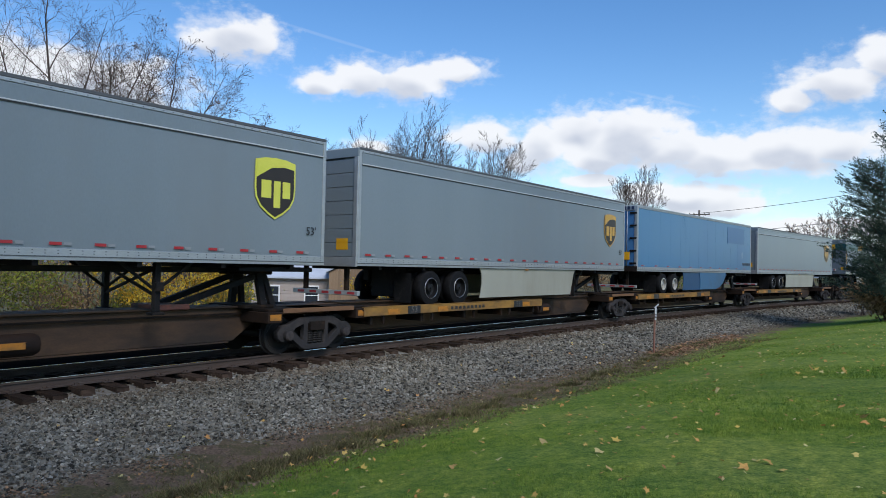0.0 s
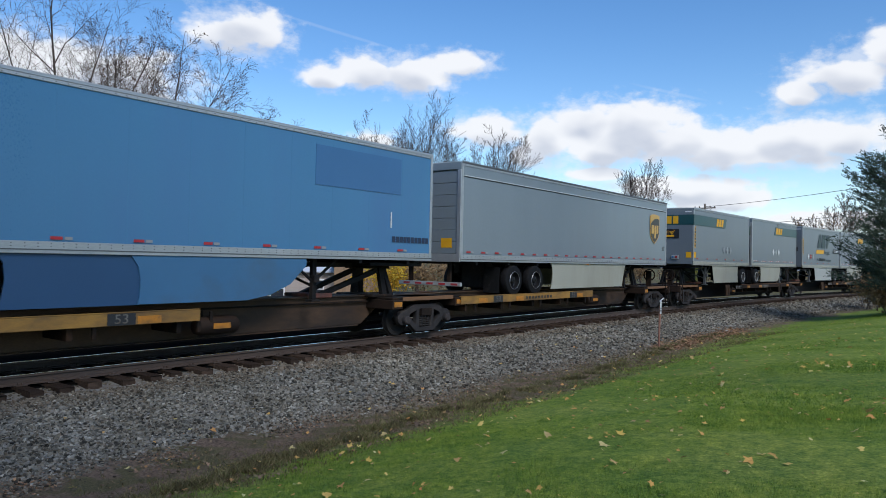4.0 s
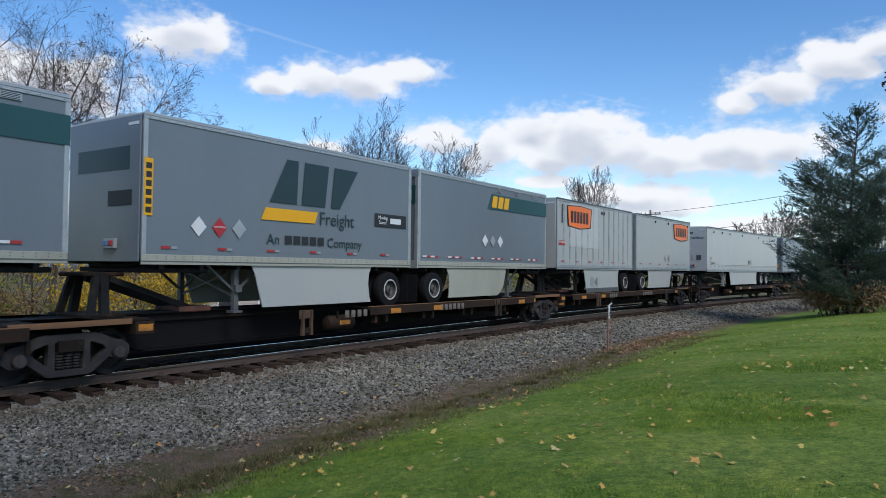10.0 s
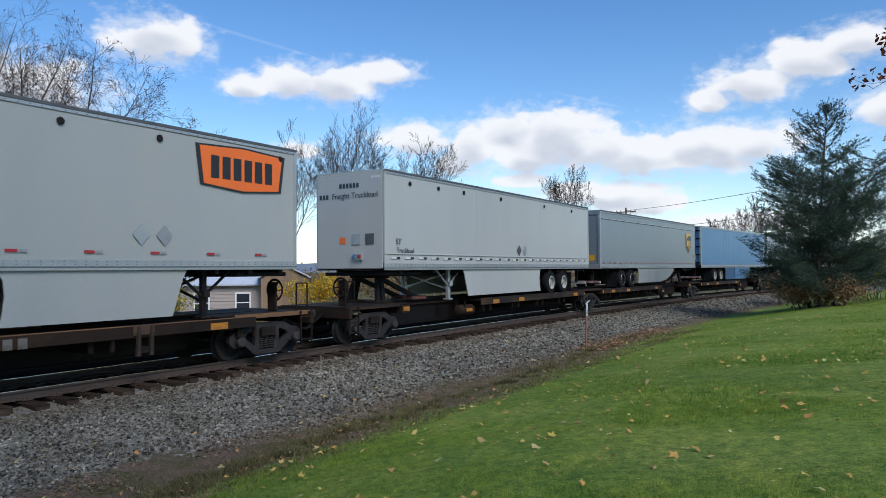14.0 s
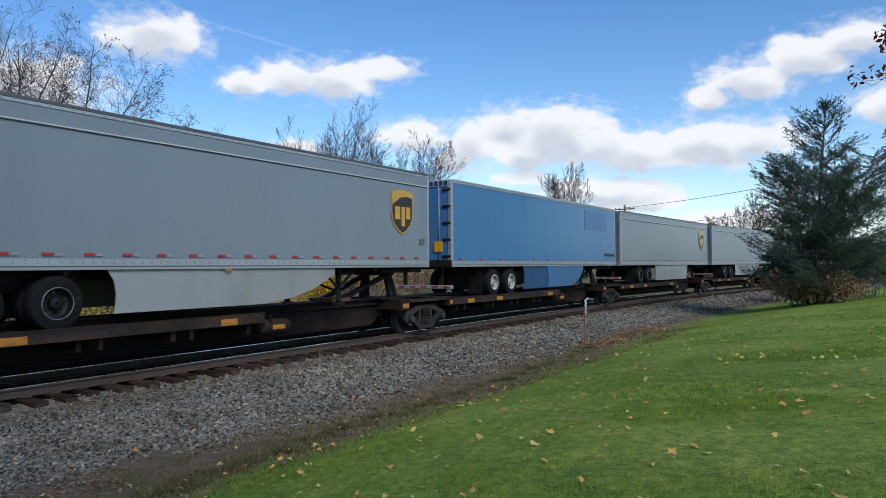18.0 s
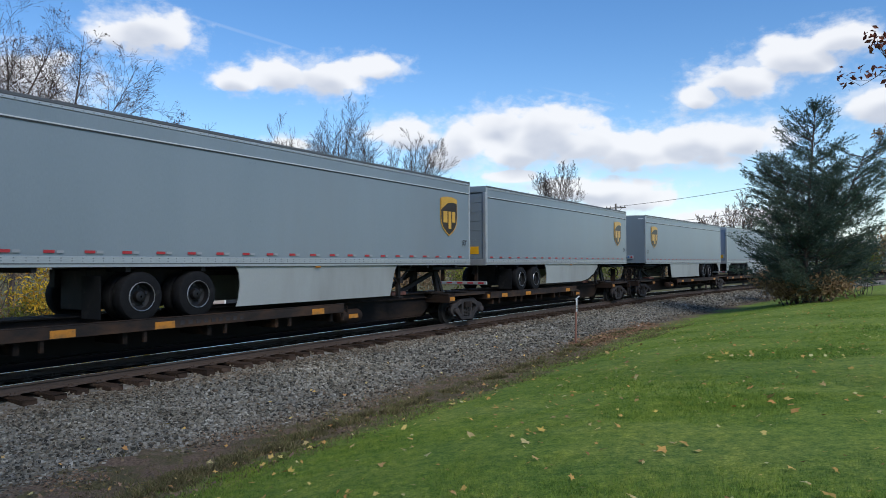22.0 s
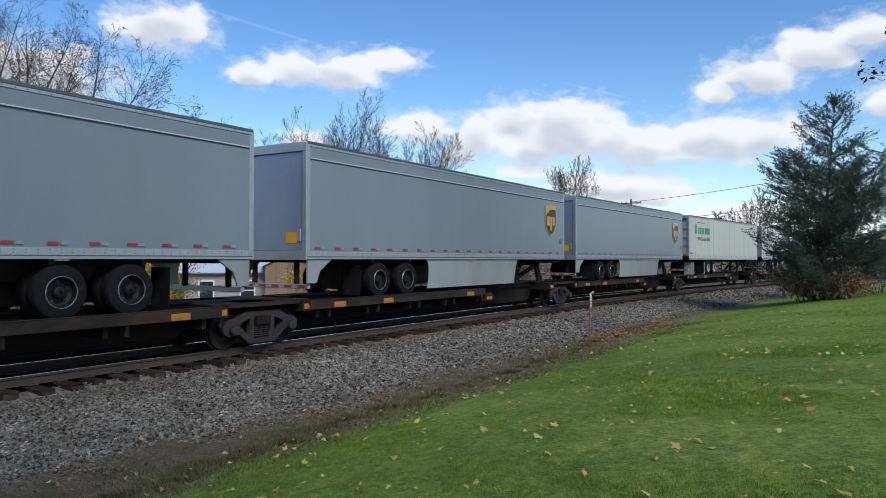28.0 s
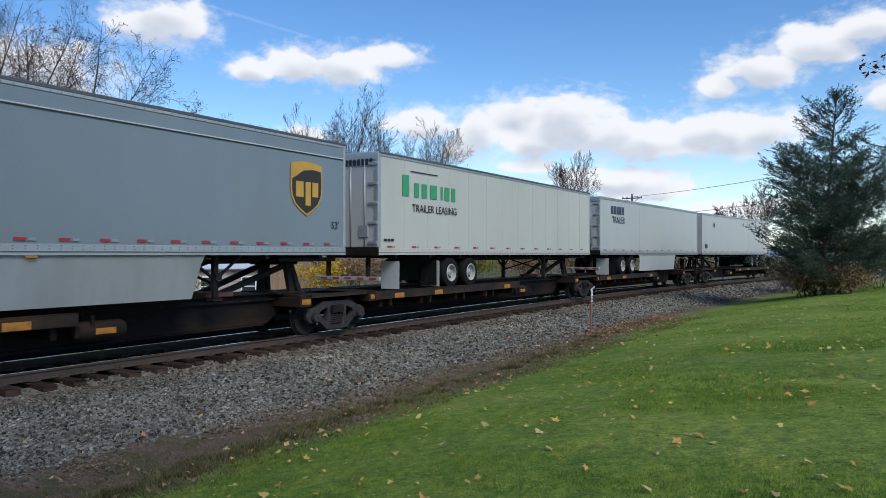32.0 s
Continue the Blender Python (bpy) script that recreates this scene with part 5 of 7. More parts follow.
        box("rounded_sign", 2.65, 4.05, -HALF - 0.018, -HALF - 0.010, 3.16, 3.52, M["ink"], thing, 0.003)
        bars(thing, 3.62, 3.34, 0.62, 0.15, M["white_tape"], 1, face=-HALF - 0.018)
        for words, z in (("Moving", 3.41), ("Soon?", 3.28)):
            lettering(thing, words, 2.98, z, 0.14, M["white_tape"]).location.y = -HALF - 0.022
        box("number_panel", -h + 0.02, -h + 0.20, -HALF - 0.018, -HALF - 0.010, 3.0, 4.1, M["amber"], thing)
        for i in range(6):
            box("lettering_bar", -h + 0.05, -h + 0.17, -HALF - 0.023, -HALF - 0.017, 3.05 + i * 0.17, 3.16 + i * 0.17, M["ink"], thing)
        box("green_band", edge, edge - 0.006, -0.9, 0.9, 3.9, 4.35, M["slate"], thing)
        box("rounded_sign", edge, edge - 0.010, -1.0, -0.2, 3.2, 3.5, M["ink"], thing, 0.004)
        diamonds(thing, -3.0, 2.85, 3, [M["white_tape"], M["red"], M["aluminium"]])
        lettering(thing, "FLAMMABLE", -2.48, 2.86, 0.055, M["white_tape"]).location.y = -HALF - 0.022
    else:
        # orange plaque with a black rim, wide at the middle
        def plaque(k):
            return [(-1.22 * k, 0.43 * k), (0.0, 0.49 * k), (1.22 * k, 0.43 * k), (1.10 * k, -0.38 * k), (0.0, -0.47 * k), (-1.10 * k, -0.38 * k)]
        at = 2.55 if flip > 0 else -2.1
        if style == "white_ribbed":
            seams(thing, length, zb, zt, 14, M["dull_white"], 0.012, 0.05)
            studs = bmesh.new()
            for i in range(1, 14):
                for dx in (-0.05, 0.05):
                    for k in range(50):
                        x, z = -h + length * i / 14 + dx, zb + 0.45 + k * (zt - zb - 0.65) / 50
                        add_box(studs, x - 0.009, x + 0.009, -HALF - 0.010, -HALF - 0.001, z, z + 0.018)
            tagged(part("rivets", studs, M["roof_rail"], thing, "rows of dark rivets beside the ribs"), kind="stuff")
            box("sticker", -4.10, -3.52, -HALF - 0.018, -HALF - 0.010, 3.06, 3.24, M["red"], thing, 0.002)
            for i in range(6):
                box("lettering_bar", -3.86, -3.76, -HALF - 0.018, -HALF - 0.010, 3.98 + i * 0.13, 4.08 + i * 0.13, M["ink"], thing)
            lettering(thing, "WARNING", -3.81, 3.165, 0.12, M["white_tape"]).location.y = -HALF - 0.022
            box("repainted_patch", -3.1, 0.1, -HALF - 0.0045, -HALF + 0.012, 3.0, 4.85, M["white_panel"], thing)
            box("skirt_flap", -1.22, 2.58, -1.262, -1.245, 1.04, 1.24, M["roof_rail"], thing, 0.004, "dark rubber flap along the skirt")
        sign = prism("orange_plaque", plaque(1.06), -HALF - 0.020, -HALF - 0.008, M["ink"], thing, where=(at, 0, 4.27))
        prism("plaque_field", plaque(0.98), -HALF - 0.025, -HALF - 0.019, M["orange"], sign)
        for i in range(6):
            box("lettering_bar", -0.90 + i * 0.31, -0.68 + i * 0.31, -HALF - 0.030, -HALF - 0.024, -0.24, 0.25, M["ink"], sign)
        if flip > 0:
            edge = -h - 0.052
            box("orange_plaque", edge, edge - 0.008, -1.0, -0.35, 3.9, 4.3, M["orange"], thing, 0.004)
            for x in (-1.6, 0.4, 3.7):
                link_part("side_vent", lathe_data("side_vent", ((0.07, 0.0), (0.07, -0.02), (0.04, -0.03)), M["black_steel"], 14), thing, (x, -HALF - 0.004, zt - 0.30))
            diamonds(thing, 0.0, 2.75, 2, [M["aluminium"], M["pale_tape"]])
        else:
            for x in (0.35, 0.62):
                link_part("side_vent", lathe_data("side_vent", ((0.07, 0.0), (0.07, -0.02), (0.04, -0.03)), M["black_steel"], 14), thing, (x, -HALF - 0.004, zt - 0.34))
            link_part("sun_emblem", lathe_data("sun_emblem", ((0.24, 0.0), (0.24, -0.01), (0.14, -0.011)), M["aluminium"], 20), thing, (-0.6, -1.255, 1.55))
            diamonds(thing, -0.1, 1.55, 1, [M["aluminium"]])
    return thing


# ---- spine cars ----
WHEEL_R = 0.42


def plate_with_holes(name, outline, holes, thick, mat):
    """A thick plate in x and z with holes cut through, edges rounded."""
    curve = bpy.data.curves.new(name, "CURVE")
    curve.dimensions, curve.fill_mode, curve.extrude, curve.bevel_depth = "2D", "BOTH", thick / 2 - 0.015, 0.015
    for ring in [outline] + holes:
        spline = curve.splines.new("POLY")
        spline.points.add(len(ring) - 1)
        for point, (x, z) in zip(spline.points, ring):
            point.co = (x, z, 0, 1)
        spline.use_cyclic_u = True
    holder = bpy.data.objects.new(name, curve)
    data = bpy.data.meshes.new_from_object(holder)
    data.transform(Matrix.Rotation(radians(90), 4, "X"))
    data.materials.clear()
    data.materials.append(mat)
    bpy.data.objects.remove(holder)
    bpy.data.curves.remove(curve)
    return data


def wheel_truck(thing, x, spinning):
    """A two-axle rail truck: wheelsets between two cast side frames, with springs."""
    if "frame" not in SHARED:
        SHARED["frame"] = plate_with_holes("side_frame", [(-1.12, 0.40), (-1.02, 0.31), (-0.86, 0.30), (-0.74, 0.38), (-0.42, 0.13), (-0.34, 0.10), (0.34, 0.10), (0.42, 0.13), (0.74, 0.38), (0.86, 0.30), (1.02, 0.31), (1.12, 0.40), (1.12, 0.54), (1.00, 0.64), (0.80, 0.67), (0.56, 0.79), (0.46, 0.81), (-0.46, 0.81), (-0.56, 0.79), (-0.80, 0.67), (-1.00, 0.64), (-1.12, 0.54)], [
            [(-0.70, 0.52), (-0.62, 0.60), (-0.40, 0.68), (-0.36, 0.66), (-0.36, 0.30), (-0.40, 0.27)], [(0.70, 0.52), (0.40, 0.27), (0.36, 0.30), (0.36, 0.66), (0.40, 0.68), (0.62, 0.60)], [(-0.27, 0.19), (-0.27, 0.70), (0.27, 0.70), (0.27, 0.19)]], 0.14, M["cast"])
        bm = bmesh.new()
        add_box(bm, -0.22, 0.22, -1.16, 1.16, 0.52, 0.72)
        data = bpy.data.meshes.new("bolster")
        bm.to_mesh(data)
        bm.free()
        data.materials.append(M["grime"])
        SHARED["bolster"] = data
        coil = [(0.085 if i % 2 else 0.066, 0.22 + 0.30 * i / 12) for i in range(13)]
        SHARED["spring"] = lathe_data("spring", tuple(coil), M["wheel"], 12, "z")
        w = WHEEL_R
        profile = [(0.08, -0.98), (0.08, -0.84), (0.15, -0.84), (0.16, -0.80), (0.30, -0.79), (0.335, -0.83), (w - 0.004, -0.83), (w, -0.80), (w + 0.004, -0.725), (w + 0.028, -0.715), (w + 0.026, -0.69), (0.34, -0.69), (0.12, -0.74), (0.085, -0.70)]
        profile = profile + [(r, -y) for r, y in profile[::-1]]
        SHARED["wheelset"] = lathe_data("wheelset", tuple(profile), M["wheel"], 32)
        SHARED["bright"] = lathe_data("tread_band", ((w - 0.006, -0.831), (w + 0.003, -0.802), (w + 0.007, -0.724)), M["tread"], 32)
        SHARED["bearing"] = lathe_data("bearing_cap", ((0.115, 0.0), (0.115, -0.12), (0.09, -0.15), (0.03, -0.155)), M["cast"], 16)
    truck = link_part("rail_truck", SHARED["bolster"], thing, (x, 0, 0), "dusty cast-steel truck with two axles")
    for y in (-1.04, 1.04):
        link_part("side_frame", SHARED["frame"], truck, (0, y, 0))
    for y in (-1.04, 1.04):
        for dx in (-0.15, 0.0, 0.15):
            link_part("spring", SHARED["spring"], truck, (dx, y, 0))
    for dx in (-0.88, 0.88):
        axle = link_part("wheelset", SHARED["wheelset"], truck, (dx, 0, WHEEL_R))
        spinning.append(axle)
        link_part("bearing_cap", SHARED["bearing"], truck, (dx, -1.10, WHEEL_R + 0.01))
    return truck


def hitch(thing, x, way, zb, mat):
    """The folding stand under a trailer's nose; way: towards the middle of the car."""
    top = zb - 0.16
    box("hitch_plate", x - 0.42, x + 0.42, -0.45, 0.45, top - 0.08, top, M["grime"], thing, 0.02)
    for y in (-0.42, 0.42):
        beam("hitch_leg", (x - 0.06 * way, y * 1.35, 1.05), (x - 0.02 * way, y, top - 0.06), 0.12, 0.16, M["black_steel"], thing)
        beam("hitch_leg", (x - 0.34 * way, y * 1.35, 1.05), (x - 0.16 * way, y, top - 0.06), 0.10, 0.13, M["black_steel"], thing)
        beam("hitch_strut", (x + 2.1 * way, y * 0.8, 1.10), (x + 0.1 * way, y, top - 0.12), 0.12, 0.12, M["black_steel"], thing)
    box("hitch_base", x + 1.7 * way, x + 2.5 * way, -0.45, 0.45, 1.05, 1.17, mat, thing, 0.02)
    box("hitch_base", x - 0.5, x + 0.3, -0.68, 0.68, 1.03, 1.11, M["grime"], thing, 0.02)


def spine_car(label, left, right, way, spine_mat, sill_mat, first_end, last_end, spinning, pups=False, zb=2.02, first_truck=False):
    """One platform of an articulated car between two trucks. way: +1 where the trailer's nose rests at the far end."""
    thing = new("spine_car")
    tagged(thing, label, "rail car", "spine cars of the train")
    h = (right - left) / 2
    deep = [(-h - 0.25, 1.05), (-h - 0.25, 0.84), (-h + 1.05, 0.80), (-h + 1.75, 0.32), (h - 1.75, 0.32), (h - 1.05, 0.80), (h + 0.25, 0.84), (h + 0.25, 1.05)]
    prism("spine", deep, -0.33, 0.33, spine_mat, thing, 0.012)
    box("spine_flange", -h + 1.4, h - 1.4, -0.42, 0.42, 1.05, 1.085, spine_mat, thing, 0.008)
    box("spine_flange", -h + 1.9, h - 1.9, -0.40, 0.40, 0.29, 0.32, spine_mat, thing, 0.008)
    # end platforms over the trucks
    for sx, end in ((-1, first_end), (1, last_end)):
        reach = 0.55 if not end else 1.35
        box("end_platform", sx * (h - 1.5), sx * (h + reach), -1.22, 1.22, 0.98, 1.04, M["grime"], thing, 0.012)
        box("platform_edge", sx * (h - 1.1), sx * (h + reach - 0.05), -1.238, -1.221, 0.945, 1.05, M["lip_rust"] if sill_mat in (M["deck_yellow"], M["deck_rust"]) else M["deck_dark"], thing, 0.004)
        box("bolster_box", sx * (h - 1.55), sx * (h - 1.15), -1.28, 1.28, 0.74, 0.98, M["deck_rust"], thing, 0.012)
        box("reflector", sx * (h - 1.5), sx * (h - 1.2), -1.292, -1.283, 0.80, 0.93, M["orange_tape"], thing)
        if end:
            # coupler, brake wheel, ladder and hand rails at the outer ends of a car
            x = sx * (h + 1.35)
            box("end_sill", x - 0.12 * sx, x, -1.35, 1.35, 0.72, 1.02, M["deck_rust"], thing, 0.015)
            box("coupler", x, x + 0.75 * sx, -0.16, 0.16, 0.72, 0.95, M["cast"], thing, 0.03)
            ring = new("brake_wheel", lathe_data("brake_wheel", ((0.26, -0.02), (0.29, 0.0), (0.26, 0.02), (0.23, 0.0), (0.26, -0.02)), M["grime"], 20, "x", False))
            ring.parent = thing
            ring.location = (sx * (h + 0.78), -0.55, 1.55)
            for k in range(3):
                a = k * math.pi / 3
                spoke = beam("spoke", (0, 0.25 * math.cos(a), 0.25 * math.sin(a)), (0, -0.25 * math.cos(a), -0.25 * math.sin(a)), 0.025, 0.025, M["grime"], ring)
            box("brake_post", sx * (h + 0.66), sx * (h + 0.74), -0.68, -0.42, 1.04, 1.75, M["grime"], thing, 0.01)
            for z in (0.35, 0.62, 0.9):
                beam("ladder_rung", (sx * (h + 1.30), -1.30, z), (sx * (h + 0.92), -1.30, z), 0.03, 0.03, M["grime"], thing)
            for dx in (0.92, 1.30):
                beam("ladder_rail", (sx * (h + dx), -1.30, 0.25), (sx * (h + dx), -1.30, 1.05), 0.035, 0.035, M["grime"], thing)
                beam("grab_rail", (sx * (h + dx), -1.15, 1.04), (sx * (h + dx), -1.15, 1.72), 0.03, 0.03, M["grime"], thing)
            beam("grab_rail", (sx * (h + 0.92), -1.15, 1.72), (sx * (h + 1.30), -1.15, 1.72), 0.03, 0.03, M["grime"], thing)
            beam("air_hose", (x, -0.4, 0.85), (x + 0.6 * sx, -0.3, 0.45), 0.05, 0.05, M["rubber"], thing)
    # wheel deck
    if pups:
        x0, x1 = (-1.6 if label.endswith("deck") and not last_end else -6.6), 8.2
    elif way > 0:
        x0, x1 = -h + 1.35, 1.55
    else:
        x0, x1 = -2.7, h - 1.35
    for y in (-1, 1):
        box("wheel_deck", x0, x1, y * 0.46, y * 1.30, DECK - 0.055, DECK, M["grime"], thing, 0.008)
        box("side_sill", x0 + 0.02, x1 - 0.02, y * 1.30, y * 1.335, DECK - 0.185, DECK + 0.035, sill_mat, thing, 0.008)
        box("sill_lip", x0 + 0.02, x1 - 0.02, y * 1.24, y * 1.34, DECK + 0.036, DECK + 0.052, M["lip_rust"] if pups else sill_mat, thing, 0.004)
    at_bars = -2.6
    n = 5
    for i in range(n):
        x = x0 + 0.4 + (x1 - x0 - 0.8) * i / (n - 1)
        prism("deck_bracket", [(x - 0.05, DECK - 0.06), (x + 0.05, DECK - 0.06), (x + 0.05, 0.55), (x - 0.05, 0.55)], -1.22, -0.33, M["grime"], thing)
        prism("deck_bracket", [(x - 0.05, DECK - 0.06), (x + 0.05, DECK - 0.06), (x + 0.05, 0.55), (x - 0.05, 0.55)], 0.33, 1.22, M["grime"], thing)
        box("lashing_foot", x + 0.35, x + 0.42, -1.30, -1.24, DECK - 0.40, DECK - 0.20, M["grime"], thing)
    for i, x in enumerate((x0 + 0.9, x0 + 3.0, x1 - 1.3)):
        box("reflector", x, x + 0.46, -1.342, -1.334, DECK - 0.17, DECK - 0.03, M["orange_tape"], thing)
    if sill_mat == M["deck_yellow"]:
        for x in (x0 + 1.95, x1 - 1.6):
            box("number_plate", x - 0.26, x + 0.26, -1.341, -1.335, DECK - 0.18, DECK + 0.03, M["ink"], thing)
            link_part("lettering", text_mesh("53", 0.24, M["chalk"], 1.15), thing, (x, -1.345, DECK - 0.075))
    for at in (-4.0, 5.3) if pups else ():
        # winch bracket that hangs from the sill
        for dx in (-0.16, 0.12):
            prism("winch_bracket", [(at + dx, DECK + 0.05), (at + dx + 0.05, DECK + 0.05), (at + dx + 0.05, 0.42), (at + dx - 0.03, 0.42)], -1.42, -1.338, M["spine_brown"], thing, 0.006)
        box("winch_drum", at - 0.15, at + 0.16, -1.40, -1.345, 0.46, 0.60, M["grime"], thing, 0.02)
        box("winch_plate", at - 0.24, at + 0.22, -1.37, -1.338, DECK - 0.14, DECK + 0.06, M["spine_brown"], thing, 0.008)
    for i in range(10 if pups else 9):
        x = x0 + 3.6 + i * 0.2
        if pups:
            x = (at_bars + i * 0.24) if i < 4 else (at_bars + 3.4 + i * 0.24)
            box("lettering_bar", x, x + 0.15, -1.341, -1.335, DECK - 0.19, DECK - 0.01, M["chalk"], thing)
            continue
        box("lettering_bar", x, x + 0.11, -1.341, -1.335, DECK - 0.125, DECK - 0.04, M["cast"] if sill_mat != M["deck_yellow"] else M["ink"], thing)
    # air reservoir hung beside the spine, and brake pipes
    tank_x = (2.15 if way > 0 else -3.2) if not pups else (-2.4 if not last_end else -7.3)
    link_part("air_reservoir", lathe_data("air_reservoir", ((0.05, -0.50), (0.15, -0.48), (0.19, -0.40), (0.19, 0.40), (0.15, 0.48), (0.05, 0.50)), M["deck_rust"], 18, "x"), thing, (tank_x, -0.95, 0.62))
    box("reflector", tank_x - 0.18, tank_x + 0.22, -1.150, -1.138, 0.57, 0.68, M["orange_tape"], thing)
    for y in (-0.75, -1.1):
        box("tank_strap", tank_x - 0.25, tank_x - 0.19, y - 0.02, y + 0.02, 0.60, 0.92, M["grime"], thing)
    beam("brake_pipe", (-h + 1.5, -0.40, 0.92), (h - 1.5, -0.40, 0.92), 0.04, 0.04, M["grime"], thing)
    hx = h - 1.2
    if pups:
        hitch(thing, -h + 1.0, 1, 2.06, M["hitch_red"])
        hitch(thing, h - 3.2, -1, 2.06, M["hitch_red"])
    else:
        hitch(thing, hx * way, -way, zb, M["hitch_red"])
    if first_truck:
        wheel_truck(thing, -h, spinning)
    wheel_truck(thing, h, spinning)
    return thing


# ---- the train's make-up: places along the track at the first moment ----
SPINNING = []
MOVERS = []      # thing, distance along the track, half of the wheelbase that carries it


def add_cars():
    # dark: spine steel with the under-deck shade put into its colour
    brown, dark, yellow, rust, grimy = M["spine_brown"], M["spine_shaded"], M["deck_yellow"], M["deck_rust"], M["deck_dark"]
    blocks = [
        ("brown spine car platform with worn yellow side sills", [-5.97, 11.45, 28.81, 46.33, 62.97], [1, 1, 1, 1], brown, yellow, False, False),
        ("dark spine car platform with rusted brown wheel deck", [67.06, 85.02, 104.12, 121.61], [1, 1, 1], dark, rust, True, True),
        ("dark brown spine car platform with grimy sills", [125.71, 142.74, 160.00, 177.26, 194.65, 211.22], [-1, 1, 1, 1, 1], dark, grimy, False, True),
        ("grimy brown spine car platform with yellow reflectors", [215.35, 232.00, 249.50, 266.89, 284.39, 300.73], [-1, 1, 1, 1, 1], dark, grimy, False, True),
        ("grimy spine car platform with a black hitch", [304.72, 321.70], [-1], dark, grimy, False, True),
    ]
    for label, trucks, ways, spine, sill, pups, start in blocks:
        for i, way in enumerate(ways):
            left, right = trucks[i], trucks[i + 1]
            first, last = i == 0 and start, i == len(ways) - 1
            thing = spine_car(label, left, right, way, spine, sill, first, last, SPINNING, pups and True, 2.02, i == 0)
            MOVERS.append((thing, (left + right) / 2, (right - left) / 2))


def add_trailers():
    parcel = "pale grey van trailer with a gold shield emblem"
    rows = [
        (3.38, long_trailer("faded grey van trailer with a lime shield emblem", 1, "parcel_old", skirted=False)),
        (20.64, long_trailer("pale grey van trailer with cream skirt and gold shield emblem", 1, "parcel_old")),
        (38.22, long_trailer("sky-blue van trailer with a painted-over patch", 1, "blue")),
        (55.75, long_trailer("pale grey van trailer with cream skirt and gold shield emblem", 1, "parcel_old")),
        (71.40, short_trailer("grey pup trailer with a green band round its nose", -1, "grey_band")),
        (80.56, short_trailer("grey pup trailer with a green band and white placards", 1, "grey_band")),
        (90.50, short_trailer("grey pup trailer with large slate lettering blocks and amber bar", -1, "grey_mark")),
        (99.45, short_trailer("grey pup trailer with a green band and white placards", 1, "grey_band")),
        (108.92, short_trailer("white ribbed pup trailer with an orange plaque", -1, "white_ribbed")),
        (118.12, short_trailer("smooth white pup trailer with an orange plaque", 1, "white_smooth")),
        (134.05, long_trailer("plain white van trailer with round side vents and long skirt", -1, "truckload")),
        (151.85, long_trailer(parcel, 1, "parcel", sweep=2.6)),
        (169.41, long_trailer("sky-blue van trailer with white wheel rims", 1, "blue")),
        (186.46, long_trailer(parcel, 1, "parcel")),
        (203.88, long_trailer(parcel, 1, "parcel", sweep=2.2)),
        (223.42, long_trailer("pale grey van trailer, nose first, with gold shield emblem", -1, "parcel", gusset=True)),
        (241.36, long_trailer(parcel, 1, "parcel", gusset=True)),
        (258.92, long_trailer(parcel, 1, "parcel", gusset=True)),
        (276.52, long_trailer("cream ribbed van trailer with green lettering blocks", 1, "lease", tandem_at=(-4.2, -2.95))),
        (294.05, long_trailer("white rental van trailer with navy lettering", 1, "rental", zt=4.88)),
        (311.30, long_trailer("plain white van trailer with small slate marks", -1, "plain", zt=4.88)),
    ]
    for s, thing in rows:
        MOVERS.append((thing, s, 8.3 if thing.name.startswith("trailer") else 8.9))


add_cars()
add_trailers()


# ---- beyond the track and on the lawn ----
def spot(azimuth, distance, lift=0.0):
    """A place on the ground at a bearing and distance from where the camera stands."""
    x, y = distance * math.sin(radians(azimuth)), distance * math.cos(radians(azimuth))
    return x, y, height_at(x, y) + lift


class Wood:
    """Gathers tapered limbs as tubes."""

    def __init__(self):
        self.verts, self.faces = [], []

    def limb(self, points, radii, sides):
        base = len(self.verts)
        for i, p in enumerate(points):
            way = (points[min(i + 1, len(points) - 1)] - points[max(i - 1, 0)]).normalized()
            side = way.orthogonal().normalized()
            up = way.cross(side)
            for k in range(sides):
                a = 2 * math.pi * k / sides
                self.verts.append(tuple(p + (side * math.cos(a) + up * math.sin(a)) * radii[i]))
        for i in range(len(points) - 1):
            for k in range(sides):
                j = (k + 1) % sides
                self.faces.append((base + i * sides + k, base + i * sides + j, base + (i + 1) * sides + j, base + (i + 1) * sides + k))


def grow(wood, rng, start, way, length, radius, depth, tips, spread=0.6, rise=0.12, sides=6, least=0.006):
    """A limb that wanders, tapers and forks."""
    steps = 4 if depth > 1 else 3
    points, radii = [start], [radius]
    p, d = start.copy(), way.normalized()
    for i in range(steps):
        d = (d + Vector((rng.uniform(-1, 1), rng.uniform(-1, 1), rng.uniform(-0.6, 1))) * 0.16 + Vector((0, 0, rise * 0.12))).normalized()
        p = p + d * (length / steps)
        points.append(p.copy())
        radii.append(max(least, radius * (1 - 0.62 * (i + 1) / steps)))
    wood.limb(points, radii, sides)
    if depth == 0:
        tips.append((points[-1], d))
        return
    count = rng.randint(3, 4) if depth > 1 else rng.randint(2, 3)
    for i in range(count):
        k = rng.uniform(0.35, 1.0) if i else 1.0
        j = min(steps - 1, int(k * steps))
        at = points[j].lerp(points[j + 1], min(1, k * steps - j)) if j < steps else points[-1]
        out = Vector((rng.uniform(-1, 1), rng.uniform(-1, 1), rng.uniform(-0.1, 0.7))).normalized()
        grow(wood, rng, at, (d * (1 - spread * 0.6) + out * spread + Vector((0, 0, rise))).normalized(), length * rng.uniform(0.58, 0.86), max(least, radii[j] * 0.5), depth - 1, tips, spread, rise, max(3, sides - 1), least)


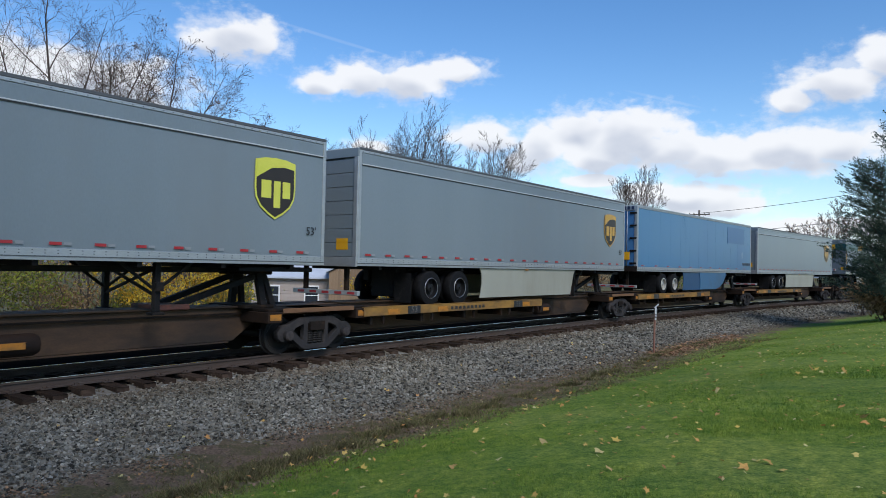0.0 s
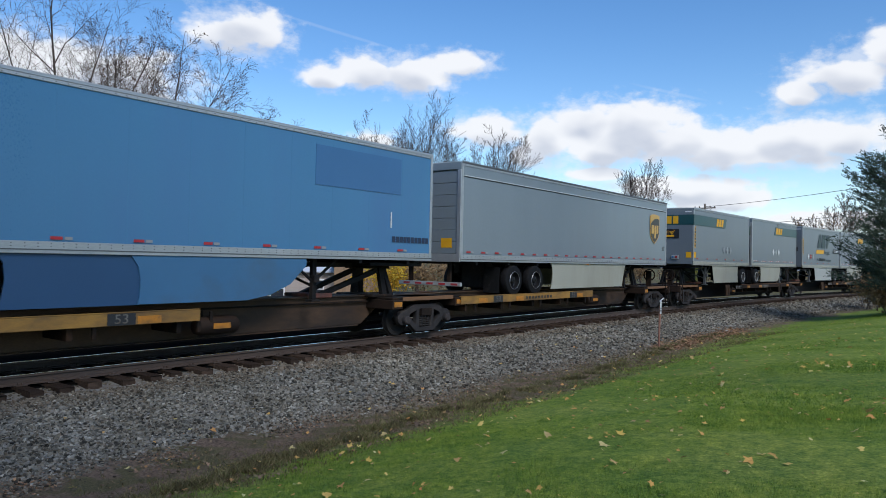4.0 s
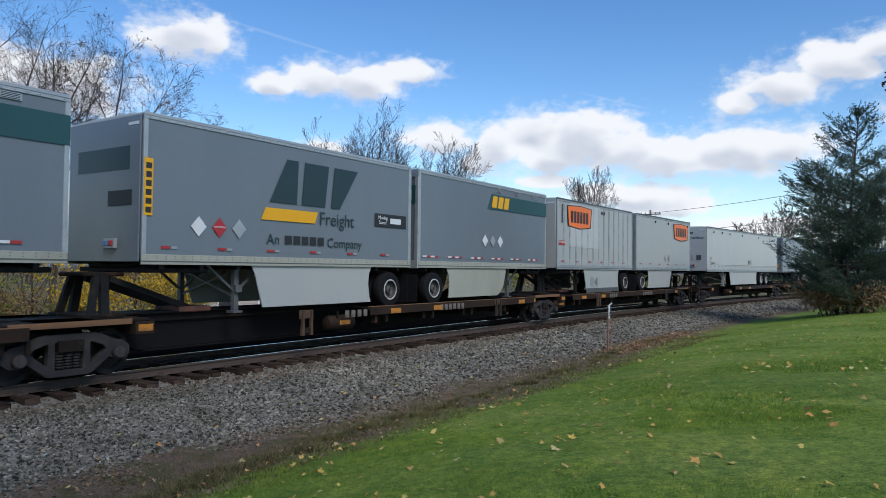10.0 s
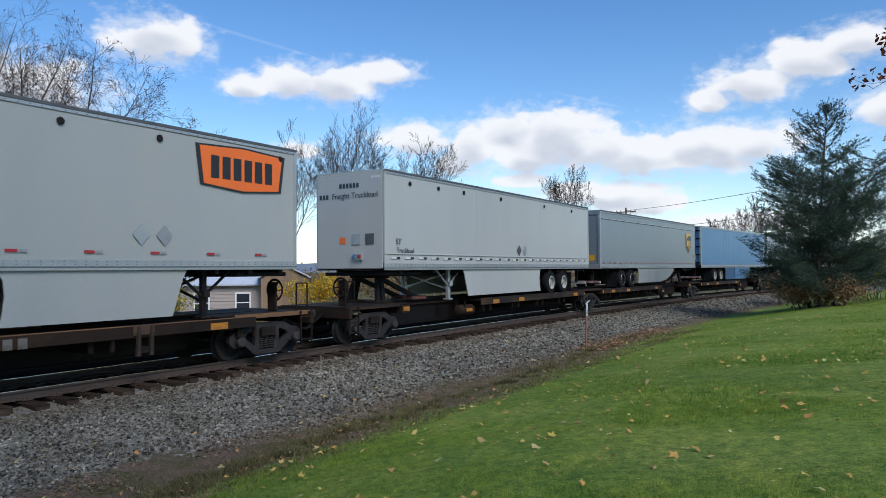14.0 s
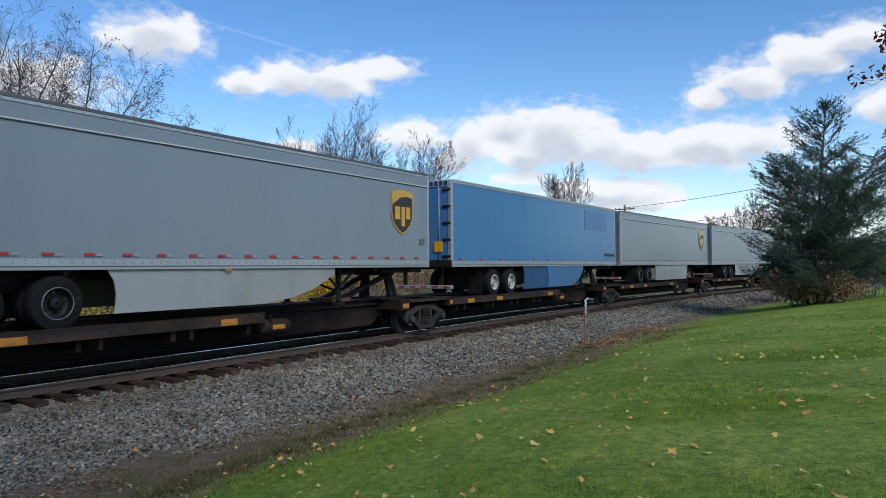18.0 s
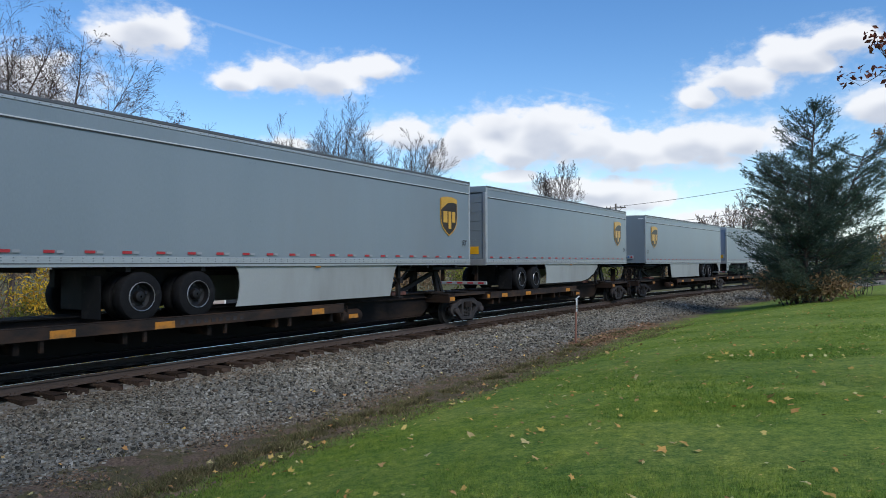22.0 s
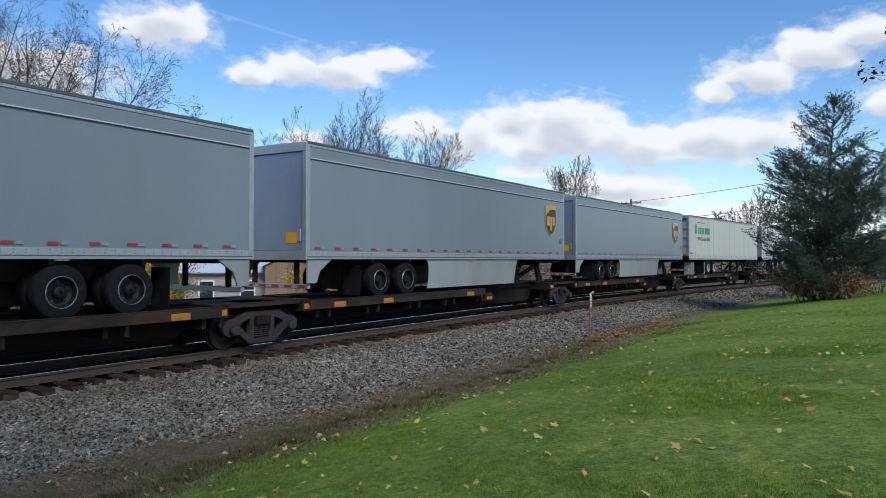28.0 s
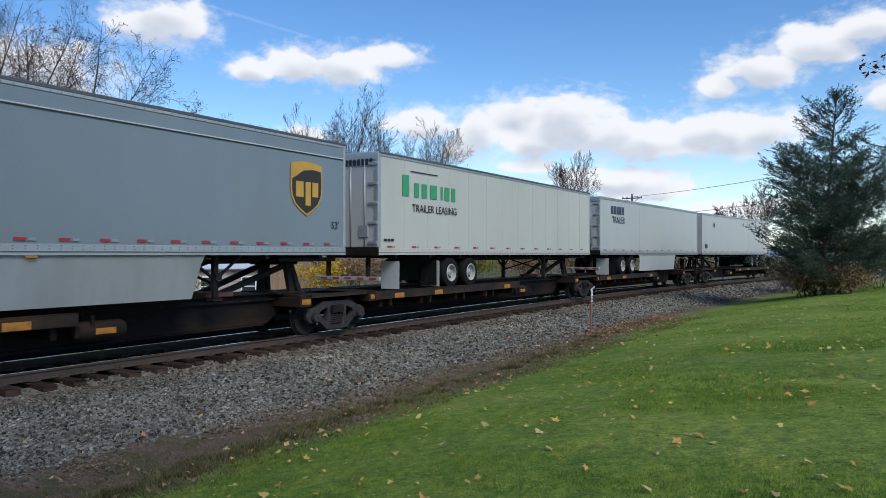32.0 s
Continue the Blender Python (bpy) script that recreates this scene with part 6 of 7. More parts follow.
def leaf_mesh(name, centres, sizes, rng, mat, long=1.4):
    """Small leaves as bent pairs of triangles, each an island of its own."""
    n = len(centres)
    a = rng.normal(size=(n, 3))
    a /= np.linalg.norm(a, axis=1)[:, None]
    b = np.cross(a, rng.normal(size=(n, 3)))
    b /= np.linalg.norm(b, axis=1)[:, None]
    c = np.cross(a, b)
    s = np.asarray(sizes)[:, None]
    quads = np.stack([centres - a * s * long, centres + b * s * 0.55 + c * s * 0.2, centres + a * s * long, centres - b * s * 0.55 + c * s * 0.2], 1)
    faces = (np.arange(n)[:, None] * 4 + np.arange(4)[None]).tolist()
    return mesh_of(name, quads.reshape(-1, 3).tolist(), faces, mat)


def shoot(wood, rng, start, way, length, radius, depth, tips, least, pull=0.085):
    """A bough that bends upwards and bears side shoots along its length, finer at each order."""
    steps = 6 if depth > 1 else 4
    points, radii, ways = [start], [radius], []
    p, d = start.copy(), way.normalized()
    for i in range(steps):
        d = (d + Vector((rng.gauss(0, 1), rng.gauss(0, 1), rng.gauss(0, 0.8))) * (0.12 if pull < 0.06 else 0.085) + Vector((0, 0, pull))).normalized()
        p = p + d * (length / steps)
        points.append(p.copy())
        ways.append(d.copy())
        radii.append(max(least, radius * (1 - 0.85 * (i + 1) / steps)))
    wood.limb(points, radii, 5 if depth > 1 else 3)
    tips.append((points[-1], d))
    if depth == 0:
        tips.append((points[-2], d))
        return
    count = (rng.randint(7, 9), rng.randint(6, 8), rng.randint(4, 6))[3 - min(depth, 3)]
    turn = rng.uniform(0, 6.283)
    for i in range(count):
        k = 0.22 + 0.74 * (i + rng.random() * 0.8) / count
        j = min(steps - 1, int(k * steps))
        at = points[j].lerp(points[j + 1], k * steps - j)
        turn += 2.4 + rng.uniform(-0.6, 0.6)
        side = ways[j].orthogonal().normalized()
        side = side * math.cos(turn) + ways[j].cross(side) * math.sin(turn)
        lean = rng.uniform(0.4, 0.85) if pull > 0.06 else rng.uniform(0.5, 1.05)
        shoot(wood, rng, at, ways[j] * math.cos(lean) + side * math.sin(lean), length * rng.uniform(0.36, 0.60) * (1.12 - 0.55 * k), max(least, radii[j] * 0.55), depth - 1, tips, least, pull)


def bare_tree(seed, label, at, tall, lean=(0, 0), thin=1.0, leaves=None, leaf_count=0, leaf_size=0.05, fork=0.34, leaders=7, open_angle=0.62, orders=3, name="", pull=0.085, group="trees beyond the track"):
    """A short trunk that divides into several leaders with fine spreading twigs."""
    rng = random.Random(seed)
    tree = new(name or "bare_tree")
    tagged(tree, label, "tree", group)
    tree.location = at
    trunk, crown, tips = Wood(), Wood(), []
    least = max(0.0045, 0.000135 * math.hypot(at[0], at[1]))
    r0 = 0.0115 * tall * thin
    n = 7
    tip = tall * (fork + 0.30)
    points = [Vector((0, 0, -0.15)) + Vector((0, 0, tip * i / (n - 1))) + Vector((lean[0], lean[1], 0)) * (0.05 * tall * (i / (n - 1)) ** 2) + Vector((rng.gauss(0, 1), rng.gauss(0, 1), 0)) * (0.006 * tall * i / (n - 1)) for i in range(n)]
    radii = [r0 * (1.3 if i == 0 else 1) * (1 - 0.62 * i / (n - 1)) for i in range(n)]
    trunk.limb(points, radii, 9)
    shoot(crown, rng, points[-1], Vector((lean[0] * 0.3, lean[1] * 0.3, 1)), tall * (0.70 - fork), radii[-1], orders, tips, least, pull)
    turn = rng.uniform(0, 6.283)
    for i in range(leaders):
        z = (fork + 0.28 * i / leaders) / (fork + 0.30)
        j = min(n - 2, int(z * (n - 1)))
        start = points[j].lerp(points[j + 1], z * (n - 1) - j)
        turn += 2.4 + rng.uniform(-0.5, 0.5)
        tilt = open_angle * rng.uniform(0.65, 1.25)
        way = Vector((math.cos(turn) * math.sin(tilt) + lean[0] * 0.15, math.sin(turn) * math.sin(tilt) + lean[1] * 0.15, math.cos(tilt)))
        shoot(crown, rng, start, way, tall * rng.uniform(0.80, 1.0) * (0.93 - start.z / tall), radii[j] * 0.6, orders, tips, least, pull)
    link_part("trunk", mesh_of("trunk", trunk.verts, trunk.faces, M["bark"], True), tree)
    link_part("crown", mesh_of("crown", crown.verts, crown.faces, M["twig"]), tree)
    if leaves:
        g = np.random.default_rng(seed)
        ends = np.array([t[0] for t in tips])
        pick = ends[g.integers(0, len(ends), leaf_count)]
        part_leaves = link_part("leaves", leaf_mesh("leaves", pick + g.normal(size=(leaf_count, 3)) * 0.07, leaf_size * (0.7 + 0.6 * g.random(leaf_count)), g, leaves), tree)
        tagged(part_leaves, kind="stuff")
    return tree


YELLOW = island_material("yellow_autumn_leaf", [(0.50, 0.26, 0.02), (0.66, 0.40, 0.03), (0.72, 0.50, 0.06), (0.44, 0.36, 0.05), (0.34, 0.15, 0.025)], 0.7, 0.35)
OLIVE = island_material("olive_leaf", [(0.10, 0.14, 0.025), (0.18, 0.22, 0.035), (0.32, 0.33, 0.05), (0.24, 0.19, 0.04), (0.12, 0.10, 0.04)], 0.7, 0.35)
TAN = island_material("dry_tan_leaf", [(0.17, 0.10, 0.05), (0.27, 0.17, 0.08), (0.36, 0.25, 0.13), (0.12, 0.075, 0.045)], 0.8, 0.25)
RUST = island_material("clinging_brown_leaf", [(0.05, 0.03, 0.02), (0.09, 0.05, 0.03), (0.14, 0.08, 0.045), (0.07, 0.04, 0.03)], 0.8, 0.2)
RED = island_material("dark_red_leaf", [(0.12, 0.028, 0.020), (0.20, 0.05, 0.03), (0.27, 0.085, 0.04), (0.08, 0.022, 0.018)], 0.6, 0.3)
CEDAR = island_material("cedar_spray", [(0.038, 0.062, 0.049), (0.055, 0.083, 0.066), (0.076, 0.107, 0.082), (0.120, 0.148, 0.105)], 0.85, 0.35, 0.1, patches=((0.8, 2.0, (0.76, 0.83, 0.86), (1.25, 1.2, 1.1)),))
GRASS = island_material("grass_blade", [(0.10, 0.165, 0.022), (0.17, 0.265, 0.036), (0.21, 0.32, 0.050), (0.255, 0.35, 0.070)], 0.7, 0.3, patches=LAWN_PATCHES)
FALLEN = island_material("fallen_leaf", [(0.62, 0.52, 0.16), (0.62, 0.36, 0.10), (0.48, 0.22, 0.07), (0.60, 0.56, 0.24), (0.30, 0.15, 0.06), (0.66, 0.46, 0.10)], 0.8, 0.2)
DRIFT = island_material("drifted_leaf", [(0.16, 0.088, 0.050), (0.27, 0.150, 0.080), (0.35, 0.205, 0.11), (0.21, 0.105, 0.058)], 0.9)
LITTER = island_material("leaf_litter", [(0.09, 0.06, 0.04), (0.19, 0.125, 0.08), (0.28, 0.18, 0.11), (0.09, 0.10, 0.035), (0.36, 0.19, 0.085)], 0.9)

# tall bare trees behind the train
bare_tree(11, "tall bare tree with open spreading limbs", spot(-29.5, 33), 15.2, thin=0.9, fork=0.30, open_angle=0.75, pull=0.03, leaves=RUST, leaf_count=260, leaf_size=0.03)
bare_tree(12, "tall bare tree keeping sparse brown leaves", spot(-25.2, 35), 14.2, (0.5, 0), thin=0.7, fork=0.42, leaders=7, open_angle=0.72, pull=0.03, leaves=RUST, leaf_count=600, leaf_size=0.034)
bare_tree(13, "bare tree keeping a few rusty leaves", spot(-21.8, 34), 13.6, (0.3, 0), thin=0.7, fork=0.40, leaders=7, open_angle=0.72, pull=0.03, leaves=RUST, leaf_count=900, leaf_size=0.034)
bare_tree(14, "slender young bare tree beyond the track", spot(-16.4, 36), 10.4, (0.6, 0), thin=0.6, fork=0.45, leaders=5, pull=0.03, leaves=RUST, leaf_count=240, leaf_size=0.034)
bare_tree(15, "bare spreading tree against the sky", spot(-6.8, 56), 13.6, thin=0.9, fork=0.30, leaders=8, open_angle=0.7)
bare_tree(16, "bare tree with a dense fan of twigs", spot(-2.4, 54), 14.8, fork=0.28, leaders=11, open_angle=0.52)
bare_tree(17, "bare round-crowned tree against the sky", spot(3.2, 56), 13.4, fork=0.30, leaders=10, open_angle=0.58)
bare_tree(18, "small far bare tree with a round crown", spot(15.2, 82), 14.4, thin=0.7, fork=0.32, leaders=8, open_angle=0.5, pull=0.13)
bare_tree(19, "far bare tree with pale tan twigs", spot(26.4, 92), 8.8, leaves=TAN, leaf_count=300, leaf_size=0.06)
bare_tree(20, "far bare tree with pale tan twigs", spot(29.0, 88), 10.4, leaves=TAN, leaf_count=500, leaf_size=0.06)
bare_tree(21, "brown-leaved tree beside the cedar", spot(39.6, 47), 9.5, leaves=TAN, leaf_count=2500, leaf_size=0.08, name="leafy_tree")
bare_tree(22, "young tree holding yellow autumn leaves", spot(-16.0, 31), 6.2, fork=0.2, leaves=YELLOW, leaf_count=1500, leaf_size=0.06, orders=2, name="leafy_tree")
bare_tree(23, "low tree with thin yellow autumn foliage", spot(-26.5, 27), 5.2, fork=0.15, leaves=YELLOW, leaf_count=1500, leaf_size=0.055, orders=2, name="leafy_tree")
bare_tree(24, "low tree with thin yellow autumn foliage", spot(-19.8, 28), 4.6, fork=0.15, leaves=YELLOW, leaf_count=1400, leaf_size=0.055, orders=2, name="leafy_tree")
bare_tree(25, "broad maple with dry tan leaves on the lawn", (0.2, -8.0, height_at(0.2, -8.0)), 18.5, thin=1.1, fork=0.26, leaders=11, open_angle=0.95, pull=0.03, leaves=TAN, leaf_count=8500, leaf_size=0.17, orders=2, name="maple_tree", group="")


def shrub(seed, label, at, wide, tall, mat, count, size=0.05):
    """A bush: stems from the ground and a ragged cloud of leaves in clumps."""
    rng, g = random.Random(seed), np.random.default_rng(seed)
    thing = new("shrub")
    tagged(thing, label, "bush", "shrubs beyond the track")
    thing.location = at
    wood, tips = Wood(), []
    for i in range(9):
        a = rng.uniform(0, 6.283)
        grow(wood, rng, Vector((rng.uniform(-0.3, 0.3) * wide, rng.uniform(-0.2, 0.2) * wide, -0.1)), Vector((math.cos(a) * wide * 0.45, math.sin(a) * wide * 0.45, tall)), tall * 0.55, 0.022, 2, tips, 0.55, 0.2, 5, 0.004)
    link_part("crown", mesh_of("crown", wood.verts, wood.faces, M["twig"]), thing)
    tip = np.array([t[0] for t in tips])
    tip = tip[tip[:, 2] < tall * 1.15]
    centres = tip[g.integers(0, len(tip), count)] + g.normal(size=(count, 3)) * np.array([0.28, 0.28, 0.22])
    centres[:, 2] = abs(centres[:, 2])
    tagged(link_part("leaves", leaf_mesh("leaves", centres, size * (0.6 + 0.8 * g.random(count)), g, mat), thing), kind="stuff")
    return thing


def shrubbery():
    rows = [(-33.5, 24, 2.4, 2.6, OLIVE, "olive-green bush beside the track"), (-30.5, 25, 2.2, 2.4, OLIVE, "yellow-green bush beside the track"), (-27.5, 27, 2.0, 1.9, TAN, "dry tan bush beyond the track"), (-24.2, 28, 2.2, 1.7, OLIVE, "thin olive bush beyond the track"),
            (-21.8, 26, 2.2, 2.2, YELLOW, "yellow autumn bush beyond the track"), (-18.6, 27, 2.6, 2.5, YELLOW, "yellow autumn bush beyond the track"), (-16.4, 29, 2.0, 2.0, OLIVE, "olive bush with yellow leaves"),
            (-5.6, 42, 2.6, 2.4, YELLOW, "yellow autumn bush beside the house"), (-2.6, 44, 3.0, 2.6, TAN, "dry tan brush beyond the track"), (0.8, 46, 3.0, 2.6, TAN, "dry tan brush beyond the track"), (4.0, 50, 3.2, 2.6, TAN, "dry tan brush beyond the track"), (7.5, 56, 3.4, 2.8, OLIVE, "olive brush beyond the track"), (11.0, 62, 3.6, 2.8, TAN, "dry tan brush beyond the track"), (15.0, 68, 3.8, 3.0, TAN, "dry tan brush beyond the track"), (19.0, 72, 4.0, 3.0, OLIVE, "olive brush beyond the track"),
            (36.2, 44, 2.4, 2.2, OLIVE, "olive thicket beside the cedar"), (38.2, 42, 2.6, 2.8, TAN, "tan thicket beside the cedar"), (34.4, 50, 2.6, 2.4, OLIVE, "olive thicket behind the cedar"), (31.0, 54, 2.4, 1.8, TAN, "tan thicket behind the cedar"), (33.9, 37.6, 1.6, 1.0, TAN, "low dry brush under the cedar"), (32.2, 38.2, 1.4, 0.9, TAN, "low dry brush under the cedar")]
    for i, (az, dist, wide, tall, mat, label) in enumerate(rows):
        shrub(40 + i, label, spot(az, dist), wide, tall, mat, 1700 if dist < 35 else 1500, 0.045 if dist < 35 else 0.075)


shrubbery()


def far_woods():
    """Bare woods along the skyline, too far to tell apart."""
    rng = random.Random(8)
    wood = Wood()
    tips = []
    for i in range(260):
        az, dist = rng.uniform(-42, 46), rng.uniform(110, 190)
        x, y, z = spot(az, dist)
        if -10 < track_coords(x, y)[1][0] < 12:
            continue
        tall = rng.uniform(2.2, 4.2) + (1.2 if az < -20 else 0.0)
        base = Vector((x, y, z - 0.2))
        wood.limb([base, base + Vector((rng.uniform(-0.3, 0.3), 0, tall * 0.6))], [0.16, 0.06], 4)
        for k in range(7):
            a = rng.uniform(0, 6.283)
            start = base + Vector((0, 0, tall * rng.uniform(0.3, 0.6)))
            end = start + Vector((math.cos(a) * tall * 0.3, math.sin(a) * tall * 0.3, tall * rng.uniform(0.2, 0.5)))
            wood.limb([start, end], [0.05, 0.015], 3)
            tips.extend([end, start.lerp(end, 0.7), start.lerp(end, 0.4)])
    ob = new("far_woods", mesh_of("far_woods", wood.verts, wood.faces, M["twig"]))
    tagged(ob, "distant brown-grey bare woods along the skyline", "woods", kind="stuff")
    g = np.random.default_rng(8)
    tip = np.array(tips)
    pick = tip[g.integers(0, len(tip), 9000)] + g.normal(size=(9000, 3)) * 0.7
    haze = new("far_foliage", leaf_mesh("far_foliage", pick, 0.16 + 0.14 * g.random(9000), g, TAN))
    tagged(haze, "dry brown foliage of the distant woods", "woods", kind="stuff")
    # a low ridge far off
    verts, faces = [], []
    mat = material("hazy_blue_hill", (0.16, 0.19, 0.22), (0.20, 0.23, 0.26), 0.02, 0.95, fine=0.2)
    azs = [(-70 + i * 2) for i in range(71)]
    for az in azs:
        h = 16 + 12 * noise.noise((az * 0.05, 0.0, 0.0)) + 5 * noise.noise((az * 0.2, 2.0, 0.0))
        for dist, z in ((900, -6), (1150, h), (1500, -6)):
            verts.append((dist * math.sin(radians(az)), dist * math.cos(radians(az)), z))
    for i in range(len(azs) - 1):
        for j in range(2):
            faces.append((i * 3 + j, i * 3 + j + 1, i * 3 + j + 4, i * 3 + j + 3))
    tagged(new("hill", mesh_of("hill", verts, faces, mat, True)), "low hazy ridge on the horizon", "hill", kind="structure")


far_woods()


# ---- cedar at the end of the lawn ----
def cedar():
    rng, g = random.Random(77), np.random.default_rng(77)
    x, y = 21.25, 32.6
    thing = new("cedar_tree")
    tagged(thing, "dark green cedar with ragged sprays and several stems", "tree")
    thing.location = (x, y, height_at(x, y) - 0.1)
    tall = 9.8
    trunk, limbs = Wood(), Wood()
    centres, ways = [], []
    stems = [((0.0, 0.0), (0.75, 0.15), 1.0), ((-0.35, 0.1), (-1.0, 0.3), 0.70), ((0.30, -0.1), (1.5, -0.3), 0.66), ((0.5, -0.3), (2.2, -1.4), 0.74), ((0.1, 0.25), (0.3, 1.2), 0.62), ((-0.15, -0.2), (-0.4, -1.1), 0.58)]
    for (bx, by), (tx, ty), k in stems:
        pts, rad = [], []
        n = 8
        for i in range(n):
            t = i / (n - 1)
            pts.append(Vector((bx + (tx - bx) * t ** 1.3 + rng.uniform(-0.06, 0.06), by + (ty - by) * t ** 1.3, tall * k * t)))
            rad.append(max(0.012, 0.13 * k * (1 - 0.9 * t)))
        trunk.limb(pts, rad, 7)
        count = int(62 * k)
        for i in range(count):
            t = 0.075 + 0.905 * (i + rng.random()) / count
            j = min(n - 2, int(t * (n - 1)))
            start = pts[j].lerp(pts[j + 1], t * (n - 1) - j)
            a = rng.uniform(0, 6.283)
            hfrac = start.z / tall
            reach = (4.6 * (1 - hfrac) ** 0.66 * min(1.0, 0.86 + hfrac * 1.0) + 0.25) * rng.uniform(0.62, 1.04) * (0.7 if k < 0.9 else 1.0)
            way = Vector((math.cos(a), math.sin(a), rng.uniform(-0.10 + 0.55 * hfrac, 0.22 + hfrac * 0.6) if hfrac < 0.75 else rng.uniform(0.5, 1.3)))
            end = start + way.normalized() * reach + Vector((0, 0, 0.15 * reach))
            mid = start.lerp(end, 0.5) - Vector((0, 0, 0.08 * reach))
            limbs.limb([start, mid, end], [0.03, 0.02, 0.006], 4)
            sprays = int(8 + reach * 14)
            for s in range(sprays):
                u = 0.25 + 0.75 * rng.random() ** 0.85
                p = start.lerp(mid, u * 2) if u < 0.5 else mid.lerp(end, (u - 0.5) * 2)
                fan = 0.10 + 0.20 * reach * (1.1 - u) * 0.55
                p = p + Vector((rng.gauss(0, fan), rng.gauss(0, fan), rng.gauss(0.02, fan * 0.6)))
                out = (way.normalized() + Vector((rng.gauss(0, 0.5), rng.gauss(0, 0.5), rng.uniform(-0.1, 0.7)))).normalized()
                centres.append(p)
                ways.append(out)
    link_part("trunk", mesh_of("trunk", trunk.verts, trunk.faces, M["bark"], True), thing)
    link_part("crown", mesh_of("crown", limbs.verts, limbs.faces, M["twig"]), thing)
    c, w = np.array(centres), np.array(ways)
    n = len(c)
    blades = 22
    base = np.repeat(c, blades, 0) + np.repeat(w, blades, 0) * (g.random((n * blades, 1)) * 0.48 - 0.14) + g.normal(size=(n * blades, 3)) * np.array([0.030, 0.030, 0.022])
    way = np.repeat(w, blades, 0) + g.normal(size=(n * blades, 3)) * 0.30
    way /= np.linalg.norm(way, axis=1)[:, None]
    side = np.cross(way, g.normal(size=way.shape))
    side /= np.linalg.norm(side, axis=1)[:, None]
    size = (0.045 + 0.06 * g.random(n * blades))[:, None]
    quads = np.stack([base, base + way * size * 0.5 + side * size * 0.20, base + way * size, base + way * size * 0.5 - side * size * 0.20], 1)
    faces = (np.arange(len(base))[:, None] * 4 + np.arange(4)[None]).tolist()
    tagged(link_part("foliage", mesh_of("foliage", quads.reshape(-1, 3).tolist(), faces, CEDAR), thing), kind="stuff")


cedar()


def overhanging_tree():
    """A tree beside the lawn whose low limb reaches over with dark red leaves."""
    rng, g = random.Random(5), np.random.default_rng(5)
    x, y, z = spot(47.0, 10.5)
    thing = new("red_leaved_tree")
    tagged(thing, "tree beside the lawn with dark red leaves", "tree")
    thing.location = (x, y, z)
    trunk, limbs, tips = Wood(), Wood(), []
    trunk.limb([Vector((0.02 * i, 0.03 * i, 0.85 * i - 0.2)) for i in range(9)], [0.17 * (1 - 0.09 * i) for i in range(9)], 10)
    for k in range(9):
        a = rng.uniform(0, 6.283)
        grow(limbs, rng, Vector((0.1, 0.15, 3.4 + 0.4 * k)), Vector((math.cos(a), math.sin(a), 0.7)), 1.3, 0.05, 3, tips, 0.6, 0.2, 6, 0.005)
    goal = Vector((10.4 * math.sin(radians(37.9)) - x, 10.4 * math.cos(radians(37.9)) - y, 4.45 - z))
    root = Vector((0.05, 0.1, 3.1))
    pts = [root, root.lerp(goal, 0.35) + Vector((0, 0, 0.25)), root.lerp(goal, 0.7) + Vector((0, 0, 0.2)), goal]
    limbs.limb(pts, [0.06, 0.04, 0.022, 0.008], 6)
    for k in range(10):
        p = pts[2].lerp(goal, 0.25 + 0.75 * k / 9)
        grow(limbs, rng, p, Vector((rng.uniform(-0.6, 0.3), rng.uniform(-0.6, 0.4), rng.uniform(-0.7, 0.5))), 0.30, 0.008, 1, tips, 0.7, 0.0, 4, 0.003)
    link_part("trunk", mesh_of("trunk", trunk.verts, trunk.faces, M["bark"], True), thing)
    link_part("crown", mesh_of("crown", limbs.verts, limbs.faces, M["twig"]), thing)
    tip = np.array([t[0] for t in tips])
    n = 2600
    pick = tip[g.integers(0, len(tip), n)] + g.normal(size=(n, 3)) * 0.06
    tagged(link_part("leaves", leaf_mesh("leaves", pick, 0.030 + 0.02 * g.random(n), g, RED, 1.1), thing), kind="stuff")


overhanging_tree()


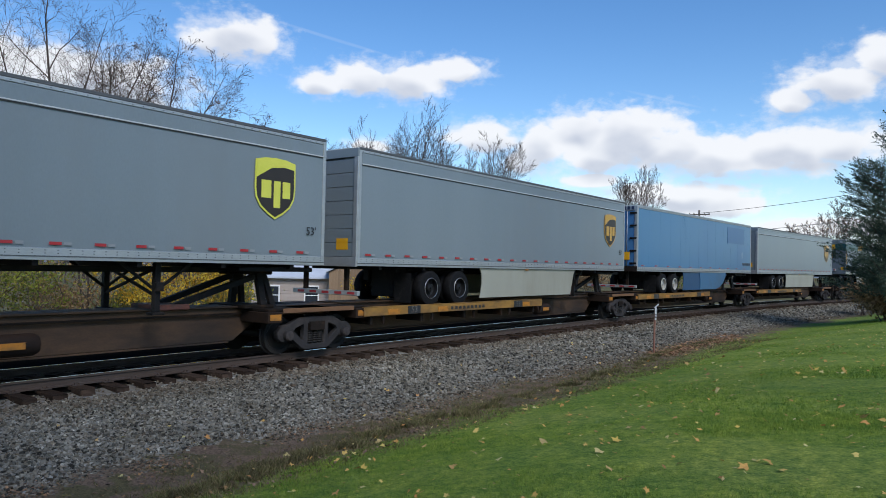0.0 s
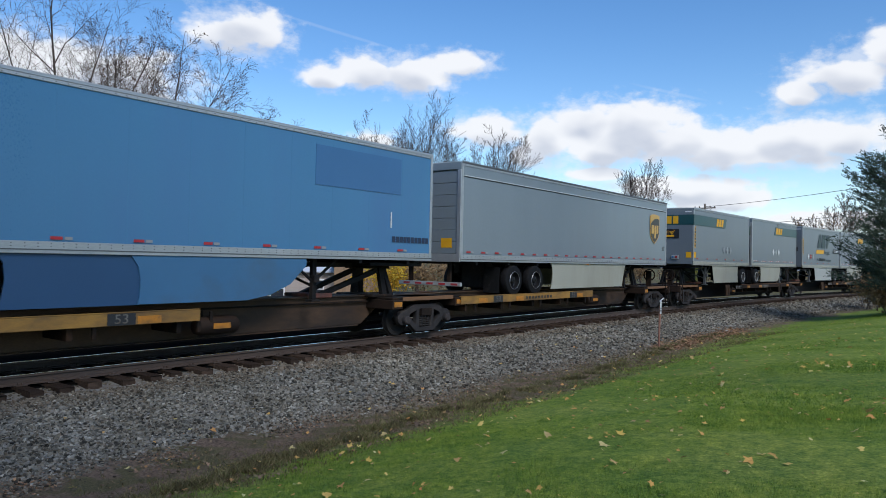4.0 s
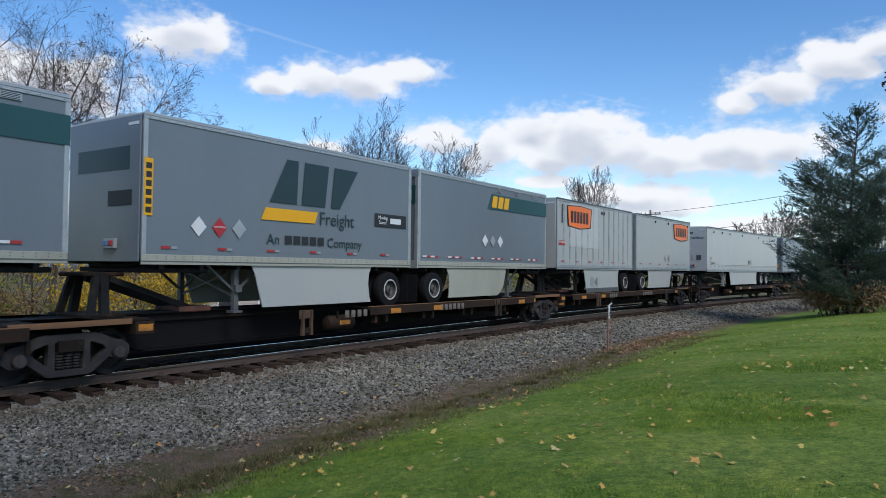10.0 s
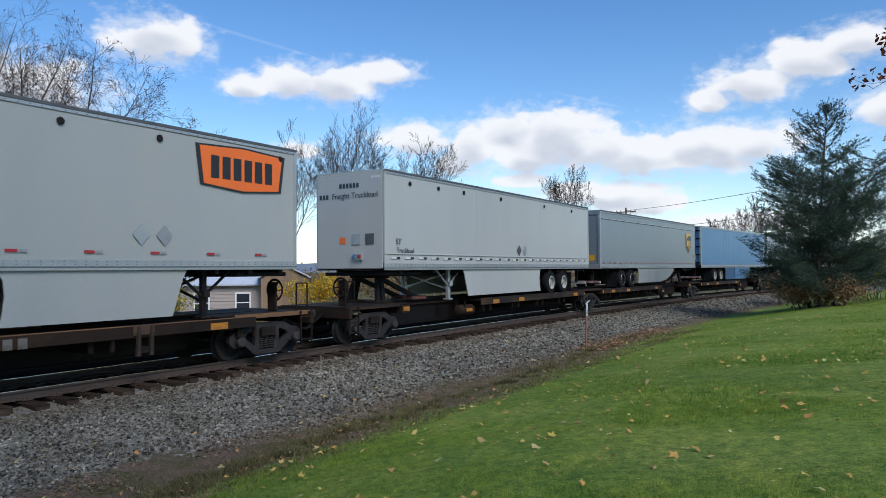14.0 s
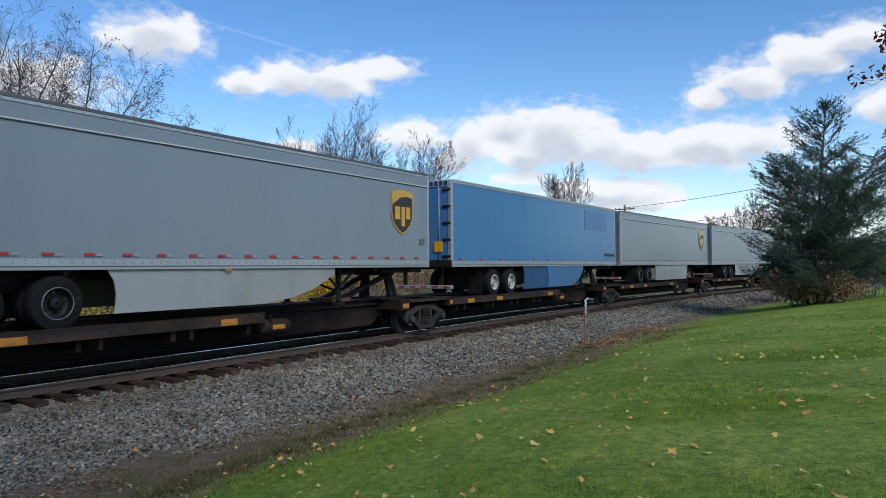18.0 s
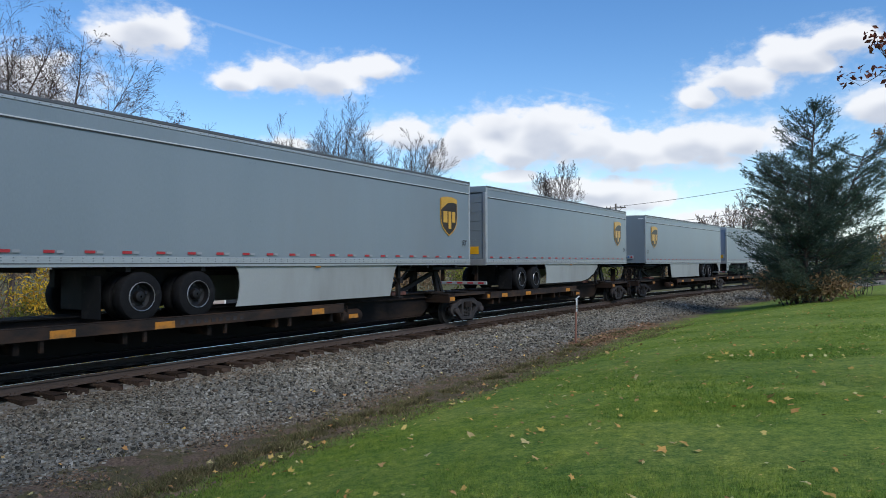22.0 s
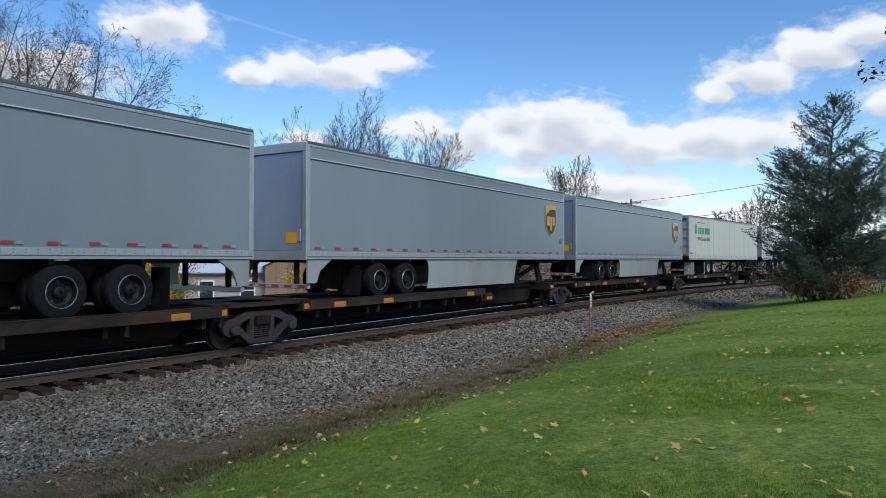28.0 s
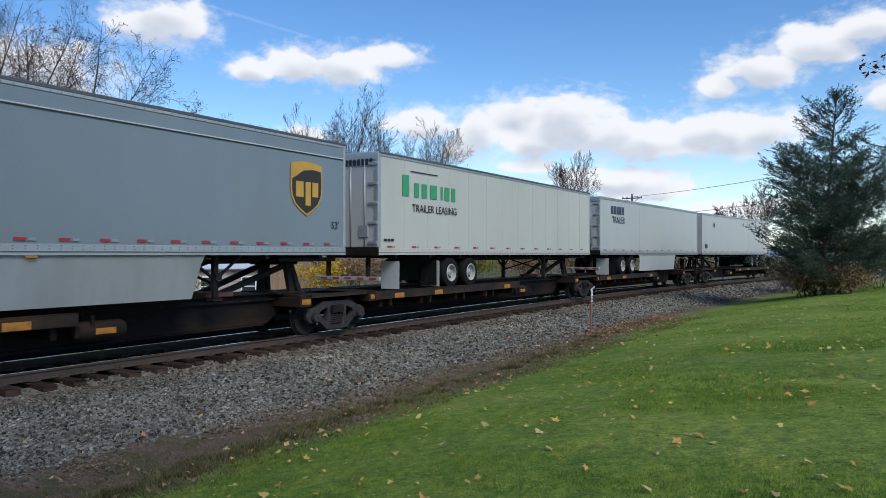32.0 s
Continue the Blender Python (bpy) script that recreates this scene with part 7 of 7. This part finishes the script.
# ---- house, utility pole and wires, marker post ----
def house():
    thing = new("house")
    tagged(thing, "small beige house with pale metal roof beyond the track", "house")
    x, y, z = spot(-11.2, 52)
    thing.matrix_basis = pose(x, y, z - 0.1, 0, 0, 8)
    w, dep, tall = 3.1, 3.0, 2.6
    walls = box("wall", -w, w, -dep, dep, 0, tall, M["siding"], thing, 0.02)
    for i in range(11):
        box("siding_board", -w - 0.01, w + 0.01, -dep - 0.035, -dep - 0.002, 0.1 + i * 0.225, 0.30 + i * 0.225, M["siding"], walls, 0.004)
    for ob in walls.children:
        ob.location = (ob.location.x, ob.location.y, ob.location.z - tall / 2)
    roof = bmesh.new()
    add_prism(roof, [(-dep - 0.4, tall - 0.12), (0, tall + 1.75), (dep + 0.4, tall - 0.12), (dep + 0.4, tall - 0.02), (0, tall + 1.88), (-dep - 0.4, tall - 0.02)], -w - 0.35, w + 0.35)
    bmesh.ops.rotate(roof, verts=roof.verts, matrix=Matrix.Rotation(radians(90), 3, "Z"))
    bmesh.ops.recalc_face_normals(roof, faces=roof.faces)
    part("roof", roof, M["roofing"], thing)
    for sx in (-1, 1):
        prism_gable = bmesh.new()
        add_prism(prism_gable, [(-dep, tall), (dep, tall), (0, tall + 1.7)], sx * w - 0.05, sx * w + 0.05)
        bmesh.ops.rotate(prism_gable, verts=prism_gable.verts, matrix=Matrix.Rotation(radians(90), 3, "Z"))
        bmesh.ops.recalc_face_normals(prism_gable, faces=prism_gable.faces)
        part("gable", prism_gable, M["siding"], thing)
    for wx in (-1.75, 0.85):
        window = box("window", wx - 0.42, wx + 0.42, -dep - 0.06, -dep - 0.03, 0.75, 1.95, M["glass"], thing)
        cx, cy, cz = window.location
        for a, b, c, d in ((-0.5, 0.5, 0.58, 0.68), (-0.5, 0.5, -0.68, -0.58), (-0.5, -0.41, -0.6, 0.6), (0.41, 0.5, -0.6, 0.6), (-0.42, 0.42, -0.03, 0.03)):
            box("window_frame", a, b, -0.035, 0.01, c, d, M["trim_white"], window, 0.006)


house()


def shed():
    """A tan board shed beside the house, gable towards the track."""
    thing = new("shed")
    tagged(thing, "tan wooden shed with a low gable beside the house", "shed")
    x, y, z = spot(-7.3, 50)
    thing.matrix_basis = pose(x, y, z - 0.1, 0, 0, 8)
    w, dep, tall = 1.5, 2.2, 3.0
    box("wall", -w, w, -dep, dep, 0, tall, M["board_tan"], thing, 0.02)
    for i in range(15):
        top = tall + 0.75 * (1 - abs(i - 7) / 7.5)
        box("wall_board", -w + 0.2 * i, -w + 0.2 * i + 0.185, -dep - 0.03, -dep - 0.002, 0.05, top - 0.06, M["board_tan"], thing, 0.004)
    for sx in (-1, 1):
        prism("roof", [(0, tall + 0.75), (0, tall + 0.85), (sx * (w + 0.2), tall), (sx * (w + 0.2), tall - 0.10)], -dep - 0.2, dep + 0.2, M["roofing"], thing)
    prism("gable", [(-w, tall), (w, tall), (0, tall + 0.74)], dep - 0.1, dep, M["board_tan"], thing)


shed()


def utility_pole(az, dist, top):
    x, y, z = spot(az, dist)
    thing = new("utility_pole")
    tagged(thing, "weathered wooden utility pole with a crossarm", "pole")
    thing.matrix_basis = pose(x, y, 0, 0, 0, -az - 20)
    link_part("pole", lathe_data("pole", ((0.16, z - 0.3), (0.11, top)), M["pole_wood"], 10, "z"), thing)
    box("crossarm", -1.2, 1.2, -0.06, 0.06, top - 0.55, top - 0.43, M["pole_wood"], thing, 0.01)
    for k in (-1.1, -0.6, 0.6, 1.1):
        link_part("insulator", lathe_data("insulator", ((0.03, 0.0), (0.07, 0.04), (0.06, 0.10), (0.03, 0.16)), M["chalk"], 10, "z"), thing, (k, 0, top - 0.43))
    beam("brace", (-0.8, 0.08, top - 0.5), (0, 0.08, top - 1.1), 0.05, 0.03, M["pole_wood"], thing)
    beam("brace", (0.8, 0.08, top - 0.5), (0, 0.08, top - 1.1), 0.05, 0.03, M["pole_wood"], thing)
    return thing


utility_pole(19.8, 85, 9.0)
utility_pole(43.0, 58, 10.4)


def wire(a, b, sag, label):
    a, b = Vector(a), Vector(b)
    wood = Wood()
    pts = [a.lerp(b, i / 14) - Vector((0, 0, sag * 4 * (i / 14) * (1 - i / 14))) for i in range(15)]
    wood.limb(pts, [0.022] * 15, 5)
    ob = new("overhead_wire", mesh_of("overhead_wire", wood.verts, wood.faces, M["wire"]))
    tagged(ob, label, "cable", "overhead wires")


def bearing(az, dist, z):
    return dist * math.sin(radians(az)), dist * math.cos(radians(az)), z


wire(bearing(19.8, 85, 8.66), bearing(43.0, 58, 10.0), 0.5, "black overhead wire strung between poles")
wire(bearing(19.8, 85.1, 6.3), bearing(43.0, 58.1, 8.0), 0.5, "slack lower cable strung between poles")


def marker_post():
    thing = new("marker_post")
    s, d = 22.0, 5.2
    x, y, _ = line_at(s, d)
    z = float(ground_z(d))
    tagged(thing, "thin rusty steel marker post with a white plate", "post")
    thing.matrix_basis = pose(float(x), float(y), z - 0.1, 0, 1.5, 40)
    box("stake", -0.03, 0.03, -0.02, 0.02, 0.0, 1.42, M["post_rust"], thing, 0.003)
    plate = box("plate", -0.045, 0.045, -0.034, -0.022, 1.16, 1.56, M["post_grey"], thing, 0.004, "white plate with small dark marks")
    cap = beam("cap", (-0.05, -0.01, 1.55), (0.17, -0.01, 1.66), 0.03, 0.03, M["post_grey"], thing)
    for zz in (-0.12, -0.04):
        box("mark", -0.025, 0.025, -0.011, -0.007, zz, zz + 0.04, M["ink"], plate)


marker_post()


# ---- lawn, leaves and litter ----
def lawn_spots(count, near, far, az0, az1, seed, lo=6.2, hi=60.0):
    g = np.random.default_rng(seed)
    r = np.sqrt(near ** 2 + (far ** 2 - near ** 2) * g.random(count))
    a = np.radians(az0 + (az1 - az0) * g.random(count))
    x, y = r * np.sin(a), r * np.cos(a)
    s, d = track_coords(x, y)
    edge = np.array([noise.noise((px * 0.7, py * 0.7, 9.0)) for px, py in zip(x, y)])
    d_lawn = d + lawn_reach(s)
    keep = (d_lawn + edge * 0.9 + g.random(count) ** 3 * 1.1 > lo) & (d < hi)
    return x[keep], y[keep], d[keep], r[keep], g


def make_grass():
    packs = [lawn_spots(230000, 3.2, 10.5, -22, 44, 1, 6.5), lawn_spots(160000, 8.0, 20.0, -14, 44, 2, 6.5), lawn_spots(80000, 16.0, 42.0, 8, 44, 3, 6.3)]
    verts, count = [], 0
    for (x, y, d, r, g), tall, wide in zip(packs, (0.017, 0.013, 0.014), (0.0042, 0.008, 0.018)):
        n = len(x)
        z = ground_z(d)
        a = g.random(n) * 6.283
        h = tall * (0.6 + 0.8 * g.random(n))
        bend = g.normal(size=(n, 2)) * h[:, None] * 0.9
        px, py = np.cos(a) * wide, np.sin(a) * wide
        low = z - 0.02
        tri = np.stack([np.stack([x - px, y - py, low], 1), np.stack([x + px, y + py, low], 1), np.stack([x + bend[:, 0], y + bend[:, 1], z + h], 1)], 1)
        verts.append(tri.reshape(-1, 3))
        count += n
    verts = np.concatenate(verts)
    faces = np.arange(count * 3).reshape(-1, 3)
    tagged(new("grass", mesh_of("grass", verts.tolist(), faces.tolist(), GRASS)), "short green mown grass blades on the lawn", "grass", kind="stuff")


make_grass()
DRY = island_material("dry_grass_blade", [(0.055, 0.05, 0.022), (0.12, 0.115, 0.035), (0.16, 0.12, 0.06), (0.24, 0.18, 0.10), (0.09, 0.10, 0.028), (0.10, 0.065, 0.035)], 0.8, 0.2)


def make_tufts():
    """Dull grass and weeds in tufts on the earth between stones and lawn."""
    x, y, d, r, g = lawn_spots(60000, 5.0, 30.0, -40, 40, 31, 5.2, 7.3)
    clump = np.array([noise.noise((px * 2.2, py * 2.2, 4.0)) for px, py in zip(x, y)])
    keep = clump + (d - 6.2) * 0.35 + g.random(len(x)) * 0.3 > -0.3
    x, y, d = np.repeat(x[keep], 3), np.repeat(y[keep], 3), np.repeat(d[keep], 3)
    n = len(x)
    x, y = x + g.normal(size=n) * 0.03, y + g.normal(size=n) * 0.03
    ridge = np.exp(-((d + lawn_reach(track_coords(x, y)[0]) - 6.05) / 0.28) ** 2)
    z, h = ground_z(d), (0.02 + 0.05 * g.random(n)) * (1 + 0.9 * ridge)
    a = g.random(n) * 6.283
    px, py = np.cos(a) * 0.008, np.sin(a) * 0.008
    bend = g.normal(size=(n, 2)) * h[:, None] * 0.8
    tri = np.stack([np.stack([x - px, y - py, z - 0.02], 1), np.stack([x + px, y + py, z - 0.02], 1), np.stack([x + bend[:, 0], y + bend[:, 1], z + h], 1)], 1)
    tagged(new("dry_grass", mesh_of("dry_grass", tri.reshape(-1, 3).tolist(), np.arange(n * 3).reshape(-1, 3).tolist(), DRY)), "dull dry grass tufts beside the ballast", "grass", kind="stuff")


make_tufts()
MATTED = island_material("matted_old_grass", [(0.070, 0.062, 0.028), (0.13, 0.116, 0.048), (0.18, 0.150, 0.074), (0.25, 0.20, 0.115), (0.12, 0.14, 0.040), (0.10, 0.074, 0.044)], 0.85, 0.2, patches=((2.6, 3.0, (0.62, 0.62, 0.6), (1.3, 1.28, 1.2)),))


def make_ridge():
    """A low matted bank of old grass between the earth and the lawn."""
    g = np.random.default_rng(61)
    n = 120000
    s = -8.0 + 36.0 * g.random(n) ** 1.5
    lump = np.array([noise.noise((v * 1.3, 0.0, 7.0)) for v in s])
    d = 6.10 - lawn_reach(s) + lump * 0.22 + g.normal(size=n) * (0.20 + 0.10 * g.random(n))
    x, y, _ = line_at(s, d)
    bank = np.exp(-((d - 6.10 + lawn_reach(s) - lump * 0.22) / 0.24) ** 2)
    patch = np.array([noise.noise((px * 2.6, py * 2.6, 11.0)) for px, py in zip(x, y)])
    keep = patch + bank * 0.35 + np.clip((4.0 - s) / 20.0, -0.5, 0.2) > -0.02
    x, y, d, bank, s = x[keep], y[keep], d[keep], bank[keep], s[keep]
    n = len(x)
    wide = 0.006 + 0.0005 * np.clip(s, 0, 30)
    z, h = ground_z(d) + 0.05 * bank * g.random(n), 0.018 + 0.045 * g.random(n) * (0.4 + bank)
    a = g.random(n) * 6.283
    bend = g.normal(size=(n, 2)) * h[:, None] * 1.1
    px, py = np.cos(a) * wide, np.sin(a) * wide
    tri = np.stack([np.stack([x - px, y - py, z - 0.03], 1), np.stack([x + px, y + py, z - 0.03], 1), np.stack([x + bend[:, 0], y + bend[:, 1], z + h], 1)], 1)
    tagged(new("matted_grass", mesh_of("matted_grass", tri.reshape(-1, 3).tolist(), np.arange(n * 3).reshape(-1, 3).tolist(), MATTED)), "matted olive-brown old grass along the lawn's edge", "grass", kind="stuff")


make_ridge()


def leaf_star(points, g, sizes, mat, name):
    """Fallen leaves: five-lobed, a little curled, lying flat."""
    n = len(points)
    lobes = 10
    ang = 2 * math.pi * np.arange(lobes) / lobes
    shape = np.where(np.arange(lobes) % 2 == 0, 1.0, 0.60)
    a = ang[None] + (g.random(n) * 6.283)[:, None]
    rad = shape[None] * sizes[:, None] * (0.45 + 0.85 * g.random((n, lobes)))
    tilt = g.normal(size=(n, 2)) * 0.32
    lift = rad * (np.cos(a) * tilt[:, :1] + np.sin(a) * tilt[:, 1:]) + 0.10 * rad * np.sin(2 * a + g.random(n)[:, None] * 6) + 0.30 * sizes[:, None]
    ring = np.stack([points[:, 0:1] + rad * np.cos(a), points[:, 1:2] + rad * np.sin(a), points[:, 2:3] + lift], 2)
    allv = np.concatenate([points[:, None, :] + np.stack([0 * sizes, 0 * sizes, 0.26 * sizes], 1)[:, None, :], ring], 1)
    tri = np.array([(0, 1 + i, 1 + (i + 1) % lobes) for i in range(lobes)])
    faces = (tri[None] + (np.arange(n) * (lobes + 1))[:, None, None]).reshape(-1, 3)
    return mesh_of(name, allv.reshape(-1, 3).tolist(), faces.tolist(), mat)


def make_leaves():
    x, y, d, r, g = lawn_spots(9000, 3.2, 34, -20, 44, 21, 6.4)
    keep = g.random(len(x)) < np.clip(11.0 / r, 0.2, 1.0) * 0.5
    pts = np.stack([x, y, ground_z(d) + 0.020], 1)[keep]
    tagged(new("fallen_leaves", leaf_star(pts, g, 0.022 + 0.042 * g.random(len(pts)) ** 2, FALLEN, "fallen_leaves")), "yellow and orange fallen leaves on the grass", "leaves", kind="stuff")
    x, y, d, r, g = lawn_spots(60000, 4, 34, -40, 40, 22, 5.2, 7.2)
    keep = g.random(len(x)) < np.clip(8.0 / r, 0.1, 1.0)
    pts = np.stack([x, y, ground_z(d) + 0.012], 1)[keep]
    tagged(new("leaf_litter", leaf_star(pts, g, 0.010 + 0.026 * g.random(len(pts)), LITTER, "leaf_litter")), "brown leaf litter on the earth beside the ballast", "leaves", kind="stuff")
    # drift of reddish-brown leaves round the marker post
    g = np.random.default_rng(24)
    along = 21.6 + 9.5 * g.random(2600) ** 1.2
    off = 5.45 - (along - 22.0) * 0.03 + g.normal(size=2600) * 0.30
    for place, far, wide, count in ((0.4, 5.15, 0.34, 300), (1.6, 4.9, 0.24, 160), (3.3, 5.05, 0.30, 300), (5.0, 5.2, 0.22, 160), (7.6, 5.1, 0.45, 160), (11.0, 5.25, 0.8, 150), (15.0, 5.3, 1.0, 120)):
        along = np.append(along, place + g.normal(size=count) * wide)
        off = np.append(off, far + g.normal(size=count) * 0.17)
    x, y, _ = line_at(along, off)
    pts = np.stack([x, y, ground_z(off) + 0.03 * g.random(len(off)) + 0.015], 1)
    tagged(new("leaf_drift", leaf_star(pts, g, np.where(np.arange(len(off)) < 2600, 0.020, 0.009) + np.where(np.arange(len(off)) < 2600, 0.028, 0.014) * g.random(len(off)), DRIFT, "leaf_drift")), "reddish-brown dead leaves drifted along the ballast's foot", "leaves", kind="stuff")
    x, y, d, r, g = lawn_spots(900, 5, 26, -38, 40, 23, 3.2, 6.8)
    keep = g.random(len(x)) < np.clip((d - 2.6) / 3.0, 0.05, 0.55)
    pts = np.stack([x, y, ground_z(d) + 0.05], 1)[keep]
    tagged(new("scattered_leaves", leaf_star(pts, g, 0.03 + 0.03 * g.random(len(pts)), FALLEN, "scattered_leaves")), "single orange leaves on the gravel and earth", "leaves", kind="stuff")


make_leaves()


# ---- what moves: the train rolls past at about 7.9 m/s ----
GONE = [0.0, 15.51, 31.02, 46.59, 62.4, 78.24, 93.89, 109.58, 125.37, 141.13, 156.69, 172.52, 188.49, 204.28, 220.26, 236.34, 252.57]   # metres rolled at every second second


def travelled(t):
    gone = np.array(GONE)
    slope = np.gradient(gone, 2.0)
    i = min(int(t // 2), len(gone) - 2)
    u = t / 2 - i
    return float((2 * u ** 3 - 3 * u ** 2 + 1) * gone[i] + (u ** 3 - 2 * u ** 2 + u) * 2 * slope[i] + (3 * u ** 2 - 2 * u ** 3) * gone[i + 1] + (u ** 3 - u ** 2) * 2 * slope[i + 1])


def on_track(s, half):
    """The pose of a vehicle carried by two trucks, half metres before and behind its middle."""
    ax, ay, _ = line_at(s - half)
    bx, by, _ = line_at(s + half)
    return pose(float((ax + bx) / 2), float((ay + by) / 2), 0, 0, 0, math.degrees(math.atan2(by - ay, bx - ax)))


def motions():
    for thing, s, half in MOVERS:
        walk(thing, [(t, on_track(s - travelled(t), half)) for t in range(33)])
    for axle in SPINNING:
        at = axle.location.copy()
        rows = []
        for k in range(0, 961, 2):
            t = k / 30
            rows.append((t, Matrix.Translation(at) @ Matrix.Rotation(-travelled(t) / WHEEL_R, 4, "Y")))
        walk(axle, rows)


motions()
